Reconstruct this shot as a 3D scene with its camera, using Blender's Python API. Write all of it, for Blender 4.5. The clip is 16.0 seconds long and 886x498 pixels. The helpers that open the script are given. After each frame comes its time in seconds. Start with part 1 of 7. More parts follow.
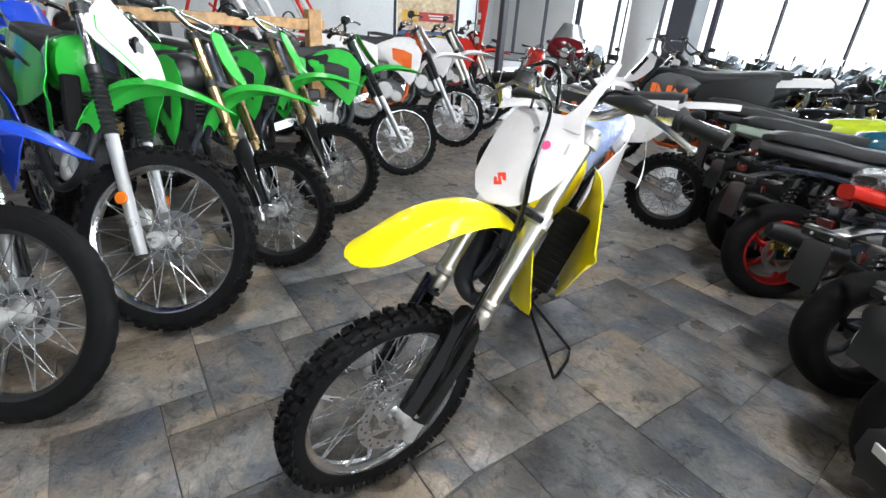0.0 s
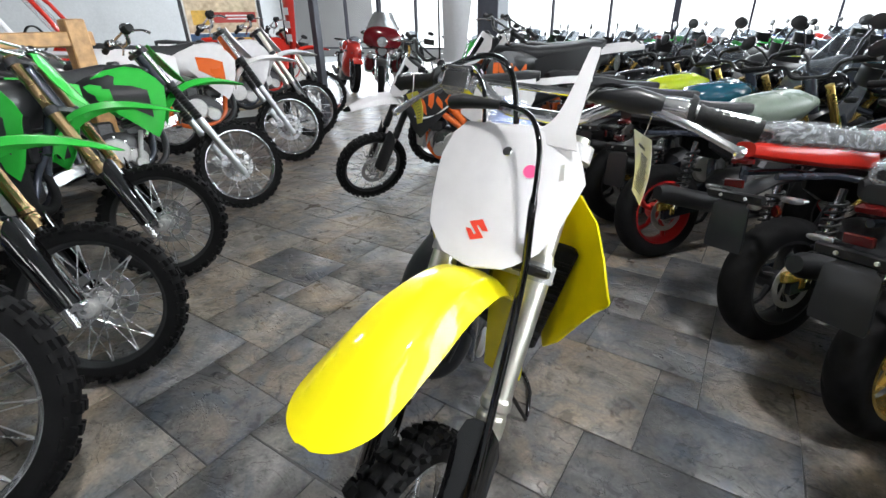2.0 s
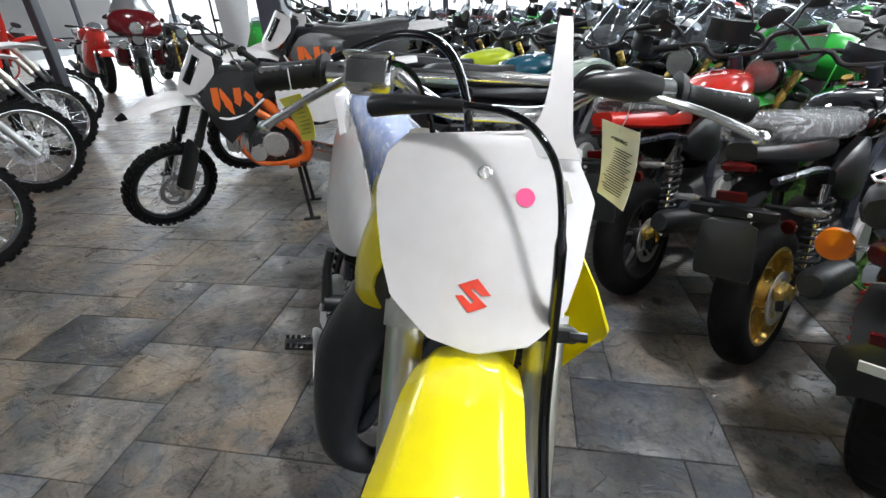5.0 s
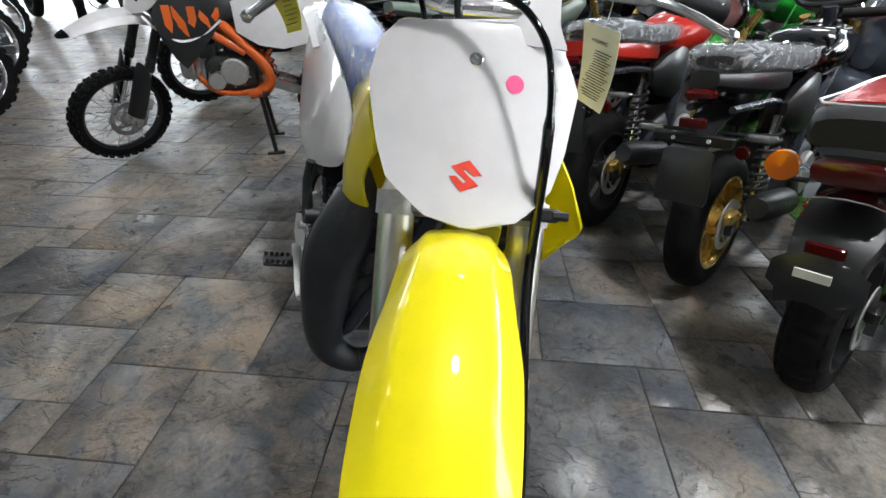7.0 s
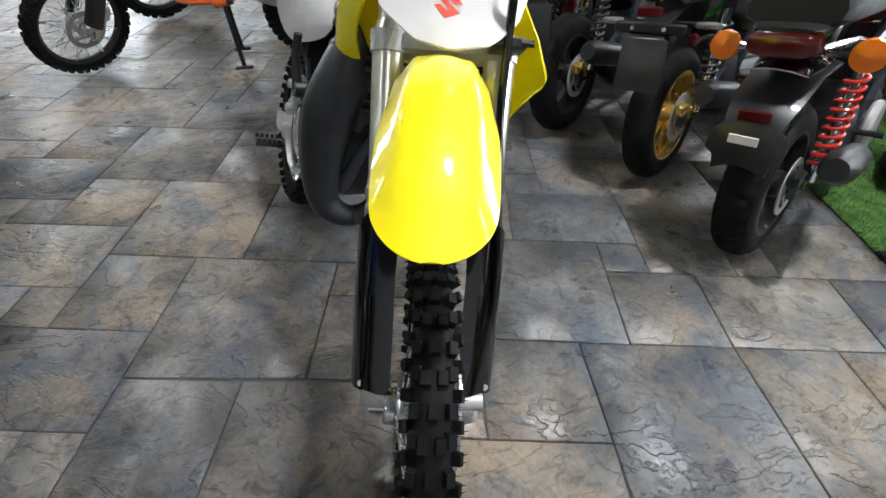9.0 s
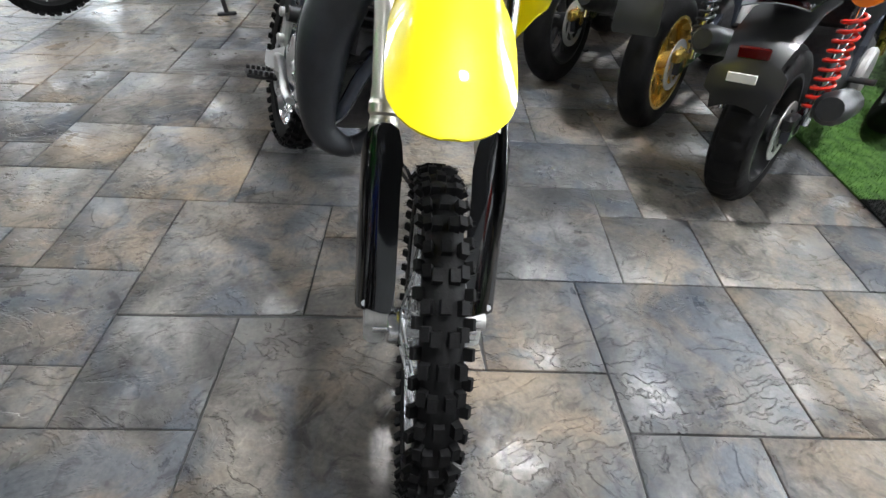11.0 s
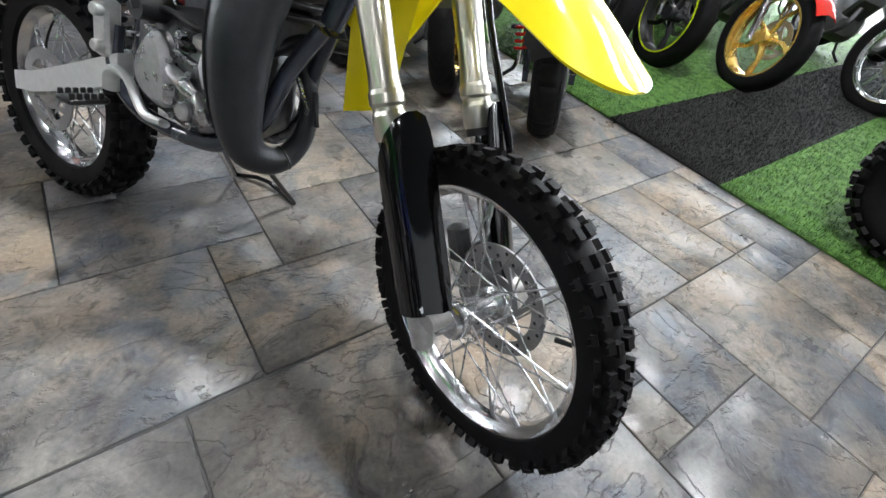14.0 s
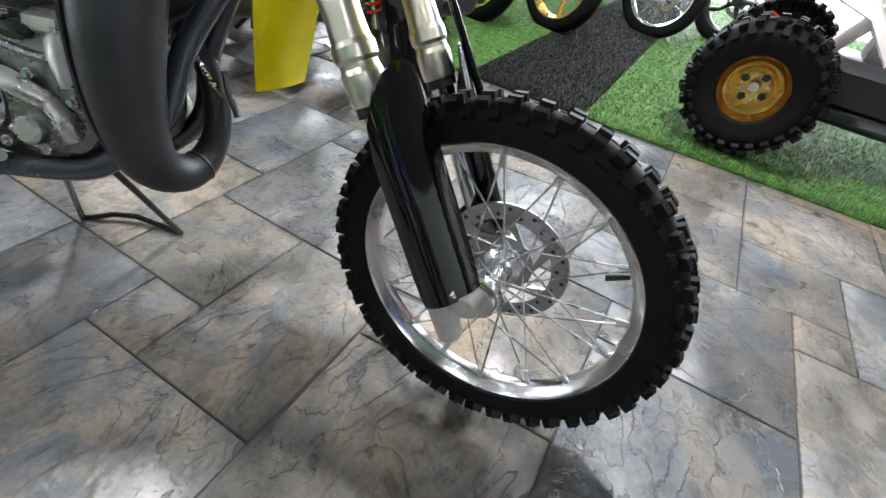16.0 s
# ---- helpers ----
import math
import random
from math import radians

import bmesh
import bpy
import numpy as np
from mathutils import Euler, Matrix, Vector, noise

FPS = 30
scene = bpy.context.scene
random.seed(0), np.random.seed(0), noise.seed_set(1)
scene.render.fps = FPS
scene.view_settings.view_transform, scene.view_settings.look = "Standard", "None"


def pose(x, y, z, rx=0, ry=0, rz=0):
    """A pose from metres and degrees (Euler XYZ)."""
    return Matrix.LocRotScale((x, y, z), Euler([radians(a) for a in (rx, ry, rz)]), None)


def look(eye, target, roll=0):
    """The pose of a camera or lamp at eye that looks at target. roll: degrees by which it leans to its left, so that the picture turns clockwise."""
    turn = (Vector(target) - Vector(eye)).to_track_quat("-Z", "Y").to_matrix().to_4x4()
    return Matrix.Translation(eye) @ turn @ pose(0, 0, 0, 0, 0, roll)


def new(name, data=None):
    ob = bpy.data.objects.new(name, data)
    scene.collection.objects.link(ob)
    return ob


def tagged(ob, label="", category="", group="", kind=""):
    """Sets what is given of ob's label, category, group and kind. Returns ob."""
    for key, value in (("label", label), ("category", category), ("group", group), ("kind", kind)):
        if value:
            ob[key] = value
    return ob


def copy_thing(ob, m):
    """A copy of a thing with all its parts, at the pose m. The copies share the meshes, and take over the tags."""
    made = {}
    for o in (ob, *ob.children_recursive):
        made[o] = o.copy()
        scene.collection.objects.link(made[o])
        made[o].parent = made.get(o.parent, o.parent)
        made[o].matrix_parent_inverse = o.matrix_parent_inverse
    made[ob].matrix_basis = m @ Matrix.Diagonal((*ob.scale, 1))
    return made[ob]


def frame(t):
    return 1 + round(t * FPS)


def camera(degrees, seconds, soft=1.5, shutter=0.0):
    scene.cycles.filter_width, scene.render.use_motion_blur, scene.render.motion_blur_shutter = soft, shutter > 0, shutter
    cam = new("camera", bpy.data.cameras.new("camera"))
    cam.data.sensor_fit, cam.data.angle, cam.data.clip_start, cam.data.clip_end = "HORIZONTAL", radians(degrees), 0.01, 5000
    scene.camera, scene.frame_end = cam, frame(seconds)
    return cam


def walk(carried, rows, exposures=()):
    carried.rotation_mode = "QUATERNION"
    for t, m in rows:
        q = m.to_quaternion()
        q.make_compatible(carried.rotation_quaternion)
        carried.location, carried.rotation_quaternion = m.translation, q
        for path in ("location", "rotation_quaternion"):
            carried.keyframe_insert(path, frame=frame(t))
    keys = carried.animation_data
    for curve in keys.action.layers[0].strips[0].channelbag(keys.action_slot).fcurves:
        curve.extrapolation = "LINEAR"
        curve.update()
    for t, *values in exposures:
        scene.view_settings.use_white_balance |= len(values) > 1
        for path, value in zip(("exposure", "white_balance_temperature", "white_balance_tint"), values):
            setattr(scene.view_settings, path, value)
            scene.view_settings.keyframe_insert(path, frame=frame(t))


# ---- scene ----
cam = camera(87.5, 16.0)
PATH = [
    (0, (0.746, -0.794, 1.151), (-0.727, 0.255, 0.296), 3.9),
    (0.5, (0.658, -0.862, 1.149), (-0.739, 0.285, 0.294), 3.2),
    (1, (0.533, -0.826, 1.148), (-0.768, 0.435, 0.301), 1.2),
    (1.5, (0.406, -0.753, 1.151), (-0.763, 0.626, 0.296), -0.3),
    (2, (0.307, -0.684, 1.144), (-0.716, 0.799, 0.276), -1.4),
    (2.5, (0.216, -0.643, 1.14), (-0.675, 0.914, 0.256), -2.6),
    (3, (0.122, -0.625, 1.153), (-0.612, 1.006, 0.258), -3.4),
    (3.5, (0.061, -0.598, 1.155), (-0.526, 1.09, 0.257), -3.6),
    (4, (0.03, -0.54, 1.156), (-0.437, 1.178, 0.245), -3.4),
    (4.2, (0.024, -0.519, 1.153), (-0.401, 1.206, 0.234), -3.2),
    (6.3, (-0.016, -0.498, 1.097), (-0.231, 1.191, 0.048), -0.5),
    (6.5, (-0.019, -0.516, 1.094), (-0.216, 1.158, 0.018), -0.2),
    (7, (-0.021, -0.575, 1.08), (-0.16, 1.066, -0.055), 0.7),
    (7.5, (-0.021, -0.634, 1.067), (-0.109, 0.974, -0.12), 1.2),
    (8, (-0.031, -0.691, 1.048), (-0.076, 0.881, -0.187), 1.5),
    (8.5, (-0.034, -0.745, 1.033), (-0.053, 0.786, -0.255), 1.7),
    (9, (-0.033, -0.783, 1.017), (-0.034, 0.712, -0.311), 2.0),
    (9.5, (-0.03, -0.812, 0.998), (-0.012, 0.654, -0.362), 2.4),
    (10, (-0.033, -0.835, 0.974), (0.004, 0.599, -0.419), 3.2),
    (10.2, (-0.032, -0.84, 0.969), (0.013, 0.584, -0.434), 3.5),
    (12.3, (-0.228, -0.83, 0.916), (0.028, 0.565, -0.493), 6.4),
    (12.5, (-0.263, -0.822, 0.912), (0.081, 0.567, -0.486), 7.4),
    (13, (-0.331, -0.787, 0.892), (0.306, 0.537, -0.465), 11.1),
    (13.5, (-0.414, -0.748, 0.887), (0.43, 0.466, -0.46), 12.5),
    (14, (-0.478, -0.702, 0.88), (0.539, 0.385, -0.456), 12.5),
    (14.5, (-0.521, -0.642, 0.854), (0.636, 0.315, -0.467), 12.4),
    (15, (-0.557, -0.582, 0.816), (0.706, 0.24, -0.498), 12.0),
    (15.5, (-0.574, -0.534, 0.79), (0.77, 0.16, -0.519), 11.8),
    (16, (-0.579, -0.498, 0.763), (0.836, 0.101, -0.517), 11.9),
]
walk(cam, [(t, look(eye, target, roll)) for t, eye, target, roll in PATH],
     ((0, -0.26), (4.2, -0.52), (7.5, -0.56), (9.0, -0.2), (10.2, 0.02), (12.3, 0.2), (14.5, 0.3), (16, 0.5)))

# ---- world, sun, large lights ----
world = bpy.data.worlds.new("world")
scene.world = world
world.use_nodes = True
sky = world.node_tree.nodes.new("ShaderNodeTexSky")
sky.sky_type, sky.sun_disc, sky.sun_elevation, sky.sun_rotation = "NISHITA", False, radians(42), radians(20)
world.node_tree.links.new(sky.outputs[0], world.node_tree.nodes["Background"].inputs[0])
world.node_tree.nodes["Background"].inputs[1].default_value = 0.12


def area(name, m, sx, sy, watts, colour=(1, 1, 1)):
    lamp = bpy.data.lights.new(name, "AREA")
    lamp.shape, lamp.size, lamp.size_y, lamp.energy, lamp.color = "RECTANGLE", sx, sy, watts, colour
    ob = new(name, lamp)
    ob.matrix_basis = m
    return ob


# daylight in the openings of the two glazed walls; the east one is unseen and assumed
area("window_light", look((-4, 15.7, 2.3), (-4, 0, 1.6)), 28, 3.6, 4600, (0.84, 0.93, 1.0))
area("side_window_light", look((10.7, 3.0, 2.6), (0.0, 0.0, 0.3)), 14, 3.2, 2300, (0.88, 0.95, 1.0))
for lx in (-12, -8, -4, 1.0, 5.2, 8.6):
    for ly in (-4.2, 0.1, 4.0, 7.6, 11.6):
        key = (lx, ly) == (1.0, 0.1)
        watts = 190 if key else 55 if lx > 4 and ly < 5 else 60 if ly > 5 else 40 if lx > -5 else 24
        # wide lamps past x = 4 are unseen, added for sheen on the floor
        wide = 1.2 if lx > 4 else 0.3
        area("ceiling_lamp_light", pose(lx, ly, 4.3), wide, wide, watts, (0.97, 0.985, 1.0))

# ---- shape tools: a shape is a pair of lists, points and faces ----
def join(*shapes):
    pts, faces = [], []
    for v, f in shapes:
        n = len(pts)
        pts += list(v)
        faces += [tuple(i + n for i in q) for q in f]
    return pts, faces


def moved(shape, m):
    return [tuple(m @ Vector(v)) for v in shape[0]], shape[1]


def mirrored(shape):
    return [(x, -y, z) for x, y, z in shape[0]], [tuple(reversed(f)) for f in shape[1]]


def smooth_line(pts, k=5):
    """Catmull-Rom through points of any dimension."""
    p = [np.array(q, float) for q in pts]
    p = [2 * p[0] - p[1]] + p + [2 * p[-1] - p[-2]]
    out = []
    for i in range(1, len(p) - 2):
        for j in range(k):
            t = j / k
            out.append(0.5 * (2 * p[i] + (p[i + 1] - p[i - 1]) * t + (2 * p[i - 1] - 5 * p[i] + 4 * p[i + 1] - p[i + 2]) * t * t
                              + (3 * p[i] - p[i - 1] - 3 * p[i + 1] + p[i + 2]) * t ** 3))
    out.append(p[-2])
    return [tuple(float(c) for c in q) for q in out]


def loft(rings, cap=True, closed=False):
    n, pts, faces = len(rings[0]), [], []
    for r in rings:
        pts += [tuple(q) for q in r]
    m = len(rings)
    for i in range(m if closed else m - 1):
        a, b = i * n, ((i + 1) % m) * n
        faces += [(a + j, a + (j + 1) % n, b + (j + 1) % n, b + j) for j in range(n)]
    if cap and not closed:
        faces += [tuple(range(n - 1, -1, -1)), tuple(range((m - 1) * n, m * n))]
    return pts, faces


def tube(pts, r, n=10, cap=True, flat=1.0):
    """A round bar along points; r is one radius or one per point. flat squeezes it along its second axis."""
    p = [Vector(q) for q in pts]
    r = [r] * len(p) if isinstance(r, (int, float)) else list(r)
    rings, side = [], None
    for i, q in enumerate(p):
        d = (p[min(i + 1, len(p) - 1)] - p[max(i - 1, 0)]).normalized()
        if side is None:
            side = d.orthogonal().normalized()
        side = (side - d * side.dot(d)).normalized()
        up = d.cross(side)
        rings.append([tuple(q + r[i] * (math.cos(a) * side + flat * math.sin(a) * up)) for a in (2 * math.pi * j / n for j in range(n))])
    return loft(rings, cap)


def lathe(profile, n=32, closed=True):
    """Turns (radius, y) points round the y axis."""
    rings = []
    for j in range(n):
        a = 2 * math.pi * j / n
        rings.append([(r * math.cos(a), y, r * math.sin(a)) for r, y in profile])
    if closed:
        return loft(rings, closed=True)
    pts, m, faces = [q for r in rings for q in r], len(profile), []
    for j in range(n):
        b = ((j + 1) % n) * m
        faces += [(j * m + i, j * m + i + 1, b + i + 1, b + i) for i in range(m - 1)]
    return pts, faces


def disc(r, y0, y1, n=32, b=0.002, centre=(0, 0, 0)):
    """A chamfered puck along y."""
    prof = [(1e-4, y0), (r - b, y0), (r, y0 + b), (r, y1 - b), (r - b, y1), (1e-4, y1)]
    return moved(lathe(prof, n, False), Matrix.Translation(centre))


def cbox(c, s, b=0.004):
    """A box with chamfered edges: centre, full sizes."""
    hx, hy, hz = s[0] / 2, s[1] / 2, s[2] / 2
    b = min(b, hx * 0.9, hy * 0.9, hz * 0.9)

    def ring(z, i):
        x, y = hx - i, hy - i
        return [(c[0] + u, c[1] + v, c[2] + z) for u, v in ((x, -y + b), (x, y - b), (x - b, y), (-x + b, y), (-x, y - b), (-x, -y + b), (-x + b, -y), (x - b, -y))]
    return loft([ring(-hz, b * 0.99), ring(-hz + b, 0), ring(hz - b, 0), ring(hz, b * 0.99)])


def sheet(rows, th):
    """A bent panel: a grid of points given a thickness."""
    g = np.array(rows, float)
    du, dv = np.gradient(g, axis=0), np.gradient(g, axis=1)
    nm = np.cross(du, dv)
    nm /= np.maximum(np.linalg.norm(nm, axis=2, keepdims=True), 1e-9)
    a, b = g + nm * th / 2, g - nm * th / 2
    nu, nv = g.shape[:2]
    pts = [tuple(q) for q in a.reshape(-1, 3)] + [tuple(q) for q in b.reshape(-1, 3)]
    o = nu * nv
    faces = []
    for i in range(nu - 1):
        for j in range(nv - 1):
            q = (i * nv + j, (i + 1) * nv + j, (i + 1) * nv + j + 1, i * nv + j + 1)
            faces += [q, tuple(o + k for k in reversed(q))]
    edge = [i * nv for i in range(nu)] + [(nu - 1) * nv + j for j in range(1, nv)] + [i * nv + nv - 1 for i in range(nu - 2, -1, -1)] + [j for j in range(nv - 2, 0, -1)]
    for k, e in enumerate(edge):
        f = edge[(k + 1) % len(edge)]
        faces.append((e, o + e, o + f, f))
    return pts, faces


def prism(outline, th, b=0.002):
    """An outline in x, z made th thick along y, its rims chamfered."""
    c = np.mean(np.array(outline, float), axis=0)
    ins = [tuple(c + (np.array(q) - c) * (1 - b / max(np.linalg.norm(np.array(q) - c), b * 2))) for q in outline]
    ring = lambda o, y: [(x, y, z) for x, z in o]
    return loft([ring(ins, -th / 2), ring(outline, -th / 2 + b), ring(outline, th / 2 - b), ring(ins, th / 2)])


def ellipse_loft(stations, n=16, square=2.0):
    """Stations along x: (x, half width, z low, z high); sections are rounded, more boxy for a higher square."""
    rings = []
    for x, w, z0, z1 in stations:
        r = []
        for j in range(n):
            a = 2 * math.pi * j / n
            c, s = math.cos(a), math.sin(a)
            r.append((x, w * math.copysign(abs(c) ** (2 / square), c), (z0 + z1) / 2 + (z1 - z0) / 2 * math.copysign(abs(s) ** (2 / square), s)))
        rings.append(r)
    return loft(rings)


def mesh_of(name, shape, material, sharp=38):
    me = bpy.data.meshes.new(name)
    me.from_pydata(shape[0], [], shape[1])
    bm = bmesh.new()
    bm.from_mesh(me)
    bmesh.ops.recalc_face_normals(bm, faces=bm.faces)
    bm.to_mesh(me)
    bm.free()
    me.shade_smooth()
    me.set_sharp_from_angle(angle=radians(sharp))
    me.materials.append(material)
    return me


def part(name, shape, material, parent=None, label="", m=None, sharp=38):
    """One mesh object; shape may be an existing mesh."""
    me = shape if isinstance(shape, bpy.types.Mesh) else mesh_of(name, shape, material, sharp)
    ob = new(name, me)
    if parent is not None:
        ob.parent = parent
    if m is not None:
        ob.matrix_basis = m
    return tagged(ob, label) if label else ob


def thing(name, label, category, m, group="", kind=""):
    ob = new(name)
    ob.empty_display_size = 0.1
    ob.matrix_basis = m
    return tagged(ob, label, category, group, kind)


def recolour(ob, swap):
    """Gives the parts of a copy other materials, {old: new}."""
    for o in ob.children_recursive:
        if o.type == "MESH" and o.material_slots and o.material_slots[0].material in swap:
            new_material = swap[o.material_slots[0].material]
            o.material_slots[0].link = "OBJECT"
            o.material_slots[0].material = new_material
    return ob

# ---- materials ----
def material(name, colour, rough=0.5, metal=0.0, vary=0.12, scale=8.0, bump=0.0, bump_scale=60.0, coat=0.0, rough_vary=0.08, alpha=1.0, second=None, stain=1.2, spec=0.5):
    """A surface with variation at two scales, grain relief and uneven gloss."""
    m = bpy.data.materials.new(name)
    m.use_nodes = True
    t, b = m.node_tree, m.node_tree.nodes["Principled BSDF"]
    link = t.links.new
    co = t.nodes.new("ShaderNodeTexCoord")

    def noise_node(s, detail=4.0):
        n = t.nodes.new("ShaderNodeTexNoise")
        n.inputs["Scale"].default_value, n.inputs["Detail"].default_value = s, detail
        link(co.outputs["Object"], n.inputs["Vector"])
        return n
    big, fine = noise_node(stain), noise_node(scale * 4)
    add = t.nodes.new("ShaderNodeMath")
    add.operation = "ADD"
    link(big.outputs[0], add.inputs[0])
    link(fine.outputs[0], add.inputs[1])
    half = t.nodes.new("ShaderNodeMath")
    half.operation, half.inputs[1].default_value = "MULTIPLY", 0.5
    link(add.outputs[0], half.inputs[0])
    ramp = t.nodes.new("ShaderNodeValToRGB")
    lo = [max(0, c * (1 - vary)) for c in colour]
    hi = [min(1, c * (1 + vary)) for c in (second or colour)]
    ramp.color_ramp.elements[0].position, ramp.color_ramp.elements[1].position = 0.35, 0.65
    ramp.color_ramp.elements[0].color, ramp.color_ramp.elements[1].color = (*lo, 1), (*hi, 1)
    link(half.outputs[0], ramp.inputs[0])
    link(ramp.outputs[0], b.inputs["Base Color"])
    rr = t.nodes.new("ShaderNodeMapRange")
    rr.inputs["From Min"].default_value, rr.inputs["From Max"].default_value = 0.3, 0.7
    rr.inputs["To Min"].default_value, rr.inputs["To Max"].default_value = max(0.02, rough - rough_vary), min(1, rough + rough_vary)
    link(noise_node(scale).outputs[0], rr.inputs["Value"])
    link(rr.outputs[0], b.inputs["Roughness"])
    b.inputs["Metallic"].default_value = metal
    b.inputs["Specular IOR Level"].default_value = spec
    b.inputs["Coat Weight"].default_value, b.inputs["Coat Roughness"].default_value = coat, 0.035
    if bump:
        bn = t.nodes.new("ShaderNodeBump")
        bn.inputs["Strength"].default_value, bn.inputs["Distance"].default_value = bump, 0.002
        link(noise_node(bump_scale).outputs[0], bn.inputs["Height"])
        link(bn.outputs[0], b.inputs["Normal"])
    return m


def plastic(name, colour, rough=0.28, coat=0.35, spec=0.5):
    return material(name, colour, rough, 0, 0.06, 6, 0.02, 60, coat=coat, rough_vary=0.04, spec=spec)


YELLOW = plastic("yellow_plastic", (0.93, 0.78, 0.004), 0.45, 0.9, 0.2)
WHITE = plastic("white_plastic", (0.72, 0.7, 0.705), 0.34, 0.6, 0.3)
GREEN = plastic("green_plastic", (0.03, 0.42, 0.05), 0.25)
LIME = plastic("lime_paint", (0.55, 0.68, 0.02), 0.2)
RED = plastic("red_plastic", (0.6, 0.028, 0.018), 0.2)
DARK_RED = plastic("dark_red_paint", (0.12, 0.006, 0.01), 0.15)
BLUE = plastic("blue_plastic", (0.015, 0.06, 0.5), 0.25)
TEAL = plastic("teal_paint", (0.01, 0.09, 0.14), 0.18)
GREY_GREEN = plastic("grey_green_paint", (0.25, 0.31, 0.26), 0.3)
SILVER = material("silver_paint", (0.5, 0.51, 0.52), 0.32, 0.6, 0.05)
SLATE_PAINT = plastic("slate_grey_paint", (0.05, 0.06, 0.08), 0.2)
ORANGE = plastic("orange_plastic", (0.72, 0.13, 0.02), 0.28)
BLACK = plastic("black_plastic", (0.015, 0.0155, 0.017), 0.34, 0.2, 0.4)
GLOSS_BLACK = plastic("gloss_black_plastic", (0.004, 0.004, 0.0045), 0.08, 0.4, 0.5)
RADIATOR = material("radiator_core", (0.01, 0.01, 0.011), 0.75, 0, 0.3, 40, 0.4, 300, spec=0.15)
SATIN_BLACK = material("satin_black_steel", (0.02, 0.021, 0.023), 0.42, 0.2, 0.2, 20, 0.15, 200)
FRAME_BLACK = material("frame_black_paint", (0.05, 0.058, 0.078), 0.22, 0.25, 0.15, coat=0.5)
RUBBER = material("tyre_rubber", (0.0065, 0.0065, 0.007), 0.66, 0, 0.35, 14, 0.35, 160, spec=0.15)
GRIP = material("grip_rubber", (0.012, 0.012, 0.0125), 0.6, 0, 0.2, 20, 0.3, 300, spec=0.25)
SEAT_BLACK = material("black_seat_vinyl", (0.022, 0.022, 0.024), 0.5, 0, 0.2, 20, 0.4, 350, spec=0.3)
SEAT_BLUE = material("blue_seat_vinyl", (0.02, 0.09, 0.36), 0.45, 0, 0.2, 20, 0.4, 350)
CHROME = material("chrome", (0.75, 0.76, 0.77), 0.09, 1, 0.04, rough_vary=0.04)
ALLOY = material("polished_alloy", (0.72, 0.72, 0.73), 0.2, 1, 0.08, 30, 0.08, 400)
RIM_ALLOY = material("anodised_rim", (0.6, 0.6, 0.615), 0.2, 1, 0.06, 30, 0.05, 300)
CAST = material("cast_aluminium", (0.52, 0.515, 0.505), 0.36, 0.5, 0.15, 30, 0.5, 500)
ENGINE_DARK = material("dark_engine_casting", (0.09, 0.09, 0.095), 0.5, 0.6, 0.3, 20, 0.5, 400)
FORK_TUBE = material("brushed_fork_tube", (0.82, 0.79, 0.7), 0.31, 1, 0.04, 20, rough_vary=0.04)
GOLD = material("gold_anodised", (0.84, 0.58, 0.16), 0.24, 0.75, 0.1)
GOLD_FORK = material("bronze_fork_tube", (0.44, 0.31, 0.16), 0.3, 1, 0.1)
PIPE = material("raw_black_pipe", (0.02, 0.022, 0.027), 0.4, 0.0, 0.35, 10, 0.35, 140, spec=0.6)
SPOKE = material("plated_spoke", (0.6, 0.61, 0.62), 0.25, 0.9, 0.05)
DISC_STEEL = material("ground_disc_steel", (0.42, 0.42, 0.43), 0.34, 0.9, 0.12, 30, 0.1, 400)
CASE = material("grey_crankcase", (0.26, 0.26, 0.27), 0.27, 0.95, 0.2, 30, 0.4, 300)
COVER = material("satin_engine_cover", (0.56, 0.56, 0.57), 0.3, 0.85, 0.15, 25, 0.25, 350)
SATIN_ALLOY = material("satin_aluminium", (0.8, 0.8, 0.81), 0.42, 0.35, 0.08, 20, 0.15, 300)
RED_RIM = plastic("red_painted_rim", (0.5, 0.02, 0.02), 0.3)
LAMP_RED = plastic("red_lens", (0.075, 0.004, 0.004), 0.1)
LAMP_AMBER = plastic("amber_lens", (0.85, 0.2, 0.01), 0.12)
LAMP_CLEAR = material("clear_lens", (0.36, 0.37, 0.38), 0.06, 0.6, 0.3, 30, 0.6, 120)
STICKER_RED = material("red_sticker", (0.8, 0.06, 0.03), 0.4, 0, 0.05)
STICKER_PINK = material("pink_sticker", (0.9, 0.09, 0.26), 0.5, 0, 0.05)
PAPER = material("paper_tag", (0.76, 0.76, 0.73), 0.7, 0, 0.08)
PAPER_YELLOW = material("yellow_paper_tag", (0.8, 0.72, 0.1), 0.7, 0, 0.08)
PRINT = material("dark_print", (0.06, 0.06, 0.06), 0.7, 0, 0.1)
WOOD = material("varnished_pine", (0.42, 0.22, 0.08), 0.45, 0, 0.3, 5, 0.15, 40, second=(0.52, 0.3, 0.12))
WALL = material("wall_paint", (0.5, 0.5, 0.5), 0.75, 0, 0.08, 4, 0.1, 80)
CEILING = material("ceiling_paint", (0.13, 0.135, 0.14), 0.85, 0, 0.1, 3, 0.1, 60)
COLUMN = material("column_paint", (0.045, 0.048, 0.06), 0.5, 0.1, 0.15, 4)
MULLION = material("window_frame_paint", (0.05, 0.05, 0.07), 0.5, 0.2, 0.1)
BANNER = material("white_banner_cloth", (0.7, 0.72, 0.74), 0.8, 0, 0.05)


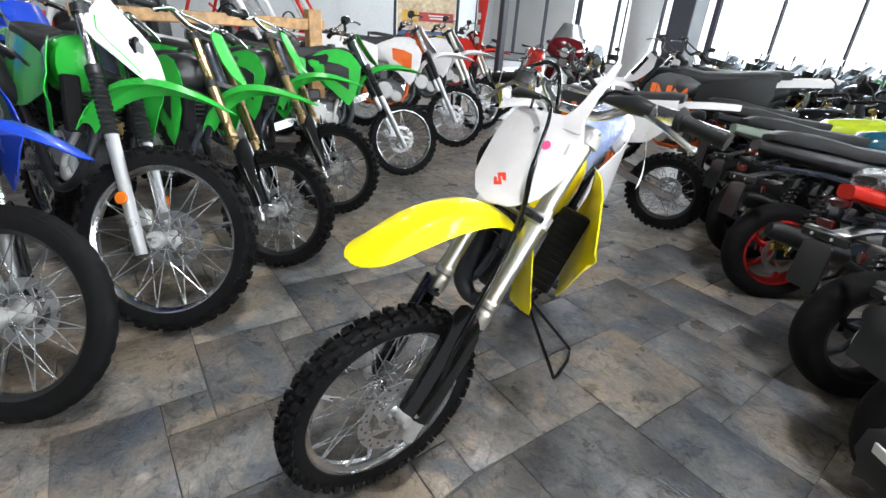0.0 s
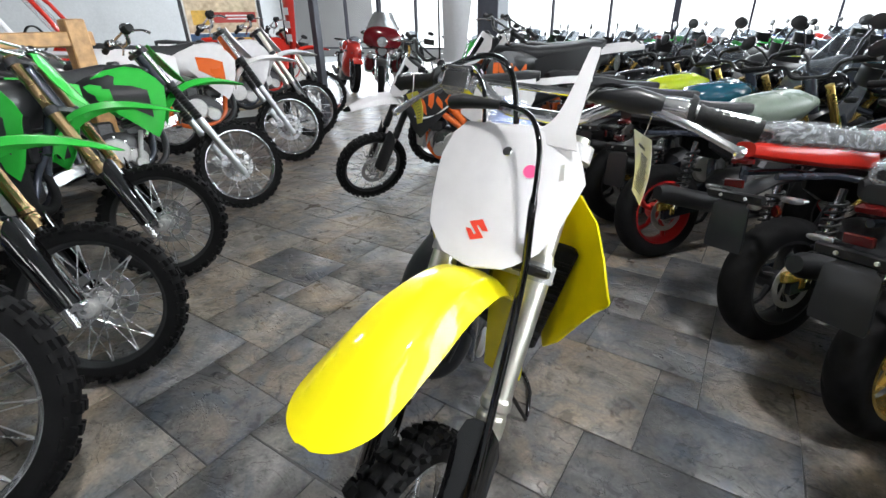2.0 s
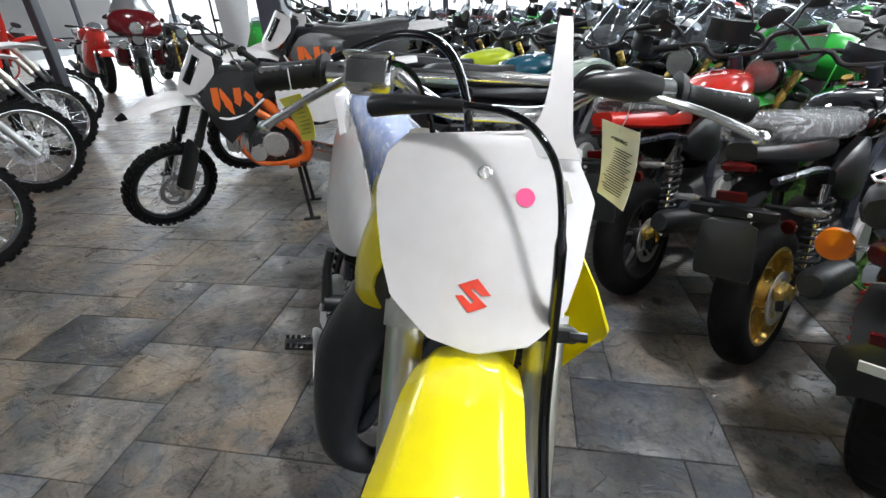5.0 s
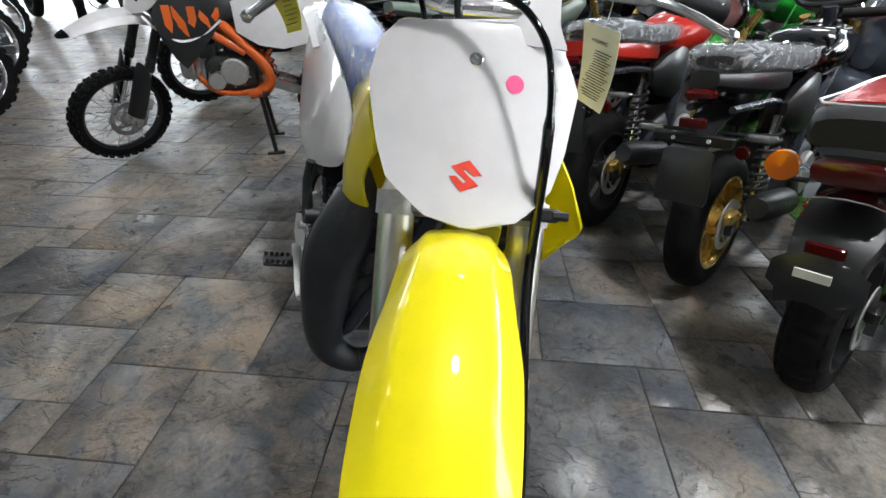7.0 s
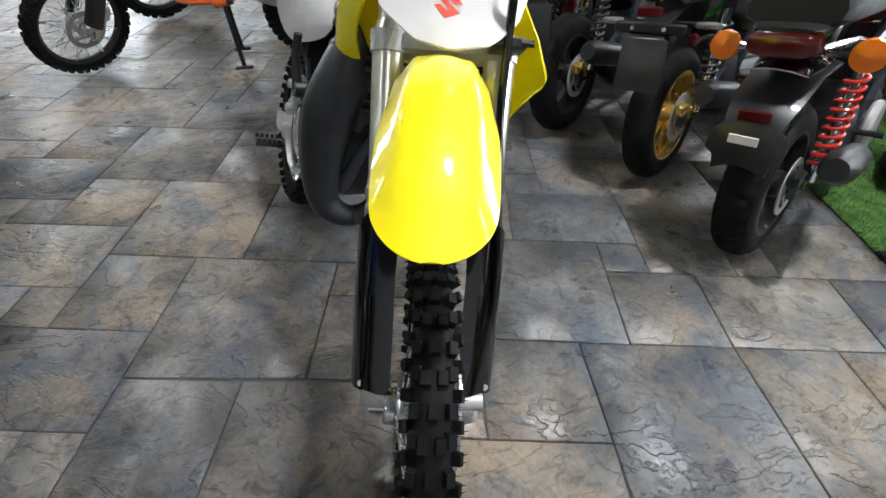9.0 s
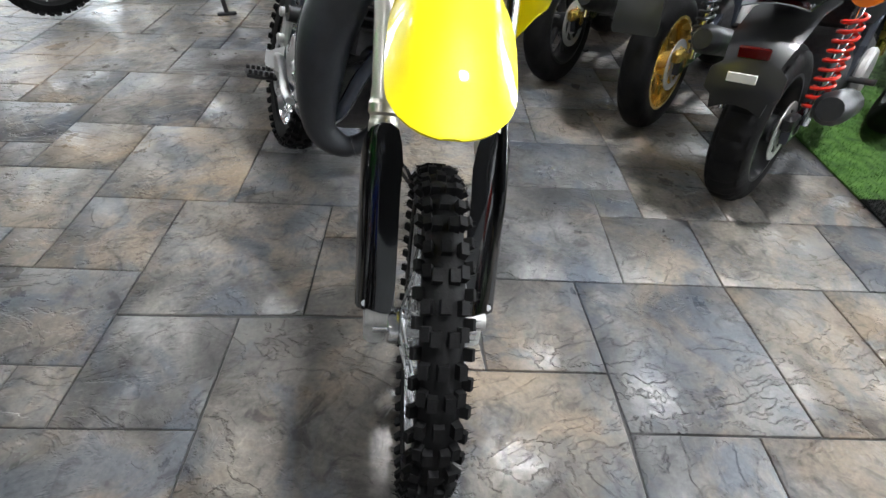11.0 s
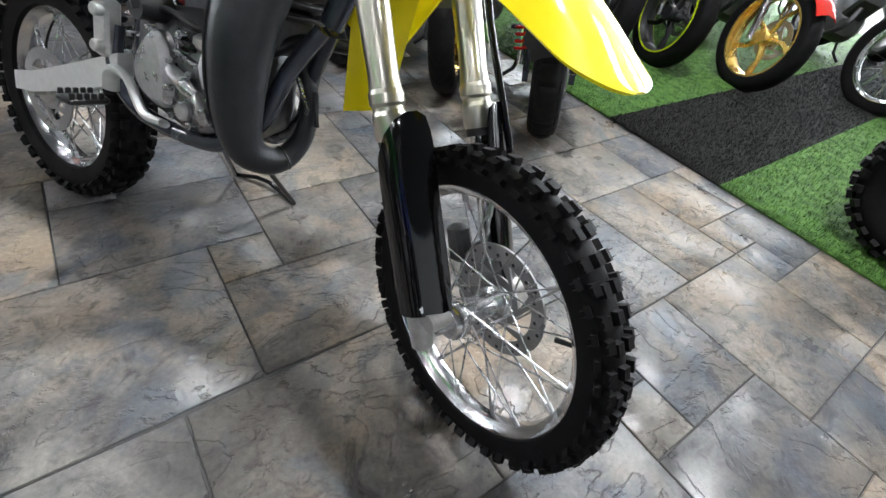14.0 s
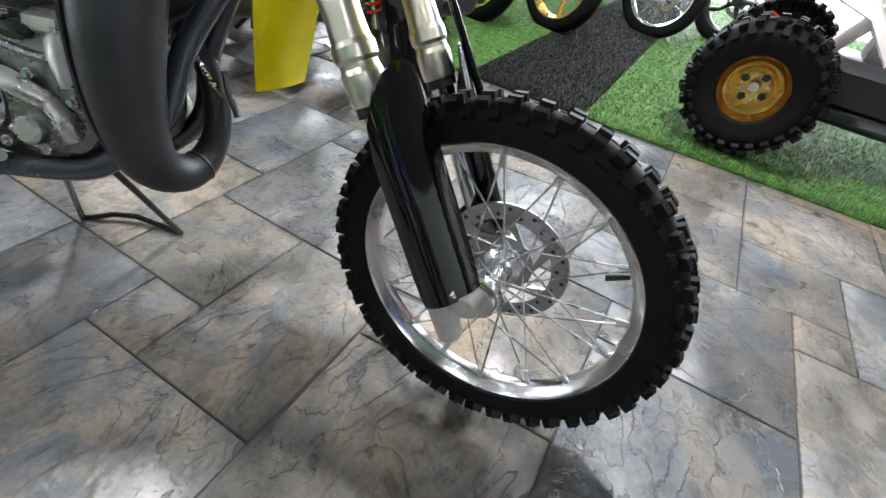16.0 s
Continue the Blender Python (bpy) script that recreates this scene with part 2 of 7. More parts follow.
def film_wrap():
    """Clear crinkled packing film."""
    m = bpy.data.materials.new("clear_packing_film")
    m.use_nodes = True
    t, b = m.node_tree, m.node_tree.nodes["Principled BSDF"]
    b.inputs["Roughness"].default_value, b.inputs["Base Color"].default_value = 0.08, (0.85, 0.88, 0.92, 1)
    co, n, bn = t.nodes.new("ShaderNodeTexCoord"), t.nodes.new("ShaderNodeTexNoise"), t.nodes.new("ShaderNodeBump")
    n.inputs["Scale"].default_value, n.inputs["Detail"].default_value, n.inputs["Distortion"].default_value = 17, 3, 2.6
    bn.inputs["Strength"].default_value, bn.inputs["Distance"].default_value = 1.0, 0.03
    t.links.new(co.outputs["Object"], n.inputs["Vector"])
    t.links.new(n.outputs[0], bn.inputs["Height"])
    t.links.new(bn.outputs[0], b.inputs["Normal"])
    clear, mix, ramp = t.nodes.new("ShaderNodeBsdfTransparent"), t.nodes.new("ShaderNodeMixShader"), t.nodes.new("ShaderNodeMapRange")
    ramp.inputs["From Min"].default_value, ramp.inputs["From Max"].default_value = 0.3, 0.75
    ramp.inputs["To Min"].default_value, ramp.inputs["To Max"].default_value = 0.04, 0.5
    t.links.new(n.outputs[0], ramp.inputs["Value"])
    t.links.new(ramp.outputs[0], mix.inputs[0])
    t.links.new(clear.outputs[0], mix.inputs[1])
    t.links.new(b.outputs[0], mix.inputs[2])
    t.links.new(mix.outputs[0], t.nodes["Material Output"].inputs[0])
    return m


FILM = film_wrap()


def tinted_screen():
    """Thin clear plastic: mostly seen through, with a gloss."""
    m = bpy.data.materials.new("tinted_screen")
    m.use_nodes = True
    t, b = m.node_tree, m.node_tree.nodes["Principled BSDF"]
    b.inputs["Roughness"].default_value, b.inputs["Base Color"].default_value = 0.06, (0.1, 0.11, 0.12, 1)
    clear, mix = t.nodes.new("ShaderNodeBsdfTransparent"), t.nodes.new("ShaderNodeMixShader")
    clear.inputs[0].default_value, mix.inputs[0].default_value = (0.8, 0.83, 0.86, 1), 0.3
    t.links.new(clear.outputs[0], mix.inputs[1])
    t.links.new(b.outputs[0], mix.inputs[2])
    t.links.new(mix.outputs[0], t.nodes["Material Output"].inputs[0])
    return m


SCREEN = tinted_screen()


def slate(name):
    """Stamped slate-look concrete: blotches of grey, blue-grey and tan with ridges, each tile a shade of its own."""
    m = bpy.data.materials.new(name)
    m.use_nodes = True
    t, b = m.node_tree, m.node_tree.nodes["Principled BSDF"]
    link = t.links.new
    geo, info = t.nodes.new("ShaderNodeNewGeometry"), t.nodes.new("ShaderNodeObjectInfo")

    grain = t.nodes.new("ShaderNodeMapping")
    grain.inputs["Rotation"].default_value, grain.inputs["Scale"].default_value = (0, 0, 0.7), (0.8, 1.25, 1)
    link(geo.outputs["Position"], grain.inputs["Vector"])

    def nz(s, d=5, rough=0.6, dist=0.0, along=False):
        n = t.nodes.new("ShaderNodeTexNoise")
        n.inputs["Scale"].default_value, n.inputs["Detail"].default_value = s, d
        n.inputs["Roughness"].default_value, n.inputs["Distortion"].default_value = rough, dist
        link(grain.outputs[0] if along else geo.outputs["Position"], n.inputs["Vector"])
        return n.outputs[0]

    def ramp(src, stops):
        r = t.nodes.new("ShaderNodeValToRGB")
        el = r.color_ramp.elements
        while len(el) < len(stops):
            el.new(0.5)
        for e, (p, c) in zip(el, stops):
            e.position, e.color = p, (*c, 1)
        link(src, r.inputs[0])
        return r.outputs[0]

    def mix(a, c, f, mode="MIX"):
        x = t.nodes.new("ShaderNodeMix")
        x.data_type, x.blend_type = "RGBA", mode
        for sock, v in ((x.inputs[0], f), (x.inputs[6], a), (x.inputs[7], c)):
            if isinstance(v, (float, tuple)):
                sock.default_value = v
            else:
                link(v, sock)
        return x.outputs[2]
    base = ramp(nz(3.4, 7, 0.62, 0.6), [(0.3, (0.05, 0.048, 0.048)), (0.43, (0.115, 0.112, 0.11)), (0.55, (0.2, 0.193, 0.188)), (0.7, (0.33, 0.315, 0.3))])
    tan = mix(base, (0.3, 0.245, 0.19, 1), ramp(nz(2.6, 7, 0.6, 0.8), [(0.47, (0, 0, 0)), (0.62, (0.7, 0.7, 0.7))]))
    blue = mix(tan, (0.105, 0.122, 0.15, 1), ramp(nz(4.4, 8, 0.64, 0.9), [(0.5, (0, 0, 0)), (0.62, (0.8, 0.8, 0.8))]))
    veins = mix(blue, ramp(nz(13, 6, 0.6, 1.6), [(0.34, (0.5, 0.5, 0.51)), (0.46, (0.95, 0.95, 0.95)), (0.62, (1.08, 1.07, 1.05)), (0.74, (1.4, 1.36, 1.3))]), 1.0, "MULTIPLY")
    fine = mix(veins, ramp(nz(90, 3), [(0.3, (0.8, 0.8, 0.8)), (0.5, (0.98, 0.98, 0.98)), (0.7, (1.16, 1.15, 1.14))]), 1.0, "MULTIPLY")
    tile = mix(fine, ramp(info.outputs["Random"], [(0.0, (0.66, 0.69, 0.74)), (0.3, (0.9, 0.94, 1.0)), (0.6, (1.0, 0.96, 0.91)), (1.0, (1.25, 1.18, 1.08))]), 1.0, "MULTIPLY")
    # cleft layers: broad terraces with sharp lips, crossed by a second, smaller set; shade along the lips is put into
    # the colour
    n_broad, n_small = nz(3.8, 6, 0.58, 0.5, True), nz(10, 5, 0.55, 0.7, True)
    patch = ramp(nz(5.5, 4, 0.6), [(0.5, (0, 0, 0)), (0.6, (1, 1, 1))])
    lip_shade = ramp(n_broad, [(0.40, (1, 1, 1)), (0.408, (0.5, 0.49, 0.48)), (0.42, (1, 1, 1)), (0.5, (1, 1, 1)), (0.508, (0.5, 0.49, 0.48)), (0.522, (1.1, 1.09, 1.08)), (0.6, (1, 1, 1)), (0.608, (0.55, 0.54, 0.53)), (0.622, (1, 1, 1))])
    lip_shade = mix((1.0, 1.0, 1.0, 1), lip_shade, patch)
    tile = mix(tile, lip_shade, 0.55, "MULTIPLY")
    link(tile, b.inputs["Base Color"])
    rr = t.nodes.new("ShaderNodeMapRange")
    rr.inputs["From Min"].default_value, rr.inputs["From Max"].default_value = 0.3, 0.7
    rr.inputs["To Min"].default_value, rr.inputs["To Max"].default_value = 0.24, 0.44
    link(nz(7, 5), rr.inputs["Value"])
    link(rr.outputs[0], b.inputs["Roughness"])
    terrace = [(0.3, (0, 0, 0)), (0.4, (0.12, 0.12, 0.12)), (0.416, (0.36, 0.36, 0.36)), (0.5, (0.4, 0.4, 0.4)), (0.515, (0.64, 0.64, 0.64)), (0.6, (0.7, 0.7, 0.7)), (0.616, (0.94, 0.94, 0.94)), (0.7, (1, 1, 1))]
    broad = ramp(n_broad, terrace)
    small = mix((0.5, 0.5, 0.5, 1), ramp(n_small, terrace), patch)
    b1, b2, b3 = (t.nodes.new("ShaderNodeBump") for _ in range(3))
    for node, strength, dist, height in ((b1, 0.9, 0.014, broad), (b2, 0.8, 0.009, small), (b3, 0.45, 0.003, nz(34, 5))):
        node.inputs["Strength"].default_value, node.inputs["Distance"].default_value = strength, dist
        link(height, node.inputs["Height"])
    link(b1.outputs[0], b2.inputs["Normal"])
    link(b2.outputs[0], b3.inputs["Normal"])
    link(b3.outputs[0], b.inputs["Normal"])
    return m


SLATE = slate("stamped_slate_concrete")
JOINT = material("joint_grout", (0.085, 0.085, 0.085), 0.8, 0, 0.2, 20, 0.3, 200)
TURF = material("artificial_turf", (0.022, 0.078, 0.012), 0.75, 0, 0.4, 60, 0.2, 200, second=(0.085, 0.18, 0.04), stain=25, spec=0.25)
TURF_DARK = material("black_turf", (0.017, 0.018, 0.0175), 0.9, 0, 0.4, 30, 0.2, 200, spec=0.2)

# ---- the setting ----
UNIT = 0.1412          # module of the stamped floor
FX, FY = 0.486, 0.0    # a joint crossing
Y_GLASS = 16.0
floor = tagged(part("floor", cbox((0.0, 4.0, -0.056), (40, 36, 0.1), 0.002), JOINT), "grey stamped concrete floor of slate pattern", "floor", kind="structure")
ceiling = tagged(part("ceiling", cbox((0, 4, 4.75), (40, 36, 0.2)), CEILING), "plain grey ceiling", "ceiling", kind="structure")
tagged(part("wall_south", cbox((0, -14, 2.3), (40, 0.2, 4.6)), WALL), "plain painted showroom wall", "wall", kind="structure")
tagged(part("wall_west", cbox((-20, 4, 2.3), (0.2, 36, 4.6)), WALL), "plain painted showroom wall", "wall", kind="structure")
# glazed walls: low sill, head, uprights, rails and panes
PANE = bpy.data.materials.new("window_glass")
PANE.use_nodes = True
PANE.node_tree.nodes["Principled BSDF"].inputs["Transmission Weight"].default_value = 1.0
PANE.node_tree.nodes["Principled BSDF"].inputs["Roughness"].default_value = 0.0
PANE.node_tree.nodes["Principled BSDF"].inputs["IOR"].default_value = 1.02


def glazing(wall, name, m, length):
    tagged(part(wall, join(cbox((0, 0, 0.15), (length, 0.25, 0.3)), cbox((0, 0, 4.35), (length, 0.25, 0.6))), WALL, m=m), "low sill and head of the glazed wall", "wall", kind="structure")
    window = thing(name, "tall glazed showroom front in dark frames", "window", m, kind="structure")
    n = int(length / 1.9)
    for i in range(n + 1):
        x = -length / 2 + i * length / n
        part("mullion", cbox((x, 0, 2.18), (0.16 if i % 3 == 0 else 0.06, 0.16, 3.74)), MULLION, window)
        if i < n:
            pane = part("pane", cbox((x + length / n / 2, 0, 2.18), (length / n - 0.16, 0.012, 3.72), 0.001), PANE, window)
            pane.visible_shadow = False
    for z in (0.33, 4.02):
        part("window_rail", cbox((0, 0, z), (length - 0.2, 0.1, 0.06)), MULLION, window)


glazing("wall_north", "window_1", pose(-4.5, Y_GLASS, 0), 31)
# unseen east glazing, assumed as the source of light from that side
glazing("wall_east", "window_2", pose(11, 3, 0, 0, 0, 90), 26)
glow = bpy.data.materials.new("bright_overcast_distance")
glow.use_nodes = True
glow.node_tree.nodes["Principled BSDF"].inputs["Emission Color"].default_value = (0.93, 0.97, 1, 1)
glow.node_tree.nodes["Principled BSDF"].inputs["Emission Strength"].default_value = 2.6
tagged(part("backdrop", join(cbox((0, 26, 6), (90, 0.1, 16)), cbox((24, 3, 6), (0.1, 46, 16))), glow), "bright white daylight outside the glazing", "backdrop", kind="structure")
tagged(part("column", cbox((-3.1, 5.6, 2.33), (0.32, 0.32, 4.66), 0.01), COLUMN), "dark painted square steel column", "column", kind="structure")

# ---- wheels ----
def tyre_shape(R, rim, w, knobs=0, n=64, depth=0.011, hairs=False, street=False):
    """A tyre round y; R is its outer radius, rim its seat. knobs: blocks round the tread."""
    Rc = R - (depth if knobs else 0)
    h = Rc - rim
    prof = []
    for k in range(15):
        a = math.pi * k / 14
        c, s = math.cos(a), math.sin(a)
        wid = w / 2 * (abs(c) ** 0.8) * (1.0 if s < 0.55 else 1.0)
        prof.append((rim + h * s ** (0.85 if street else 0.7), math.copysign(wid, c) * (0.8 + 0.2 * math.sin(min(1, s * 1.4) * math.pi / 2)) if abs(c) > 1e-6 else 0.0))
    prof += [(rim - 0.004, -w * 0.3), (rim - 0.004, w * 0.3)]
    out = [lathe(prof, n)]
    if knobs:
        rows = []
        for i in range(knobs):
            a = 2 * math.pi * i / knobs
            e = math.pi / knobs
            rows += [(a, 0.0 if i % 2 else 0.17, 0), (a, 0.0 if i % 2 else -0.17, 0)] if i % 2 == 0 else [(a, 0.0, 0)]
            rows += [(a + (0 if i % 2 else e * 0.3), s * 0.33, 1) for s in (-1, 1)]
            rows += [(a + e, s * 0.47, 2) for s in (-1, 1)]
        L = 2 * math.pi * Rc / knobs
        v, f = [], []
        for a, y, kind in rows:
            kw = w * (0.19 if kind == 0 else 0.17 if kind == 1 else 0.12)
            kl = L * (0.46 if kind < 2 else 0.4)
            tilt = (0, 0.35, 0.95)[kind] * (1 if y > 0 else -1)
            r0 = rim + h * (1.0, 0.93, 0.7)[kind]
            m = Matrix.Rotation(-a, 4, "Y") @ Matrix.Translation((r0, y * w, 0)) @ Matrix.Rotation(tilt, 4, "Z")
            d = depth + 0.003
            pts = [(-0.004, -kw / 2 * 1.15, -kl / 2 * 1.1), (-0.004, kw / 2 * 1.15, -kl / 2 * 1.1), (-0.004, kw / 2 * 1.15, kl / 2 * 1.1), (-0.004, -kw / 2 * 1.15, kl / 2 * 1.1),
                   (d - 0.003, -kw / 2, -kl / 2), (d - 0.003, kw / 2, -kl / 2), (d - 0.003, kw / 2, kl / 2), (d - 0.003, -kw / 2, kl / 2)]
            n0 = len(v)
            v += [tuple(m @ Vector(q)) for q in pts]
            f += [tuple(n0 + q for q in g) for g in ((0, 1, 5, 4), (1, 2, 6, 5), (2, 3, 7, 6), (3, 0, 4, 7), (4, 5, 6, 7))]
            if hairs and kind:
                for hz in (-kl * 0.3, kl * 0.3):
                    tip = m @ Vector((d + 0.002, math.copysign(kw / 2, y) + math.copysign(0.007, y), hz + 0.001))
                    root = [m @ Vector((d - 0.004, math.copysign(kw / 2 - 0.001, y), hz + q)) for q in (-0.0007, 0.0007)] + [m @ Vector((d - 0.0052, math.copysign(kw / 2 - 0.001, y), hz))]
                    n0 = len(v)
                    v += [tuple(q) for q in root] + [tuple(tip)]
                    f += [(n0, n0 + 1, n0 + 3), (n0 + 1, n0 + 2, n0 + 3), (n0 + 2, n0, n0 + 3)]
        out.append((v, f))
    elif street:
        # tread grooves cut by pressing in the points of the carcass
        N, prof2 = 120, []
        for k in range(23):
            a = math.pi * k / 22
            c, q = math.cos(a), math.sin(a)
            prof2.append((rim + h * q ** 0.85, w / 2 * math.copysign(abs(c) ** 0.8, c) * (0.8 + 0.2 * math.sin(min(1, q * 1.4) * math.pi / 2))))
        rings = []
        for i in range(N):
            a = 2 * math.pi * i / N
            ring = []
            for k, (r, y) in enumerate(prof2):
                off = abs(k - 11)
                groove = off < 8 and ((i + off * (1 if street == 1 else 0)) % 6 == 0 if off > 1 else False) or (off == 4 and street == 2) or (street == 2 and off < 8 and (i + (3 if off < 4 else 0)) % 6 == 0)
                r -= 0.0055 if groove else 0.0
                ring.append((r * math.cos(a), y, r * math.sin(a)))
            ring += [((rim - 0.004) * math.cos(a), yy, (rim - 0.004) * math.sin(a)) for yy in (-w * 0.3, w * 0.3)]
            rings.append(ring)
        out = [loft(rings, closed=True)]
    return join(*out)


def rim_shape(rim, w, n=64):
    t = w / 2
    prof = [(rim - 0.004, t), (rim + 0.012, t), (rim + 0.012, t - 0.003), (rim - 0.0, t - 0.004), (rim - 0.01, t * 0.45), (rim - 0.012, -t * 0.45), (rim - 0.0, -t + 0.004),
            (rim + 0.012, -t + 0.003), (rim + 0.012, -t), (rim - 0.004, -t), (rim - 0.008, -t * 0.75), (rim - 0.0175, -t * 0.42), (rim - 0.019, 0), (rim - 0.0175, t * 0.42), (rim - 0.006, t * 0.75)]
    return lathe(prof, n)


def disc_shape(r, th=0.004, holes=True, n=48):
    """A drilled brake disc with a wavy inner carrier."""
    radii, m = (0.32 * r, 0.46 * r, 0.74 * r, r), 48
    cell = {(i, j) for i in range(3) for j in range(m) if i != 1 or j % 8 < 2}
    at = lambda i, j, y: (radii[i] * math.cos(2 * math.pi * j / m + 0.5 * (i > 1)), y, radii[i] * math.sin(2 * math.pi * j / m + 0.5 * (i > 1)))
    v, f, seen = [], [], {}

    def k(i, j, up):
        q = (i, j % m, up)
        if q not in seen:
            seen[q] = len(v)
            v.append(at(i, j % m, th / 2 if up else -th / 2))
        return seen[q]
    for i, j in sorted(cell):
        f += [(k(i, j, 1), k(i + 1, j, 1), k(i + 1, j + 1, 1), k(i, j + 1, 1)), (k(i, j + 1, 0), k(i + 1, j + 1, 0), k(i + 1, j, 0), k(i, j, 0))]
        for near, p, q in (((i - 1, j), (i, j), (i, j + 1)), ((i + 1, j), (i + 1, j), (i + 1, j + 1)), ((i, (j - 1) % m), (i, j), (i + 1, j)), ((i, (j + 1) % m), (i, j + 1), (i + 1, j + 1))):
            if near not in cell:
                f.append((k(*p, 1), k(*q, 1), k(*q, 0), k(*p, 0)))
    return v, f


def spoke_wheel(name, parent, at, R, rim, w, rim_w, mats, detail, disc_r=0.1, disc_side=1, label="", turn=0.0, smooth=False):
    """A laced wheel: rim > tyre, hub, disc, spokes. at: 4x4 of the wheel's centre, y is its axle."""
    rim_mat, spoke_mat, hub_mat = mats
    hi = detail > 1
    wheel = part(name, rim_shape(rim, rim_w, 72 if hi else 40), rim_mat, parent, label, m=at)
    part("tyre", tyre_shape(R, rim, w * 1.15, 0, 60, street=2), RUBBER, wheel, "black road tyre") if smooth else part("tyre", tyre_shape(R, rim, w, (46 if detail > 2 else 38 if hi else 30) if detail else 0, 72 if hi else 44, 0.0085, detail > 2), RUBBER, wheel, "black knobbly off-road tyre" if hi else "")
    hub = lathe([(r_ * (0.86 if hi else 1.0), y_) for r_, y_ in [(0.012, -0.062), (0.03, -0.062), (0.034, -0.058), (0.036, -0.04), (0.034, -0.036), (0.024, -0.03), (0.022, 0.0), (0.024, 0.03), (0.036, 0.036), (0.038, 0.042), (0.034, 0.05), (0.026, 0.062), (0.012, 0.062)]], 28)
    part("hub", join(hub, lathe([(0.008, -0.085), (0.012, -0.085), (0.012, 0.085), (0.008, 0.085)], 12)), hub_mat, wheel)
    if disc_r:
        part("brake_disc", moved(disc_shape(disc_r), Matrix.Translation((0, disc_side * 0.052, 0))), DISC_STEEL, wheel, "drilled steel brake disc" if hi else "")
        if detail > 2:
            me = mesh_of("disc_hole", disc(0.0035, -0.0026, 0.0026, 8, 0.0004), SATIN_BLACK)
            for k in range(30):
                part("disc_hole", me, SATIN_BLACK, wheel, m=Matrix.Rotation(-2 * math.pi * k / 30, 4, "Y") @ Matrix.Translation((disc_r * (0.82 if k % 2 else 0.92), disc_side * 0.052, 0)))
    count = 8 if detail else 6
    span = rim - 0.016
    far = []
    for side in (-1, 1):
        for lean in (-1, 1):
            a = lean * 0.62
            p0 = (0.034 * math.cos(a * 1.9), side * (0.04 if lean > 0 else 0.035), 0.034 * math.sin(a * 1.9))
            off = lean * 0.1
            p1 = (span * math.cos(off), side * 0.007, span * math.sin(off))
            q = tuple(p1[k] + (p0[k] - p1[k]) * 0.1 for k in range(3))
            shape = tube([p0, p1], (0.0015 if detail > 2 else 0.0019) if hi else 0.0017, 6 if hi else 4)
            if hi:
                shape = join(shape, tube([p1, q], 0.0034, 6))
            me = mesh_of("spoke", shape, spoke_mat) if hi else None
            for k in range(count):
                at_k = Matrix.Rotation(2 * math.pi * (k + (0.25 if side > 0 else -0.25) + (0.25 if lean > 0 else 0)) / count + turn, 4, "Y")
                if hi:
                    part("spoke", me, spoke_mat, wheel, m=at_k)
                else:
                    far.append(moved(shape, at_k))
    if far:
        tagged(part("spokes", join(*far), spoke_mat, wheel), kind="stuff")
    if hi:
        part("valve", tube([(rim - 0.02, 0, 0), (rim - 0.05, 0, 0)], [0.003, 0.0045, ][0:2], 8), BLACK, wheel, m=Matrix.Rotation(-0.45, 4, "Y"))
    return wheel


def cast_wheel(name, parent, at, R, rim, w, rim_mat, spokes=5, disc_r=0.1, disc_side=1, label="", tread=1):
    wheel = part(name, join(rim_shape(rim, w * 0.82, 44), *[moved(tube([(0.03, 0, 0), (rim * 0.55, 0.0, rim * 0.1), (rim - 0.018, 0, 0)], [0.022, 0.014, 0.02], 8, flat=0.7), Matrix.Rotation(2 * math.pi * k / spokes, 4, "Y")) for k in range(spokes)],
                            disc(0.042, -0.05, 0.05, 24, 0.006)), rim_mat, parent, label, m=at)
    part("tyre", tyre_shape(R, rim, w, 0, 48, street=tread), RUBBER, wheel)
    if disc_r:
        part("brake_disc", moved(disc_shape(disc_r), Matrix.Translation((0, disc_side * (w * 0.5 + 0.004), 0))), CAST, wheel)
    return wheel


# ---- off-road motorcycle; x forward, y left, z up, origin under the front wheel ----
RAKE = radians(26.36)
AX = Vector((-math.sin(RAKE), 0, math.cos(RAKE)))
FW = Vector((math.cos(RAKE), 0, math.sin(RAKE)))
BASE = Vector((-0.042, 0, 0.266))
FORK = Matrix(((FW.x, 0, AX.x, BASE.x), (0, 1, 0, 0), (FW.z, 0, AX.z, BASE.z), (0, 0, 0, 1)))   # (forward, left, along) to the bike


def steered(degrees):
    a0 = Vector((0.09, 0, 0))
    return Matrix.Translation(a0) @ Matrix.Rotation(radians(degrees), 4, AX) @ Matrix.Translation(-a0)


def both(fn):
    return ((1, fn), (-1, fn))


def flip(shape, side):
    return shape if side > 0 else mirrored(shape)


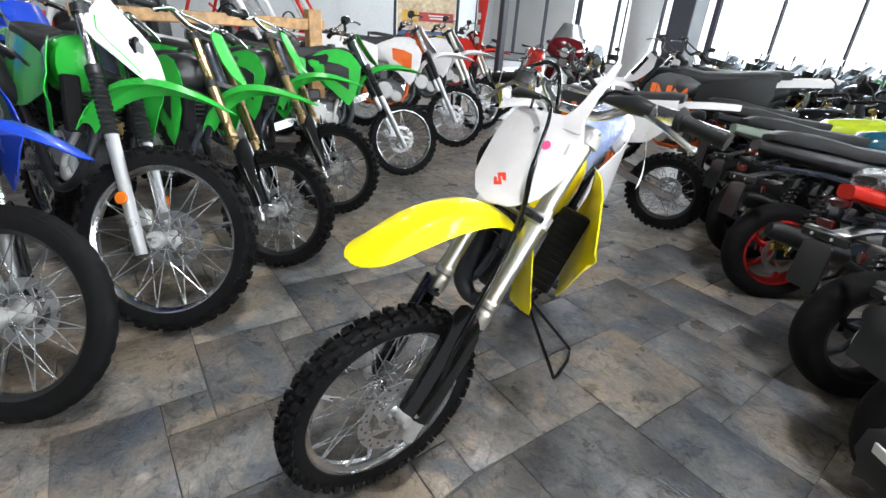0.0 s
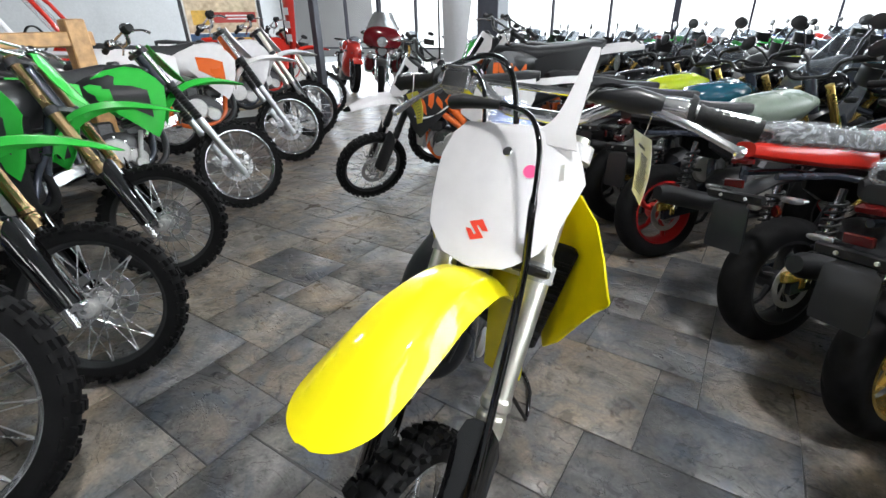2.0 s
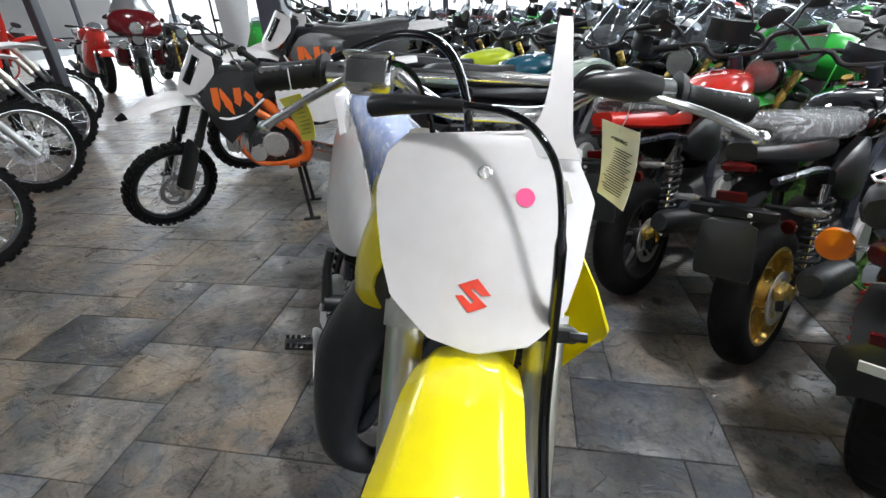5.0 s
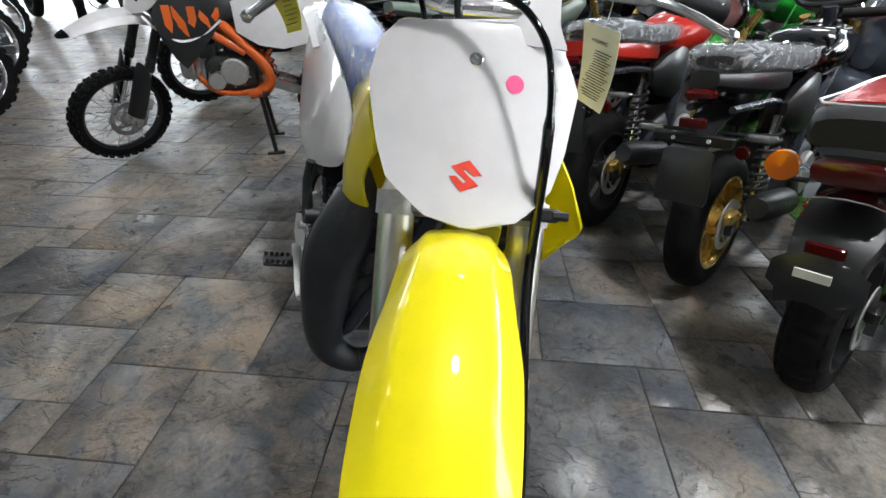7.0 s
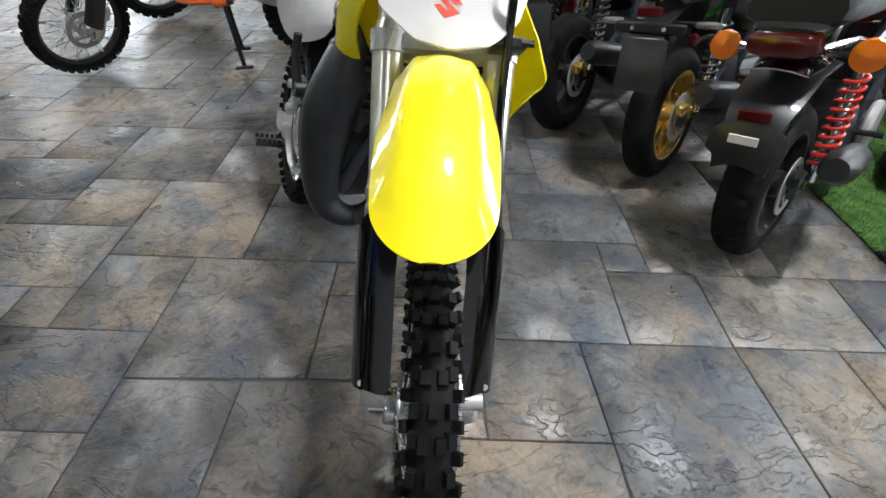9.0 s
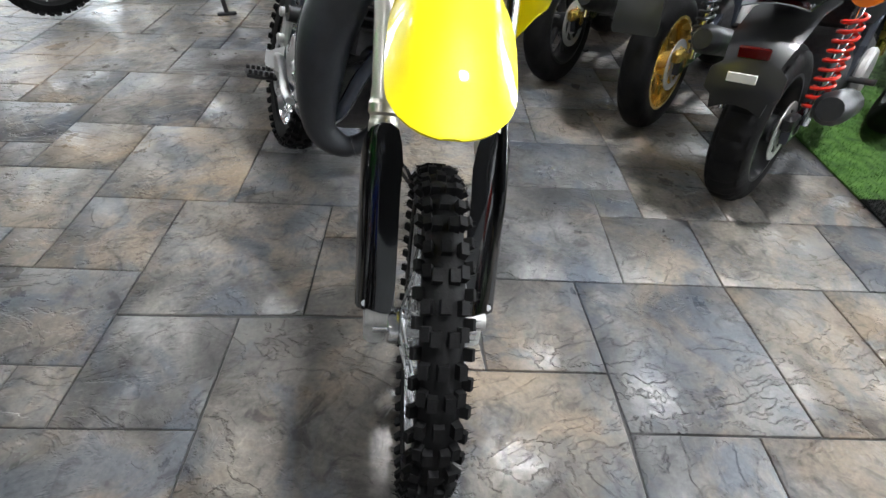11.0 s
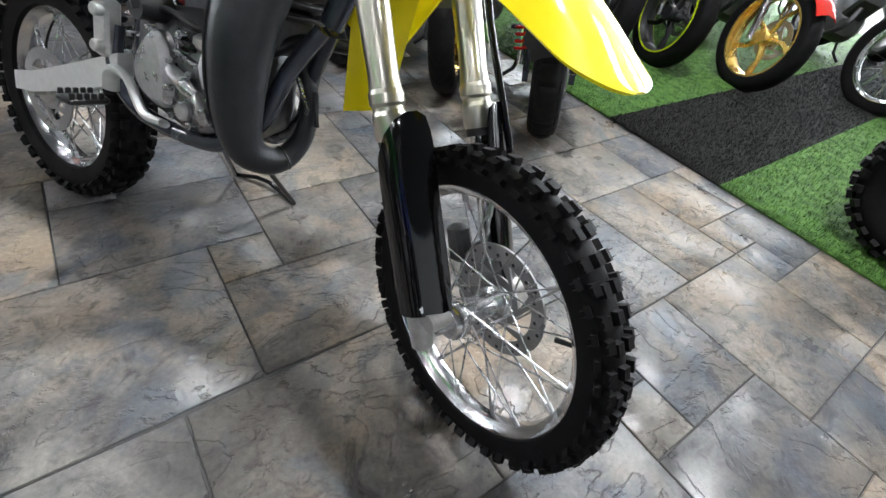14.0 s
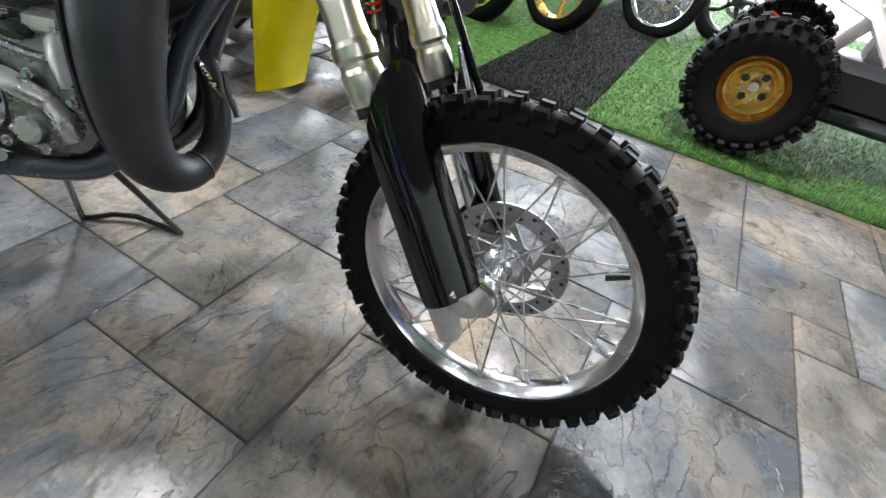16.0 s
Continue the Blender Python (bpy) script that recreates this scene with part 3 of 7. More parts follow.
def off_road_bike(m, spec):
    """spec: label, group, fender, plate, shroud, panel, seat, frame, rims, rim, detail, front (plate, lamp), fork (upside, gaiter), steer, k."""
    g = spec.get
    d, k = g("detail", 1), g("k", 1.0)
    hero = d > 2
    wk = g("wk", 1.0)
    bike = thing(g("name", "dirt_bike"), spec["label"], "motorcycle", m @ Matrix.Translation((0, 0, (wk - 1) * 0.266 * k)) @ Matrix.Scale(k, 4), g("group", ""))
    st = steered(g("steer", 0))
    fk = st @ FORK
    ft = lambda pts: [tuple(fk @ Vector((o, y, s))) for s, o, y in pts]
    fx = lambda shape: moved(shape, fk)
    rims = g("rims", RIM_ALLOY)
    spoke_wheel("front_wheel", bike, st @ Matrix.Translation((0.004, 0, 0.2745 if hero else 0.2665)), 0.266 * wk, 0.211 * wk, 0.06, 0.042, (rims, SPOKE, ALLOY if hero else CAST), d, 0.1, 1, "front wheel with laced %s rim" % g("rim_word", "silver"), smooth=g("road", False))
    spoke_wheel("rear_wheel", bike, Matrix.Translation((-1.095, 0.045, 0.258)) @ Matrix.Rotation(-0.05, 4, "Z") if hero else Matrix.Translation((-1.19, 0, 0.268)), (0.25 if hero else 0.268) * wk, (0.18 if hero else 0.19) * wk, 0.09, 0.055, (rims, SPOKE, CAST), min(d, 2), 0.09, -1, "rear wheel with laced %s rim" % g("rim_word", "silver"))
    fork_mat, low_mat = g("fork_mat", FORK_TUBE), g("low_mat", CHROME)
    n = 40 if hero else 10
    for side, name in ((1, "fork_leg"), (-1, "fork_leg")):
        y = side * 0.084
        if g("fork", "upside") == "upside":
            leg = part(name, fx(tube([(0.005, y, 0.27), (0.005, y, 0.278), (0.005, y, 0.305), (0.005, y, 0.311), (0.005, y, 0.316), (0.005, y, 0.321), (0.005, y, 0.334), (0.005, y, 0.34), (0.005, y, 0.36), (0.005, y, 0.52), (0.005, y, 0.56), (0.005, y * 0.97, 0.58), (0.005, y * 0.97, 0.775)], [0.023, 0.0245, 0.0245, 0.0225, 0.0225, 0.0255, 0.0255, 0.023, 0.0215, 0.0235, 0.0235, 0.02, 0.02], n)), fork_mat, bike, "brushed upper fork tube", sharp=12)
            part("slider", fx(tube([(0.005, y, -0.05), (0.005, y, 0.3)], 0.0165, n)), low_mat, leg)
            part("axle_clamp", fx(join(tube([(0.004, y, -0.058), (0.004, y, -0.053), (0.006, y, 0.0), (0.005, y, 0.045)], [0.013, 0.018, 0.02, 0.02], n), tube([(0.047, y - side * 0.026, 0.0), (0.047, y + side * 0.014, 0.0)], 0.0145, n), cbox((0.026, y, 0.0), (0.045, 0.024, 0.024), 0.005))), CAST if hero else ALLOY, leg, "cast aluminium fork foot")
            if g("guards", True):
                cut = [(0.0, 0.113), (0.014, 0.117), (0.032, 0.111), (0.045, 0.097), (0.053, 0.08), (0.057, 0.062), (0.056, 0.052)]
                rows = []
                for s, keep, mid in ((0.012, 0.84, 2.8), (0.03, 0.95, 2.9), (0.06, 0.98, 2.95), (0.15, 0.97, 2.95), (0.21, 0.94, 3.0), (0.25, 0.86, 3.4), (0.28, 0.64, 3.7), (0.298, 0.4, 3.9), (0.306, 0.14, 4.0)):
                    row = []
                    for q in (-3, -2, -1, 0, 1, 2, 3):
                        u = min(5.999, max(0.0, mid + q * keep))
                        i = int(u)
                        row.append((cut[i][0] + (cut[i + 1][0] - cut[i][0]) * (u - i), side * (cut[i][1] + (cut[i + 1][1] - cut[i][1]) * (u - i)), s))
                    rows.append(row)
                part("fork_guard", fx(sheet(rows, 0.003)), g("guard_mat", GLOSS_BLACK), leg, "glossy black plastic fork guard" if hero else "")
            if hero:
                for q in (-0.016, 0.018):
                    part("bolt", fx(join(tube([(0.02, y + q, 0.024), (0.044, y + q, 0.024)], 0.006, 6))), CHROME, leg)
                part("axle_spacer", fx(join(tube([(0.004, side * 0.052, 0.0), (0.004, side * 0.064, 0.0)], 0.029, 28), tube([(0.004, side * 0.06, 0.0), (0.004, side * 0.078, 0.0)], 0.02, 20))), DISC_STEEL, leg, "grey steel axle spacer")
                part("dust_seal", fx(tube([(0.005, y, 0.258), (0.005, y, 0.272)], 0.0215, n)), BLACK, leg)
        else:
            leg = part(name, fx(tube([(0.005, y, -0.06), (0.005, y, 0.33), (0.005, y, 0.34)], [0.019, 0.021, 0.022], n)), low_mat, bike, "silver fork slider")
            part("tube", fx(tube([(0.005, y, 0.3), (0.005, y, 0.78)], 0.0155, n)), ALLOY, leg)
            rings = [(0.005, y, 0.34 + 0.2 * i / 24) for i in range(25)]
            part("gaiter", fx(tube(rings, [0.026 if i % 2 else 0.021 for i in range(25)], n)), BLACK, leg, "black ribbed rubber gaiter")
    for s, th in ((0.55, 0.03), (0.75, 0.026)):
        part("triple_clamp", fx(join(cbox((-0.006, 0, s), (0.06, 0.14, th), 0.006), *[tube([(0.005, y, s - th / 2), (0.005, y, s + th / 2)], 0.027, n) for y in (-0.084, 0.084)])), CAST if hero else SATIN_BLACK, bike, "cast aluminium fork clamp" if hero else "black fork clamp")
    # bars
    bar = [(0.80, -0.012, -0.06), (0.80, -0.012, 0.06)]
    half = [(0.0, 0.81), (0.06, 0.812), (0.1, 0.832), (0.135, 0.856), (0.17, 0.858), (0.32, 0.852)]
    line = smooth_line([(s, -0.012 - max(0, y - 0.12) * 0.12, -y) for y, s in reversed(half)] + [(s, -0.012 - max(0, y - 0.12) * 0.12, y) for y, s in half[1:]], 5)
    hb = part("handlebar", tube(ft(line), 0.011, 12), g("bar_mat", ALLOY), bike, "handlebar with crossbar")
    part("crossbar", tube(ft([(0.857, -0.013, -0.14), (0.857, -0.013, 0.14)]), 0.0065, 10), g("bar_mat", ALLOY), hb)
    for side in (1, -1):
        gl = [(0.853 - 0.0005 * i, -0.0275 - 0.0008 * i, side * (0.237 + 0.0055 * i if hero else 0.216 + 0.0065 * i)) for i in range(17)]
        part("grip", tube(ft(gl), [0.0175] + [0.0145 if i % 2 else 0.016 for i in range(15)] + [0.0175], 14), GRIP, hb, "ribbed black rubber grip" if hero else "")
        part("grip_flange", tube(ft([(0.855, -0.025, side * (0.226 if hero else 0.206)), (0.855, -0.025, side * (0.235 if hero else 0.215))]), [0.027, 0.022], 16), GRIP, hb)
        part("lever_perch", join(tube(ft([(0.856, -0.022, side * 0.16), (0.855, -0.024, side * (0.222 if hero else 0.2))]), 0.0165, 12), tube(ft([(0.852, -0.02, side * 0.18), (0.838, 0.012, side * 0.165)]), [0.012, 0.009], 10)), ALLOY, hb)
        tip = (0.778, -0.03, -0.308) if hero and side < 0 else (0.789, 0.024, side * 0.305)
        lever = part("lever", tube(ft(smooth_line([(0.838, 0.012, side * 0.158), (0.832, 0.02, side * 0.18), ((tip[0] + 0.835) / 2, (tip[1] + 0.035) / 2, side * 0.24), tip], 5)), [0.008] * 4 + [0.0065] * 8 + [0.007] * 4, 10, flat=0.7), ALLOY, hb, "silver hand lever" if hero else "")
        if hero:
            part("lever_end", moved(lathe([(0.0005, -0.009), (0.0075, -0.005), (0.009, 0), (0.0075, 0.005), (0.0005, 0.009)], 14, False), Matrix.Translation(ft([tip])[0])), ALLOY, hb)
    if hero:
        part("lever_boot", tube(ft([(0.842, 0.016, 0.19), (0.842, 0.025, 0.15), (0.838, 0.03, 0.11), (0.836, 0.032, 0.08)]), [0.015, 0.02, 0.012, 0.006], 12), BLACK, hb, "black rubber lever boot")
        part("brake_reservoir", fx(join(cbox((0.02, -0.155, 0.835), (0.036, 0.058, 0.038), 0.005), cbox((0.02, -0.155, 0.857), (0.04, 0.062, 0.008), 0.003))), ALLOY, hb, "aluminium brake fluid reservoir")
        part("brake_boot", tube(ft([(0.79, 0.045, -0.14), (0.79, 0.06, -0.11), (0.787, 0.072, -0.07), (0.783, 0.085, -0.03)]), [0.0125, 0.0125, 0.0095, 0.007], 10), BLACK, hb)
        hose = smooth_line([(0.79, 0.045, -0.14), (0.788, 0.07, -0.08), (0.782, 0.09, -0.02), (0.765, 0.11, 0.03), (0.725, 0.125, 0.061), (0.68, 0.125, 0.073), (0.62, 0.108, 0.078), (0.55, 0.075, 0.082), (0.45, 0.05, 0.085), (0.33, 0.05, 0.094), (0.2, 0.05, 0.104), (0.1, 0.02, 0.1), (0.06, -0.03, 0.07)], 6)
        part("brake_hose", tube(ft(hose), [0.0042] * 34 + [0.0062] * (len(hose) - 34), 10), GLOSS_BLACK, bike, "glossy black front brake hose")
        part("hose_clamp", fx(join(cbox((0.05, 0.085, 0.55), (0.05, 0.05, 0.016), 0.003), tube([(0.074, 0.1, 0.55), (0.074, 0.118, 0.55)], 0.0055, 6))), BLACK, bike)
        for a, b_ in (((0.86, 0.0, -0.19), (0.60, 0.05, -0.03)), ((0.86, 0.01, 0.17), (0.62, 0.03, 0.05))):
            mid = ((a[0] + b_[0]) / 2 + 0.09, 0.05, (a[2] + b_[2]) / 2 * 0.8)
            part("control_cable", tube(ft(smooth_line([a, mid, b_], 8)), 0.0035, 8), GLOSS_BLACK, bike)
        part("throttle_hose", tube(ft(smooth_line([(0.865, 0.0, -0.21), (0.885, 0.03, -0.12), (0.865, 0.04, -0.06), (0.80, 0.02, -0.03), (0.72, -0.02, -0.03)], 6)), 0.0055, 10), GLOSS_BLACK, bike)
    part("brake_caliper", fx(join(cbox((-0.045, 0.058, 0.075), (0.04, 0.036, 0.07), 0.008), cbox((-0.02, 0.07, 0.03), (0.05, 0.012, 0.03), 0.004))), ENGINE_DARK if hero else CAST, bike)
    # front mudguard
    spine = g("fender_line") or (not hero and [(-0.13, 0.43, 0.04, 0.03), (-0.075, 0.487, 0.052, 0.036), (-0.01, 0.518, 0.06, 0.036), (0.06, 0.528, 0.066, 0.034), (0.13, 0.518, 0.068, 0.032), (0.2, 0.49, 0.066, 0.028), (0.27, 0.446, 0.058, 0.022), (0.33, 0.397, 0.045, 0.014), (0.37, 0.358, 0.027, 0.007), (0.386, 0.342, 0.01, 0.002)]) or [(-0.01, 0.512, 0.052, 0.02), (0.05, 0.523, 0.056, 0.026), (0.11, 0.516, 0.06, 0.034), (0.17, 0.492, 0.062, 0.042), (0.225, 0.452, 0.067, 0.042), (0.27, 0.402, 0.066, 0.036), (0.3, 0.356, 0.0625, 0.024), (0.314, 0.33, 0.0555, 0.014), (0.324, 0.312, 0.045, 0.007), (0.3305, 0.301, 0.033, 0.0035), (0.3345, 0.2945, 0.02, 0.0015), (0.336, 0.292, 0.01, 0.001)]
    rows = []
    for o, s, w, drop in smooth_line(spine, 5 if hero else 2):
        rows.append([(o - 0.35 * drop * abs(q) ** 2.4, q * w - (0.05 * max(0, o) if hero else 0), s - drop * abs(q) ** 2.4 + 0.0055 * math.exp(-((abs(q) - 0.62) / 0.13) ** 2) * max(0.0, min(1.0, (w - 0.05) / 0.01)) * min(1.0, max(0.0, (0.32 - o) / 0.06))) for q in (-1, -0.94, -0.86, -0.77, -0.69, -0.62, -0.55, -0.46, -0.36, -0.18, 0, 0.18, 0.36, 0.46, 0.55, 0.62, 0.69, 0.77, 0.86, 0.94, 1)])
    part("front_fender", fx(sheet(rows, 0.004)), g("fender", YELLOW), bike, "glossy front mudguard", sharp=60)
    if g("fender_tip"):
        part("fender_tip", fx(sheet([[(o + 0.003, y, s + 0.004) for o, y, s in r] for r in rows[-4:]], 0.003)), g("fender_tip"), bike, "black nose of the mudguard")
    # number plate or lamp cowl
    if g("front", "plate") == "plate":
        out = g("plate_line") or [(-0.034, 0.5285), (-0.054, 0.543), (-0.092, 0.575), (-0.1075, 0.615), (-0.1215, 0.673), (-0.124, 0.697), (-0.115, 0.738), (-0.094, 0.758), (-0.06, 0.7645), (-0.027, 0.766), (0.03, 0.7645), (0.046, 0.769), (0.086, 0.767), (0.112, 0.72), (0.1225, 0.698), (0.11, 0.622), (0.094, 0.574), (0.066, 0.545), (0.045, 0.5305), (0.005, 0.5265)]
        rows = []
        for s in np.linspace(0.527, 0.767, 25) if hero else np.linspace(0.512, 0.764, 15):
            xs = []
            for (y0, s0), (y1, s1) in zip(out, out[1:] + out[:1]):
                if (s0 - s) * (s1 - s) <= 0 and s0 != s1:
                    xs.append(y0 + (y1 - y0) * (s - s0) / (s1 - s0))
            if len(xs) < 2:
                xs = [-0.03, 0.03] if s < 0.6 else [-0.06, 0.05]
            lo, hi = min(xs), max(xs)
            bend = 0.1 - 0.16 * (s - 0.512) + 0.3 * (s - 0.63) ** 2
            rows.append([(bend - ((2.2 if lo + (hi - lo) * q > 0 else 1.3) if hero else 2.6) * (lo + (hi - lo) * q) ** 2, lo + (hi - lo) * q, s) for q in np.linspace(0, 1, 15)])
        plate = part("number_plate", fx(sheet(rows, 0.004)), g("plate", WHITE), bike, "plain white front number plate", sharp=60)
        if g("plate_face"):
            part("plate_face", fx(sheet([[(o + 0.004, y * 0.72, s) for o, y, s in r[2:13]] for r in rows[4:13]], 0.002)), g("plate_face"), plate, "dark number panel")
        if hero:
            edges = [(0.74, 0.02, 0.1), (0.764, 0.036, 0.09), (0.78, 0.049, 0.0885), (0.8, 0.056, 0.0875), (0.83, 0.0605, 0.086), (0.87, 0.064, 0.084), (0.9, 0.066, 0.083), (0.911, 0.068, 0.081)]
            rows = [[(0.0615 - 0.1 * max(0, s - 0.76) - 0.3 * (s - 0.76) ** 2 - 1.2 * (y0 + (y1 - y0) * q - 0.05) ** 2, y0 + (y1 - y0) * q, s) for q in (0, 0.08, 0.3, 0.5, 0.7, 0.92, 1)] for s, y0, y1 in smooth_line(edges, 4)]
            part("strap", fx(sheet(rows, 0.0035)), WHITE, plate, "white plastic mounting strap", sharp=60)
            part("strap_hole", fx(moved(disc(0.004, 0, 0.003, 12, 0.0005), pose(0.0575, 0.066, 0.776, 0, 0, -90))), BLACK, plate)
            part("paper_label", fx(moved(cbox((0, 0, 0), (0.0012, 0.02, 0.026), 0.0004), pose(0.0565, 0.083, 0.702, 18, 0, -20))), PAPER, plate)
            part("screw", fx(moved(disc(0.0085, 0, 0.006, 16), pose(0.067, -0.003, 0.7165, 0, 0, -90))), ALLOY, plate)
            face = lambda y, s: fk @ Vector((0.1 - 0.16 * (s - 0.512) + 0.3 * (s - 0.63) ** 2 - (2.2 if y > 0 else 1.3) * y * y + 0.0032, y, s))
            mark = ((-54, 32), (11, 59), (62, 5), (31, 1), (1, 24), (-7, 18), (51, -32), (-13, -59), (-61, -5), (-35, -2), (-4, -28), (5, -20))
            pts = [(-0.004 + a / 3300, 0.584 + b_ / 3300) for a, b_ in mark]
            ring = [tuple(face(*q)) for q in pts]
            back = [tuple(face(*q) - fk.to_3x3() @ Vector((0.002, 0, 0))) for q in pts]
            part("emblem", loft([back, ring]), STICKER_RED, plate, "small red emblem sticker")
            ring = [(0.043 + 0.0105 * math.cos(a), 0.693 + 0.0105 * math.sin(a)) for a in (2 * math.pi * j / 20 for j in range(20))]
            part("dot_sticker", loft([[tuple(face(y, s) - fk.to_3x3() @ Vector((0.002, 0, 0))) for y, s in ring], [tuple(face(y, s)) for y, s in ring]]), STICKER_PINK, plate, "round pink price sticker")
    else:
        rows = []
        for s, w, o, back in ((0.49, 0.04, 0.165, 0.02), (0.52, 0.07, 0.175, 0.05), (0.57, 0.09, 0.172, 0.08), (0.63, 0.1, 0.155, 0.11), (0.68, 0.1, 0.13, 0.115), (0.73, 0.085, 0.1, 0.08), (0.77, 0.06, 0.075, 0.04), (0.81, 0.025, 0.055, 0.01)):
            rows.append([(o - back * abs(q) ** 1.7, q * w, s) for q in (-1, -0.85, -0.6, 0, 0.6, 0.85, 1)])
        plate = part("lamp_cowl", fx(sheet(rows, 0.005)), g("plate", WHITE), bike, "white headlamp cowl")
        part("headlamp", fx(ellipse_loft([(0.1, 0.045, 0.53, 0.64), (0.133, 0.05, 0.525, 0.645), (0.145, 0.035, 0.545, 0.625)], 16, 3)), LAMP_CLEAR, plate, "clear headlamp lens")
        part("lamp_surround", fx(ellipse_loft([(0.09, 0.058, 0.515, 0.66), (0.13, 0.058, 0.515, 0.66), (0.134, 0.054, 0.52, 0.655)], 16, 3)), GLOSS_BLACK, plate)
        for side in (1, -1):
            part("stripe", fx(sheet([[(r[j][0] + 0.004, side * abs(r[j][1]) * f_, r[j][2]) for j, f_ in ((5, 1.0), (6, 0.93), (6, 1.0))] for r in rows[1:6]], 0.003)), g("fender", GREEN), plate, "coloured edge stripe")
        for side in (1, -1):
            part("reflector", fx(join(disc(0.021, -0.005, 0.005, 18, 0.003, (0.004, side * 0.112, 0.13)), cbox((0.004, side * 0.1, 0.13), (0.02, 0.02, 0.02), 0.004))), LAMP_AMBER, bike, "round amber fork reflector")
    # frame
    fr = g("frame", FRAME_BLACK)
    tubes = [tube([(-0.29, 0, 0.768), (-0.37, 0, 0.93)], 0.026, 12), tube(smooth_line([(-0.34, 0, 0.86), (-0.55, 0, 0.79), (-0.74, 0, 0.68), (-0.79, 0, 0.5), (-0.79, 0, 0.36)]), 0.022, 10),
             tube([(-0.32, 0, 0.8), (-0.385, 0, 0.6)], 0.02, 10)]
    for s in (1, -1):
        tubes += [tube(smooth_line([(-0.39, s * 0.012, 0.59), (-0.428, s * 0.032, 0.51), (-0.446, s * 0.05, 0.43), (-0.49, s * 0.068, 0.38), (-0.55, s * 0.074, 0.352), (-0.7, s * 0.074, 0.35), (-0.78, s * 0.068, 0.4), (-0.79, s * 0.06, 0.48)]), 0.0145, 10),
                  tube([(-0.64, s * 0.04, 0.74), (-0.9, s * 0.055, 0.78), (-1.12, s * 0.05, 0.82)], 0.011, 8), tube([(-0.79, s * 0.05, 0.52), (-1.0, s * 0.055, 0.77)], 0.01, 8)]
    if g("perimeter"):
        for s in (1, -1):
            tubes += [tube(smooth_line([(-0.38, s * 0.04, 0.78), (-0.55, s * 0.085, 0.66), (-0.7, s * 0.098, 0.56)]), 0.022, 10),
                      tube(smooth_line([(-0.56, s * 0.07, 0.76), (-0.68, s * 0.09, 0.62), (-0.765, s * 0.1, 0.52), (-0.8, s * 0.1, 0.43), (-0.765, s * 0.1, 0.36), (-0.68, s * 0.09, 0.34)]), 0.026, 12)]
            part("centre_stand", join(tube([(-0.73, s * 0.1, 0.345), (-0.755, s * 0.14, 0.01)], 0.012, 8), cbox((-0.755, s * 0.145, 0.009), (0.1, 0.03, 0.014), 0.004)), SATIN_BLACK, bike, "black centre stand leg")
    part("frame", join(*tubes), fr, bike, "tubular steel frame")
    # engine
    eng = part("engine", join(ellipse_loft([(-0.74, 0.05, 0.39, 0.52), (-0.72, 0.07, 0.36, 0.54), (-0.62, 0.08, 0.345, 0.56), (-0.53, 0.078, 0.35, 0.55), (-0.475, 0.055, 0.39, 0.5), (-0.46, 0.03, 0.42, 0.47)], 16, 4), cbox((-0.5, 0, 0.57), (0.1, 0.11, 0.08), 0.012)), ENGINE_DARK, bike, "engine casing")
    for i in range(0 if g("perimeter") else 6):
        part("cooling_fin", moved(cbox((0, 0, 0), (0.135, 0.135, 0.008), 0.003), pose(-0.493 + i * 0.006, 0, 0.58 + i * 0.02, 0, -14, 0)), ENGINE_DARK, eng)
    if g("perimeter"):
        part("cylinder", tube([(-0.54 + 0.007 * i, 0, 0.44 + 0.0015 * i) for i in range(21)], [0.05 if i % 4 < 2 else 0.065 for i in range(21)], 14), CAST, eng, "grey finned horizontal cylinder")
        part("cylinder_head", cbox((-0.385, 0, 0.473), (0.06, 0.1, 0.1), 0.014), CAST, eng)
    else:
        part("cylinder_head", moved(cbox((0, 0, 0), (0.12, 0.12, 0.06), 0.014), pose(-0.455, 0, 0.72, 0, -14, 0)), CAST, eng)
    if hero:
        ring = [(-0.657, 0.508), (-0.683, 0.48), (-0.695, 0.45), (-0.692, 0.42), (-0.675, 0.398), (-0.645, 0.386), (-0.617, 0.39), (-0.603, 0.412), (-0.606, 0.45), (-0.622, 0.49), (-0.638, 0.507)]
        part("clutch_cover", moved(prism(smooth_line(ring + ring[:1], 3)[:-1], 0.044, 0.013), Matrix.Translation((0, -0.082, 0))), COVER, eng, "grey cast clutch cover")
        ring = [(-0.61, 0.525), (-0.52, 0.52), (-0.5, 0.47), (-0.5, 0.41), (-0.53, 0.375), (-0.59, 0.372), (-0.605, 0.42)]
        part("crankcase_cover", moved(prism(smooth_line(ring + ring[:1], 3)[:-1], 0.032, 0.01), Matrix.Translation((0, -0.078, 0))), CASE, eng, "grey crankcase cover")
        part("pump_housing", join(tube([(-0.602, -0.1, 0.46), (-0.585, -0.106, 0.455), (-0.555, -0.106, 0.443), (-0.535, -0.098, 0.43)], [0.009, 0.013, 0.012, 0.008], 10), tube(smooth_line([(-0.545, -0.1, 0.436), (-0.53, -0.1, 0.42), (-0.528, -0.09, 0.398)]), [0.01] * 5 + [0.013] * 6, 10), disc(0.016, -0.01, 0.01, 18, 0.004, (-0.572, -0.096, 0.4))), COVER, eng)
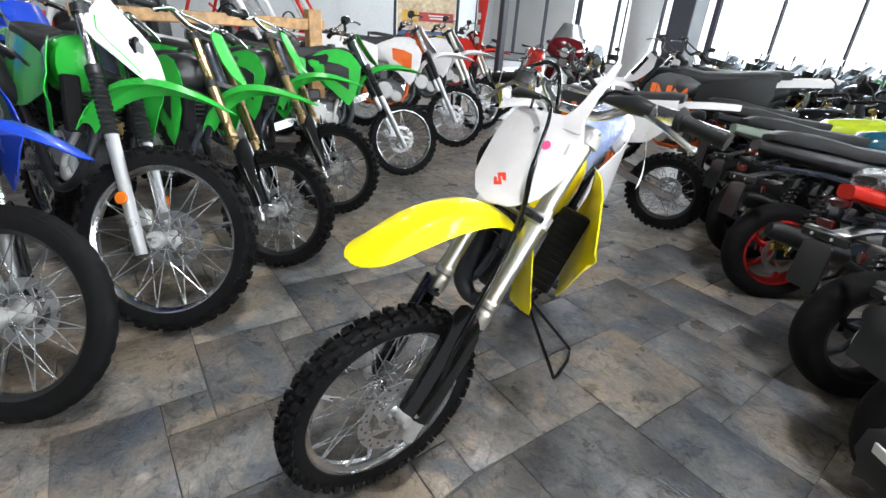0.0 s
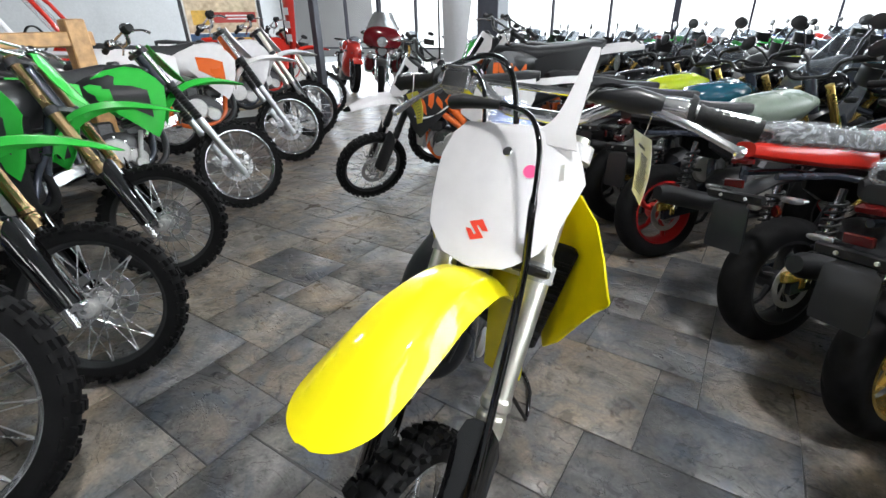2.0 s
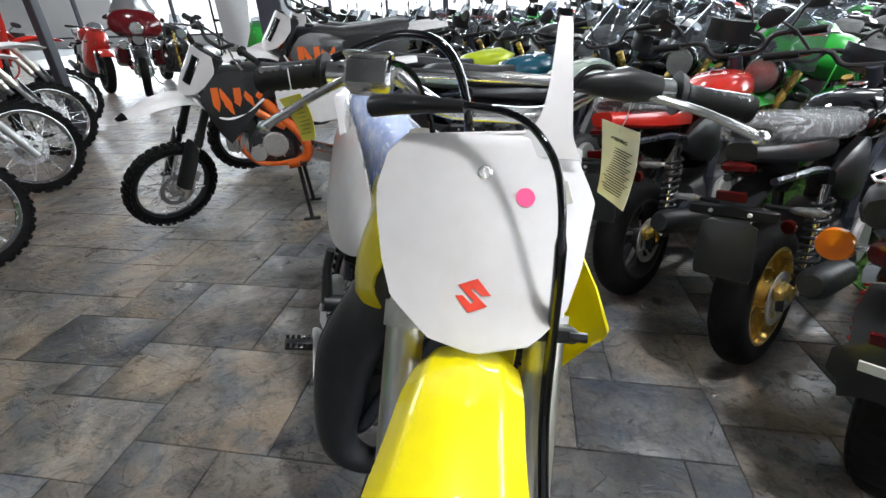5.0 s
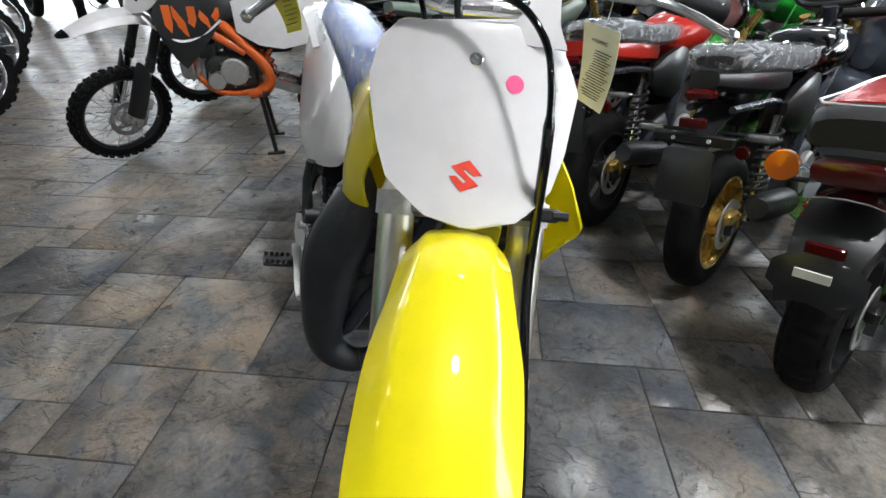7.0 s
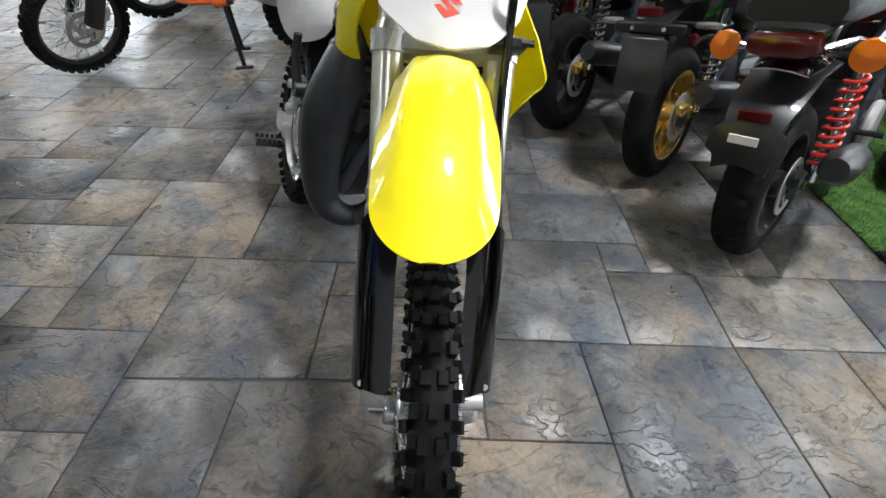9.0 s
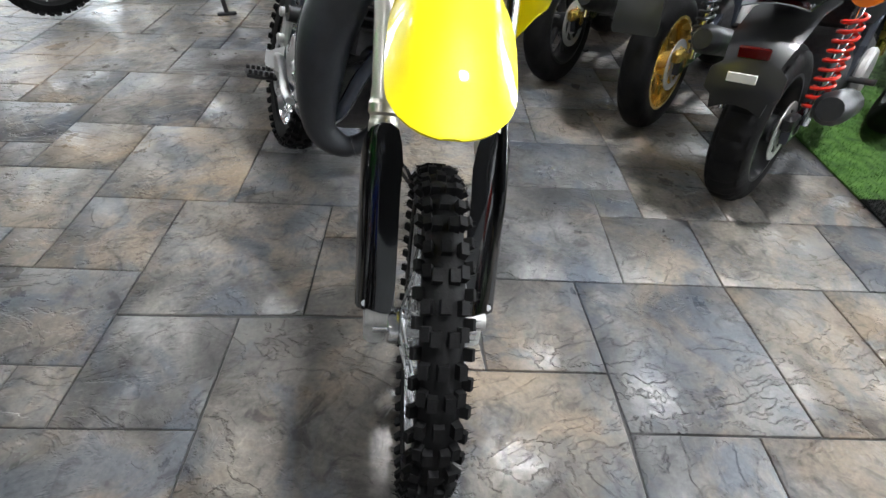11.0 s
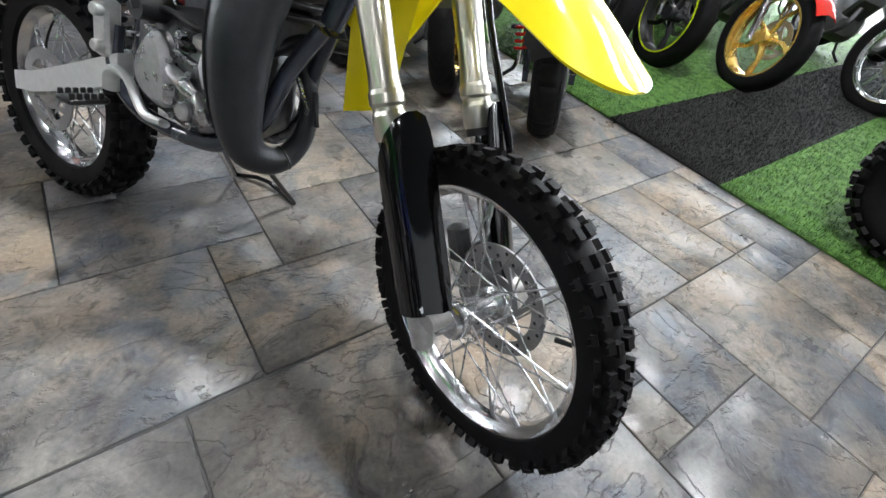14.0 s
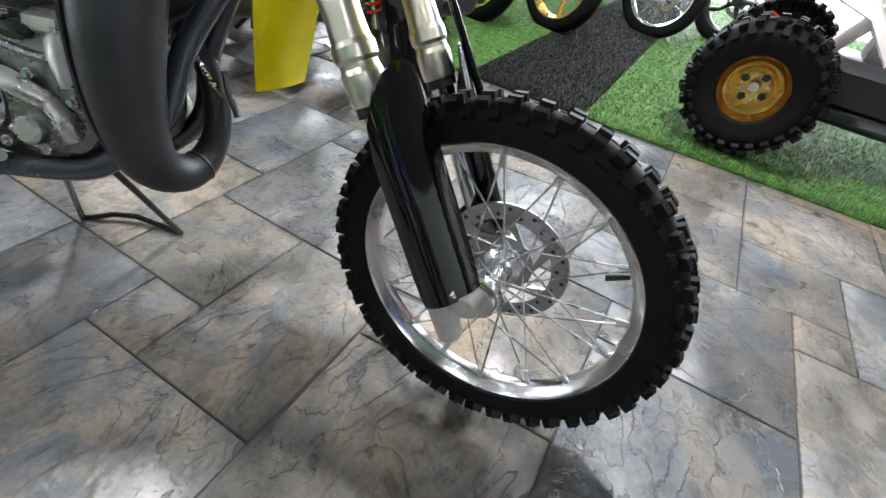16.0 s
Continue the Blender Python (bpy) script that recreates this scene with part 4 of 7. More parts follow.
        for rib in ([(-0.6, -0.093, 0.49), (-0.56, -0.095, 0.482), (-0.52, -0.093, 0.478)], [(-0.595, -0.093, 0.4), (-0.56, -0.095, 0.38)]):
            part("casting_rib", tube(rib, 0.006, 8), CASE, eng)
        part("cylinder_spigot", join(tube([(-0.535, -0.085, 0.5), (-0.52, -0.1, 0.485), (-0.515, -0.1, 0.455)], [0.014, 0.016, 0.011], 12), cbox((-0.545, -0.082, 0.515), (0.05, 0.03, 0.03), 0.008)), COVER, eng)
        part("oval_plug", moved(disc(0.012, -0.006, 0.006, 16, 0.002), Matrix.Translation((-0.572, -0.096, 0.505)) @ Matrix.Diagonal((1.6, 1, 0.8, 1))), GLOSS_BLACK, eng)
        part("kick_boss", join(tube([(-0.662, -0.06, 0.535), (-0.662, -0.118, 0.535)], [0.02, 0.017], 12), tube([(-0.662, -0.11, 0.535), (-0.685, -0.118, 0.6), (-0.68, -0.118, 0.645)], [0.012, 0.009, 0.009], 8)), SATIN_BLACK, eng, "folded kick start lever")
        for x, z in ((-0.583, 0.519), (-0.602, 0.473), (-0.56, 0.463), (-0.607, 0.428), (-0.535, 0.405), (-0.515, 0.44), (-0.553, 0.382), (-0.512, 0.505), (-0.595, 0.385), (-0.65, 0.512), (-0.69, 0.4)):
            part("bolt", join(disc(0.0065, -0.008, 0.004, 12, 0.001, (x, -0.097, z)), disc(0.0045, -0.012, -0.007, 6, 0.001, (x, -0.097, z))), ALLOY, eng)
        part("clutch_cable", tube(smooth_line([(-0.72, -0.06, 0.53), (-0.62, -0.09, 0.545), (-0.54, -0.085, 0.54), (-0.44, -0.05, 0.62)]), 0.005, 8), BLACK, bike)
        part("coolant_hose", tube(smooth_line([(-0.515, -0.1, 0.455), (-0.49, -0.07, 0.5), (-0.44, 0.0, 0.56), (-0.39, 0.07, 0.57)]), 0.012, 10), BLACK, bike)
        part("frame_bracket", join(cbox((-0.8, -0.07, 0.47), (0.04, 0.03, 0.1), 0.006), disc(0.011, -0.01, 0.01, 12, 0.003, (-0.795, -0.09, 0.5)), disc(0.011, -0.01, 0.01, 12, 0.003, (-0.795, -0.09, 0.44))), CAST, bike)
    for s in ((1,) if hero else (1, -1)):
        part("side_cover", join(disc(0.07, -0.015, 0.015, 32, 0.008, (-0.625, s * 0.082, 0.46)), disc(0.045, -0.014, 0.014, 24, 0.007, (-0.525, s * 0.078, 0.415)), cbox((-0.575, s * 0.078, 0.435), (0.11, 0.026, 0.07), 0.01)), CAST, eng, "cast engine side cover")
        if d > 1:
            for i in range(8):
                a = 2 * math.pi * i / 9
                part("bolt", disc(0.0065, -0.006, 0.006, 6, 0.001, (-0.625 + 0.076 * math.cos(a), s * 0.09, 0.46 + 0.076 * math.sin(a))), ALLOY, eng)
    if d > 1 and not hero:
        part("water_pump", join(disc(0.03, -0.02, 0.02, 20, 0.006, (-0.52, -0.092, 0.39)), tube(smooth_line([(-0.52, -0.1, 0.39), (-0.51, -0.1, 0.45), (-0.48, -0.06, 0.55)]), 0.012, 10)), CAST, eng)
    part("carburettor", join(cbox((-0.63, 0, 0.57), (0.08, 0.07, 0.09), 0.012), tube([(-0.66, 0, 0.58), (-0.76, 0, 0.62)], 0.03, 12)), ENGINE_DARK, bike)
    part("air_box", cbox((-0.86, 0, 0.64), (0.2, 0.13, 0.2), 0.03), RADIATOR, bike)
    part("shock_absorber", join(tube([(-0.82, 0, 0.38), (-0.76, 0, 0.66)], 0.016, 10), tube([tuple(Vector((-0.82, 0, 0.4)).lerp(Vector((-0.77, 0, 0.62)), i / 60) + Vector((0.03 * math.cos(i * 0.63), 0.03 * math.sin(i * 0.63), 0))) for i in range(61)], 0.005, 6)), ALLOY, bike)
    # exhaust
    if g("pipe", "two") == "two":
        pl = smooth_line([(-0.49, 0.0, 0.58), (-0.45, 0.02, 0.53), (-0.425, 0.028, 0.475), (-0.413, 0.018, 0.415), (-0.418, -0.01, 0.373), (-0.432, -0.045, 0.361), (-0.45, -0.083, 0.386), (-0.462, -0.097, 0.46), (-0.46, -0.1, 0.57), (-0.455, -0.078, 0.66), (-0.5, -0.05, 0.72), (-0.6, -0.045, 0.72), (-0.78, -0.045, 0.68), (-0.92, -0.045, 0.68)], 5)
        rl = [q[0] for q in smooth_line([(0.015,), (0.0155,), (0.016,), (0.0175,), (0.0205,), (0.0245,), (0.0315,), (0.0415,), (0.049,), (0.048,), (0.036,), (0.03,), (0.022,), (0.015,)], 5)]
        part("exhaust_pipe", tube(pl, rl, 20 if hero else 12), PIPE if hero else RADIATOR, bike, "raw black expansion chamber exhaust")
        part("silencer", tube([(-0.9, -0.045, 0.68), (-0.92, -0.045, 0.68), (-1.2, -0.045, 0.73), (-1.22, -0.045, 0.732)], [0.015, 0.026, 0.026, 0.018], 14), ALLOY, bike)
        if hero:
            seam = [tuple(Vector(a) + Vector((-0.35, -0.75, 0.0)).normalized() * r_ * 0.98 + Vector((-0.006, 0, 0))) for a, r_ in list(zip(pl, rl))[26:48]]
            part("weld_seam", tube(seam, 0.0022, 6), PIPE, bike, "raised weld seam of the exhaust")
            for k in (21, 46):
                part("weld_ring", tube([tuple(Vector(pl[k]).lerp(Vector(pl[k + 1]), q)) for q in (0.0, 0.25, 0.5)], [rl[k] + 0.0004, rl[k] + 0.0018, rl[k] + 0.0004], 24), PIPE, bike)
            part("pipe_spring", join(tube([(-0.434 + 0.00033 * i + 0.004 * math.cos(1.1 * i), 0.004 * math.sin(1.1 * i), 0.505 - 0.00046 * i) for i in range(80)], 0.0012, 5), tube(smooth_line([(-0.408, 0, 0.468), (-0.4, 0, 0.458), (-0.403, 0.0, 0.45), (-0.41, 0.004, 0.452)], 3), 0.0014, 5)), CHROME, bike, "small plated exhaust spring")
            part("drain_hose", tube([(-0.4, 0.01, 0.49), (-0.394, 0.008, 0.465), (-0.379, 0.002, 0.436)], 0.0045, 8), BLACK, bike)
    else:
        part("exhaust_pipe", tube(smooth_line([(-0.44, -0.02, 0.6), (-0.38, -0.05, 0.52), (-0.42, -0.1, 0.38), (-0.6, -0.12, 0.33), (-0.76, -0.12, 0.5), (-0.9, -0.12, 0.62)]), 0.017, 10), SATIN_BLACK, bike)
        part("silencer", tube([(-0.86, -0.12, 0.6), (-0.9, -0.13, 0.62), (-1.25, -0.15, 0.76), (-1.28, -0.15, 0.77)], [0.017, 0.045, 0.045, 0.025], 14), g("can", SATIN_BLACK), bike)
    # swing arm, chain, pegs, pedal
    for s in (1, -1):
        part("swing_arm", loft([[(-0.76 + (x + 0.76) * (0.8 if hero else 1), s * y + (-0.11 * (x + 0.76) if hero else 0), z) for y, z in ((y0, z0 - h), (y1, z0 - h), (y1, z0 + h), (y0, z0 + h))] for x, y0, y1, z0, h in ((-0.76, 0.05, 0.08, 0.41, 0.028), (-0.95, 0.065, 0.095, 0.345, 0.026), (-1.15, 0.07, 0.095, 0.285, 0.022), (-1.26, 0.072, 0.092, 0.262, 0.02))]), g("arm", SATIN_ALLOY if hero else ALLOY), bike, "brushed aluminium swing arm")
        peg = part("footpeg", join(cbox((-0.765, s * 0.135, 0.355), (0.036, 0.07, 0.012), 0.003), *[cbox((-0.765 + q, s * (0.115 + 0.012 * i), 0.364), (0.005, 0.008, 0.012), 0.001) for q in (-0.015, 0.015) for i in range(5)]), BLACK, bike, "serrated black steel footpeg" if hero else "")
        # side panel
        rows = [[(x, s * (yb + (yt - yb) * q), zb + (zt - zb) * q) for q in (0, 0.15, 0.4, 0.7, 1)] for x, yb, yt, zb, zt in ((-0.68, 0.1, 0.09, 0.66, 0.8), (-0.78, 0.13, 0.1, 0.6, 0.83), (-0.9, 0.145, 0.105, 0.58, 0.85), (-1.02, 0.14, 0.1, 0.6, 0.86), (-1.1, 0.12, 0.09, 0.68, 0.865), (-1.14, 0.1, 0.085, 0.75, 0.87))]
        if hero and s < 0:
            rows = [[(x, s * (yb + (yt - yb) * q + 0.008 * math.sin(math.pi * q)), zb + (zt - zb) * q) for q in (0, 0.15, 0.4, 0.7, 1)] for x, yb, yt, zb, zt in smooth_line([(-0.6, 0.075, 0.06, 0.685, 0.72), (-0.64, 0.08, 0.064, 0.655, 0.755), (-0.76, 0.086, 0.068, 0.61, 0.8), (-0.89, 0.088, 0.07, 0.585, 0.83), (-1.05, 0.084, 0.068, 0.6, 0.855), (-1.18, 0.072, 0.06, 0.65, 0.865), (-1.25, 0.06, 0.05, 0.7, 0.86)], 3)]
        part("side_panel", sheet(rows, 0.004), g("panel", WHITE), bike, "side number panel")
        # shroud
        flare = (((-0.62, 0.09, 0.83), (-0.6, 0.105, 0.7)), ((-0.5, 0.108, 0.86), (-0.5, 0.14, 0.63)), ((-0.42, 0.132, 0.872), (-0.435, 0.168, 0.575)), ((-0.36, 0.162, 0.85), (-0.392, 0.184, 0.543)), ((-0.315, 0.19, 0.8), (-0.36, 0.194, 0.585)), ((-0.288, 0.212, 0.752), (-0.302, 0.211, 0.715))) if hero else (((-0.62, 0.09, 0.83), (-0.6, 0.105, 0.68)), ((-0.5, 0.105, 0.86), (-0.5, 0.13, 0.58)), ((-0.4, 0.135, 0.865), (-0.45, 0.155, 0.475)), ((-0.33, 0.175, 0.815), (-0.425, 0.172, 0.448)), ((-0.285, 0.2, 0.755), (-0.333, 0.16, 0.476)))
        if s < 0 and g("one_radiator"):
            flare = (((-0.5, 0.07, 0.85), (-0.47, 0.1, 0.71)), ((-0.44, 0.095, 0.86), (-0.462, 0.106, 0.69)), ((-0.4, 0.118, 0.855), (-0.451, 0.107, 0.68)), ((-0.36, 0.124, 0.84), (-0.43, 0.1, 0.683)), ((-0.335, 0.115, 0.8), (-0.41, 0.08, 0.69)))
        elif not hero:
            flare = (((-0.67, 0.085, 0.8), (-0.65, 0.09, 0.75)), ((-0.57, 0.1, 0.855), (-0.555, 0.12, 0.64)), ((-0.47, 0.118, 0.87), (-0.462, 0.145, 0.55)), ((-0.4, 0.142, 0.85), (-0.415, 0.152, 0.505)), ((-0.35, 0.162, 0.8), (-0.378, 0.158, 0.56)), ((-0.325, 0.17, 0.755), (-0.342, 0.165, 0.66)))
        rows = []
        for (ax_, ay, az), (bx, by, bz) in flare:
            rows.append([(ax_ + (bx - ax_) * q, s * (ay + (by - ay) * q + 0.012 * math.sin(math.pi * q)), az + (bz - az) * q) for q in (0, 0.1, 0.3, 0.5, 0.7, 0.9, 1)])
        part("radiator_shroud", sheet(rows, 0.004), g("shroud", YELLOW), bike, "pointed radiator shroud", sharp=50)
        if g("lettered"):
            for i in range(5):
                a = -0.365 - 0.052 * i
                zt_, zb_ = 0.8 - 0.006 * i, 0.64 + 0.016 * i
                yt_ = 0.152 - 0.012 * i
                part("graphic", sheet([[(a - 0.036 * q + (0.03 if i % 2 else -0.012), s * (yt_ + 0.006), zt_), (a - 0.036 * q - 0.01, s * (yt_ + 0.016), (zt_ + zb_) / 2), (a - 0.036 * q - (0.012 if i % 2 else -0.02), s * (yt_ + 0.008), zb_)] for q in (0, 1)], 0.002), g("lettered"), bike, "bold orange shroud graphic")
            part("white_edge", tube(smooth_line([(-0.29, s * 0.178, 0.76), (-0.33, s * 0.162, 0.7), (-0.42, s * 0.16, 0.64), (-0.52, s * 0.13, 0.66), (-0.62, s * 0.11, 0.72)]), 0.007, 8, flat=0.5), WHITE, bike)
        if g("graphic"):
            sub_rows = [[(x, y + s * 0.0035, z) for x, y, z in r[2:5]] for r in rows[1:4]]
            part("graphic", sheet(sub_rows, 0.002), g("graphic"), bike, "printed shroud graphic")
        if s < 0 and g("one_radiator"):
            continue
        if hero:
            inner = smooth_line([(-0.386, 0.08, 0.462, -0.338, 0.152, 0.482), (-0.384, 0.07, 0.5, -0.332, 0.146, 0.51), (-0.382, 0.057, 0.55, -0.322, 0.131, 0.55), (-0.379, 0.042, 0.61, -0.309, 0.11, 0.61), (-0.376, 0.026, 0.68, -0.293, 0.086, 0.68), (-0.37, 0.01, 0.74, -0.28, 0.066, 0.74)], 2)
            part("shroud_scoop", sheet([[tuple(r[k] + (r[k + 3] - r[k]) * q + (0.008 * math.sin(math.pi * q) if k == 0 else 0) for k in range(3)) for q in (0, 0.1, 0.35, 0.65, 0.9, 1)] for r in inner], 0.004), YELLOW, bike, "yellow inner radiator scoop", sharp=50)
        radiator = part("radiator", cbox((-0.385, s * (0.125 if hero else 0.095), 0.66), (0.03, 0.075 if hero else 0.055, 0.24 if hero else 0.19), 0.006), RADIATOR, bike)
        if hero:
            for i in range(11):
                part("fin", cbox((-0.368, s * 0.125, 0.57 + 0.018 * i), (0.006, 0.066, 0.006), 0.001), RADIATOR, radiator)
    part("brake_pedal", tube(smooth_line([(-0.752, -0.098, 0.378), (-0.74, -0.104, 0.408), (-0.715, -0.108, 0.42), (-0.688, -0.108, 0.41), (-0.658, -0.104, 0.366), (-0.607, -0.105, 0.366)]), [0.014] * 12 + [0.012] * 14, 10, flat=0.6), SATIN_ALLOY if hero else ALLOY, bike, "polished brake pedal")
    tw_ = 0.66 if hero else 1.0
    part("tank", ellipse_loft([(x, w * tw_, a, b) for x, w, a, b in ((-0.74, 0.04, 0.74, 0.8), (-0.7, 0.09, 0.7, 0.84), (-0.55, 0.125, 0.66, 0.885), (-0.42, 0.12, 0.68, 0.89), (-0.37, 0.07, 0.74, 0.87), (-0.36, 0.03, 0.78, 0.84))], 18, 2.6), g("tank", g("shroud", YELLOW)), bike, "plastic fuel tank")
    part("filler_cap", moved(disc(0.03, 0, 0.03, 20, 0.005), pose(-0.5, 0, 0.875, 90, 0, 0)), BLACK, bike)
    seat_st = [(-0.48, 0.05, 0.84, 0.885), (-0.56, 0.08, 0.8, 0.895), (-0.7, 0.085, 0.78, 0.875), (-0.9, 0.09, 0.79, 0.885), (-1.08, 0.09, 0.82, 0.905), (-1.16, 0.06, 0.85, 0.9)]
    if hero:
        seat_st = [(-0.52, 0.035, 0.86, 0.888), (-0.58, 0.052, 0.81, 0.895), (-0.66, 0.058, 0.74, 0.885), (-0.82, 0.06, 0.73, 0.88), (-0.98, 0.064, 0.78, 0.892), (-1.1, 0.064, 0.82, 0.907), (-1.16, 0.05, 0.85, 0.9)]
    seat = part("seat", ellipse_loft(seat_st, 16, 3.4), g("seat", SEAT_BLACK), bike, "long off-road seat")
    rows = [[(x, q * w, z - 0.03 * abs(q) ** 2) for q in (-1, -0.6, 0, 0.6, 1)] for x, w, z in ((-1.0, 0.09, 0.83), (-1.15, 0.085, 0.855), (-1.3, 0.08, 0.87), (-1.42, 0.06, 0.875), (-1.47, 0.025, 0.873))]
    part("rear_fender", sheet(rows, 0.004), g("rear", g("fender", YELLOW)), bike, "rear mudguard")
    if g("film"):
        part("packing_film", ellipse_loft([(x, w + 0.007 + 0.005 * (i % 2), z0 - 0.015, z1 + 0.01) for i, (x, w, z0, z1) in enumerate(smooth_line(seat_st[1:-1], 3))], 20, 3.0), FILM, seat, "clear crinkled packing film")
    return bike

# ---- the yellow dirt bike leaning on its stand ----
HERO = Matrix.Translation((-0.1185, -0.3985, 0.006)) @ Matrix.Rotation(radians(-63.26), 4, "Z") @ Matrix.Rotation(radians(-17.3), 4, "X")
off_road_bike(HERO, dict(label="yellow and white motocross bike leaning on a wire side stand", detail=3, k=1.05, one_radiator=True, steer=-27.1, film=True, seat=SEAT_BLUE, tank=YELLOW, rear=WHITE))
hw = lambda q: tuple(HERO @ Vector([c * 1.05 for c in q]))
stand_pts = [(-0.262, 0.285, 0.33), (-0.1065, 0.357, 0.0075), (-0.112, 0.38, 0.0068), (-0.14, 0.462, 0.02), (-0.165, 0.5, 0.02), (-0.195, 0.54, 0.0068), (-0.209, 0.551, 0.0085), (-0.3, 0.29, 0.33)]
stand = thing("bike_stand", "thin black bent-wire triangle stand propping the yellow bike", "stand", pose(0, 0, 0))
part("wire", tube(stand_pts, 0.0065, 10), GLOSS_BLACK, stand)

# ---- street motorcycles; x forward, y left, z up, origin under the rear wheel ----
def street_bike(m, spec):
    g = spec.get
    R, wb, k = g("R", 0.245), g("wb", 1.2), g("k", 1.0)
    tw, rim = g("tw", 0.12), g("rim_r", 0.16)
    fair, mini = g("fairing", False), g("mini", False)
    bike = thing(g("name", "street_bike"), spec["label"], "motorcycle", m @ Matrix.Scale(k, 4), g("group", ""))
    paint, rimm, frm = g("paint", RED), g("rim", BLACK), g("frame", FRAME_BLACK)
    st = g("steer", 0)
    turn = Matrix.Translation((wb - 0.26, 0, 0.6)) @ Matrix.Rotation(radians(st), 4, "Z") @ Matrix.Translation((-wb + 0.26, 0, -0.6))
    T = lambda s: moved(s, turn)
    wheel = g("wheel", "cast")
    if wheel == "cast":
        cast_wheel("rear_wheel", bike, Matrix.Translation((0, 0, R)), R, rim, tw, rimm, 5, 0.09, -1, "wide rear wheel with %s rim" % g("rim_word", "black"), g("tread", 1))
        cast_wheel("front_wheel", bike, turn @ Matrix.Translation((wb, 0, R)), R, rim, tw * 0.85, rimm, 5, 0.11, 1, "front wheel with %s rim" % g("rim_word", "black"), g("tread", 1))
        if g("stripe"):
            for y in (-0.42, 0.42):
                part("rim_stripe", T(moved(lathe([(rim - 0.002, y * tw * 0.85 - 0.003), (rim + 0.006, y * tw * 0.85 - 0.003), (rim + 0.006, y * tw * 0.85 + 0.003), (rim - 0.002, y * tw * 0.85 + 0.003)], 48), Matrix.Translation((wb, 0, R)))), g("stripe"), bike, "thin lime rim stripe")
    else:
        spoke_wheel("rear_wheel", bike, Matrix.Translation((0, 0, R)), R, rim, tw, tw * 0.7, (rimm, CHROME, CAST), 0, 0.1, -1, "laced rear wheel")
        spoke_wheel("front_wheel", bike, turn @ Matrix.Translation((wb, 0, R)), R, rim, tw * 0.8, tw * 0.6, (rimm, CHROME, CAST), 0, 0.12, 1, "laced front wheel")
    for s in (1, -1):
        fp = [(wb - 0.02, s * 0.085, R - 0.03), (wb - 0.1, s * 0.085, R + 0.22), (wb - 0.26, s * 0.085, 0.82)]
        leg = part("fork_leg", T(tube(fp[:2] + [fp[2]], [0.02, 0.022, 0.02], 10)), g("fork", GOLD), bike, "front fork leg")
        part("swing_arm", loft([[(x, s * y0, z - h), (x, s * y1, z - h), (x, s * y1, z + h), (x, s * y0, z + h)] for x, y0, y1, z, h in ((-0.04, tw / 2 + 0.012, tw / 2 + 0.034, R, 0.022), (0.2, tw / 2 + 0.012, tw / 2 + 0.036, R + 0.03, 0.026), (0.42, 0.05, 0.08, R + 0.09, 0.03))]), g("arm", FRAME_BLACK), bike, "steel swing arm")
        part("footpeg", tube([(0.42, s * 0.1, 0.3), (0.42, s * 0.19, 0.3)], 0.011, 8), BLACK, bike)
        bl = smooth_line([(wb - 0.28, 0, 0.86), (wb - 0.29, s * 0.1, 0.87), (wb - 0.3, s * 0.16, 0.93), (wb - 0.36, s * 0.34, 0.93)], 4)
        part("handlebar", T(tube(bl, 0.0105, 8)), g("bar", SATIN_BLACK), bike)
        part("grip", T(tube([(wb - 0.335, s * 0.24, 0.93), (wb - 0.362, s * 0.36, 0.93)], 0.0165, 10)), GRIP, bike)
        part("lever", T(tube([(wb - 0.3, s * 0.2, 0.925), (wb - 0.27, s * 0.25, 0.915), (wb - 0.3, s * 0.34, 0.905)], 0.006, 6)), ALLOY, bike)
        if g("mirrors", True):
            mir = part("mirror", T(moved(lathe([(0.001, -0.014), (0.036, -0.01), (0.042, 0.002), (0.038, 0.008), (0.001, 0.01)], 14, False), pose(wb - 0.36, s * 0.34, 1.08, 0, 12 * s, 78) @ Matrix.Diagonal((1.5, 1, 0.85, 1)))), BLACK, bike, "oval black mirror")
            part("stem", T(tube([(wb - 0.32, s * 0.21, 0.94), (wb - 0.335, s * 0.26, 1.02), (wb - 0.355, s * 0.32, 1.07)], 0.006, 6)), SATIN_BLACK, mir)
        amber = g("round_signals")
        sx, sz = (-0.13, 0.655) if amber else (-0.17, 0.6)
        if amber:
            sig = part("indicator", moved(lathe([(0.001, -0.026), (0.03, -0.02), (0.039, 0.0), (0.036, 0.012), (0.001, 0.02)], 18, False), pose(sx, s * 0.155, sz, 0, 0, 90)), LAMP_AMBER, bike, "round amber rear indicator")
            part("stalk", tube([(sx, s * 0.06, sz), (sx, s * 0.13, sz)], 0.009, 8), CHROME, sig)
        else:
            sig = part("indicator", ellipse_loft([(sx - 0.018, 0.012, sz - 0.005, sz + 0.005), (sx - 0.01, 0.04, sz - 0.012, sz + 0.01), (sx + 0.01, 0.042, sz - 0.009, sz + 0.007)], 12, 2.6), LAMP_CLEAR, bike, "clear rear indicator", m=Matrix.Translation((0, s * 0.155, 0)))
            part("stalk", tube([(sx, -s * 0.1, sz), (sx, -s * 0.03, sz)], 0.007, 6), BLACK, sig)
        fsig = part("front_indicator", T(cbox((wb - 0.2, s * 0.16, 0.74), (0.03, 0.06, 0.03), 0.008)), LAMP_AMBER if amber else BLACK, bike)
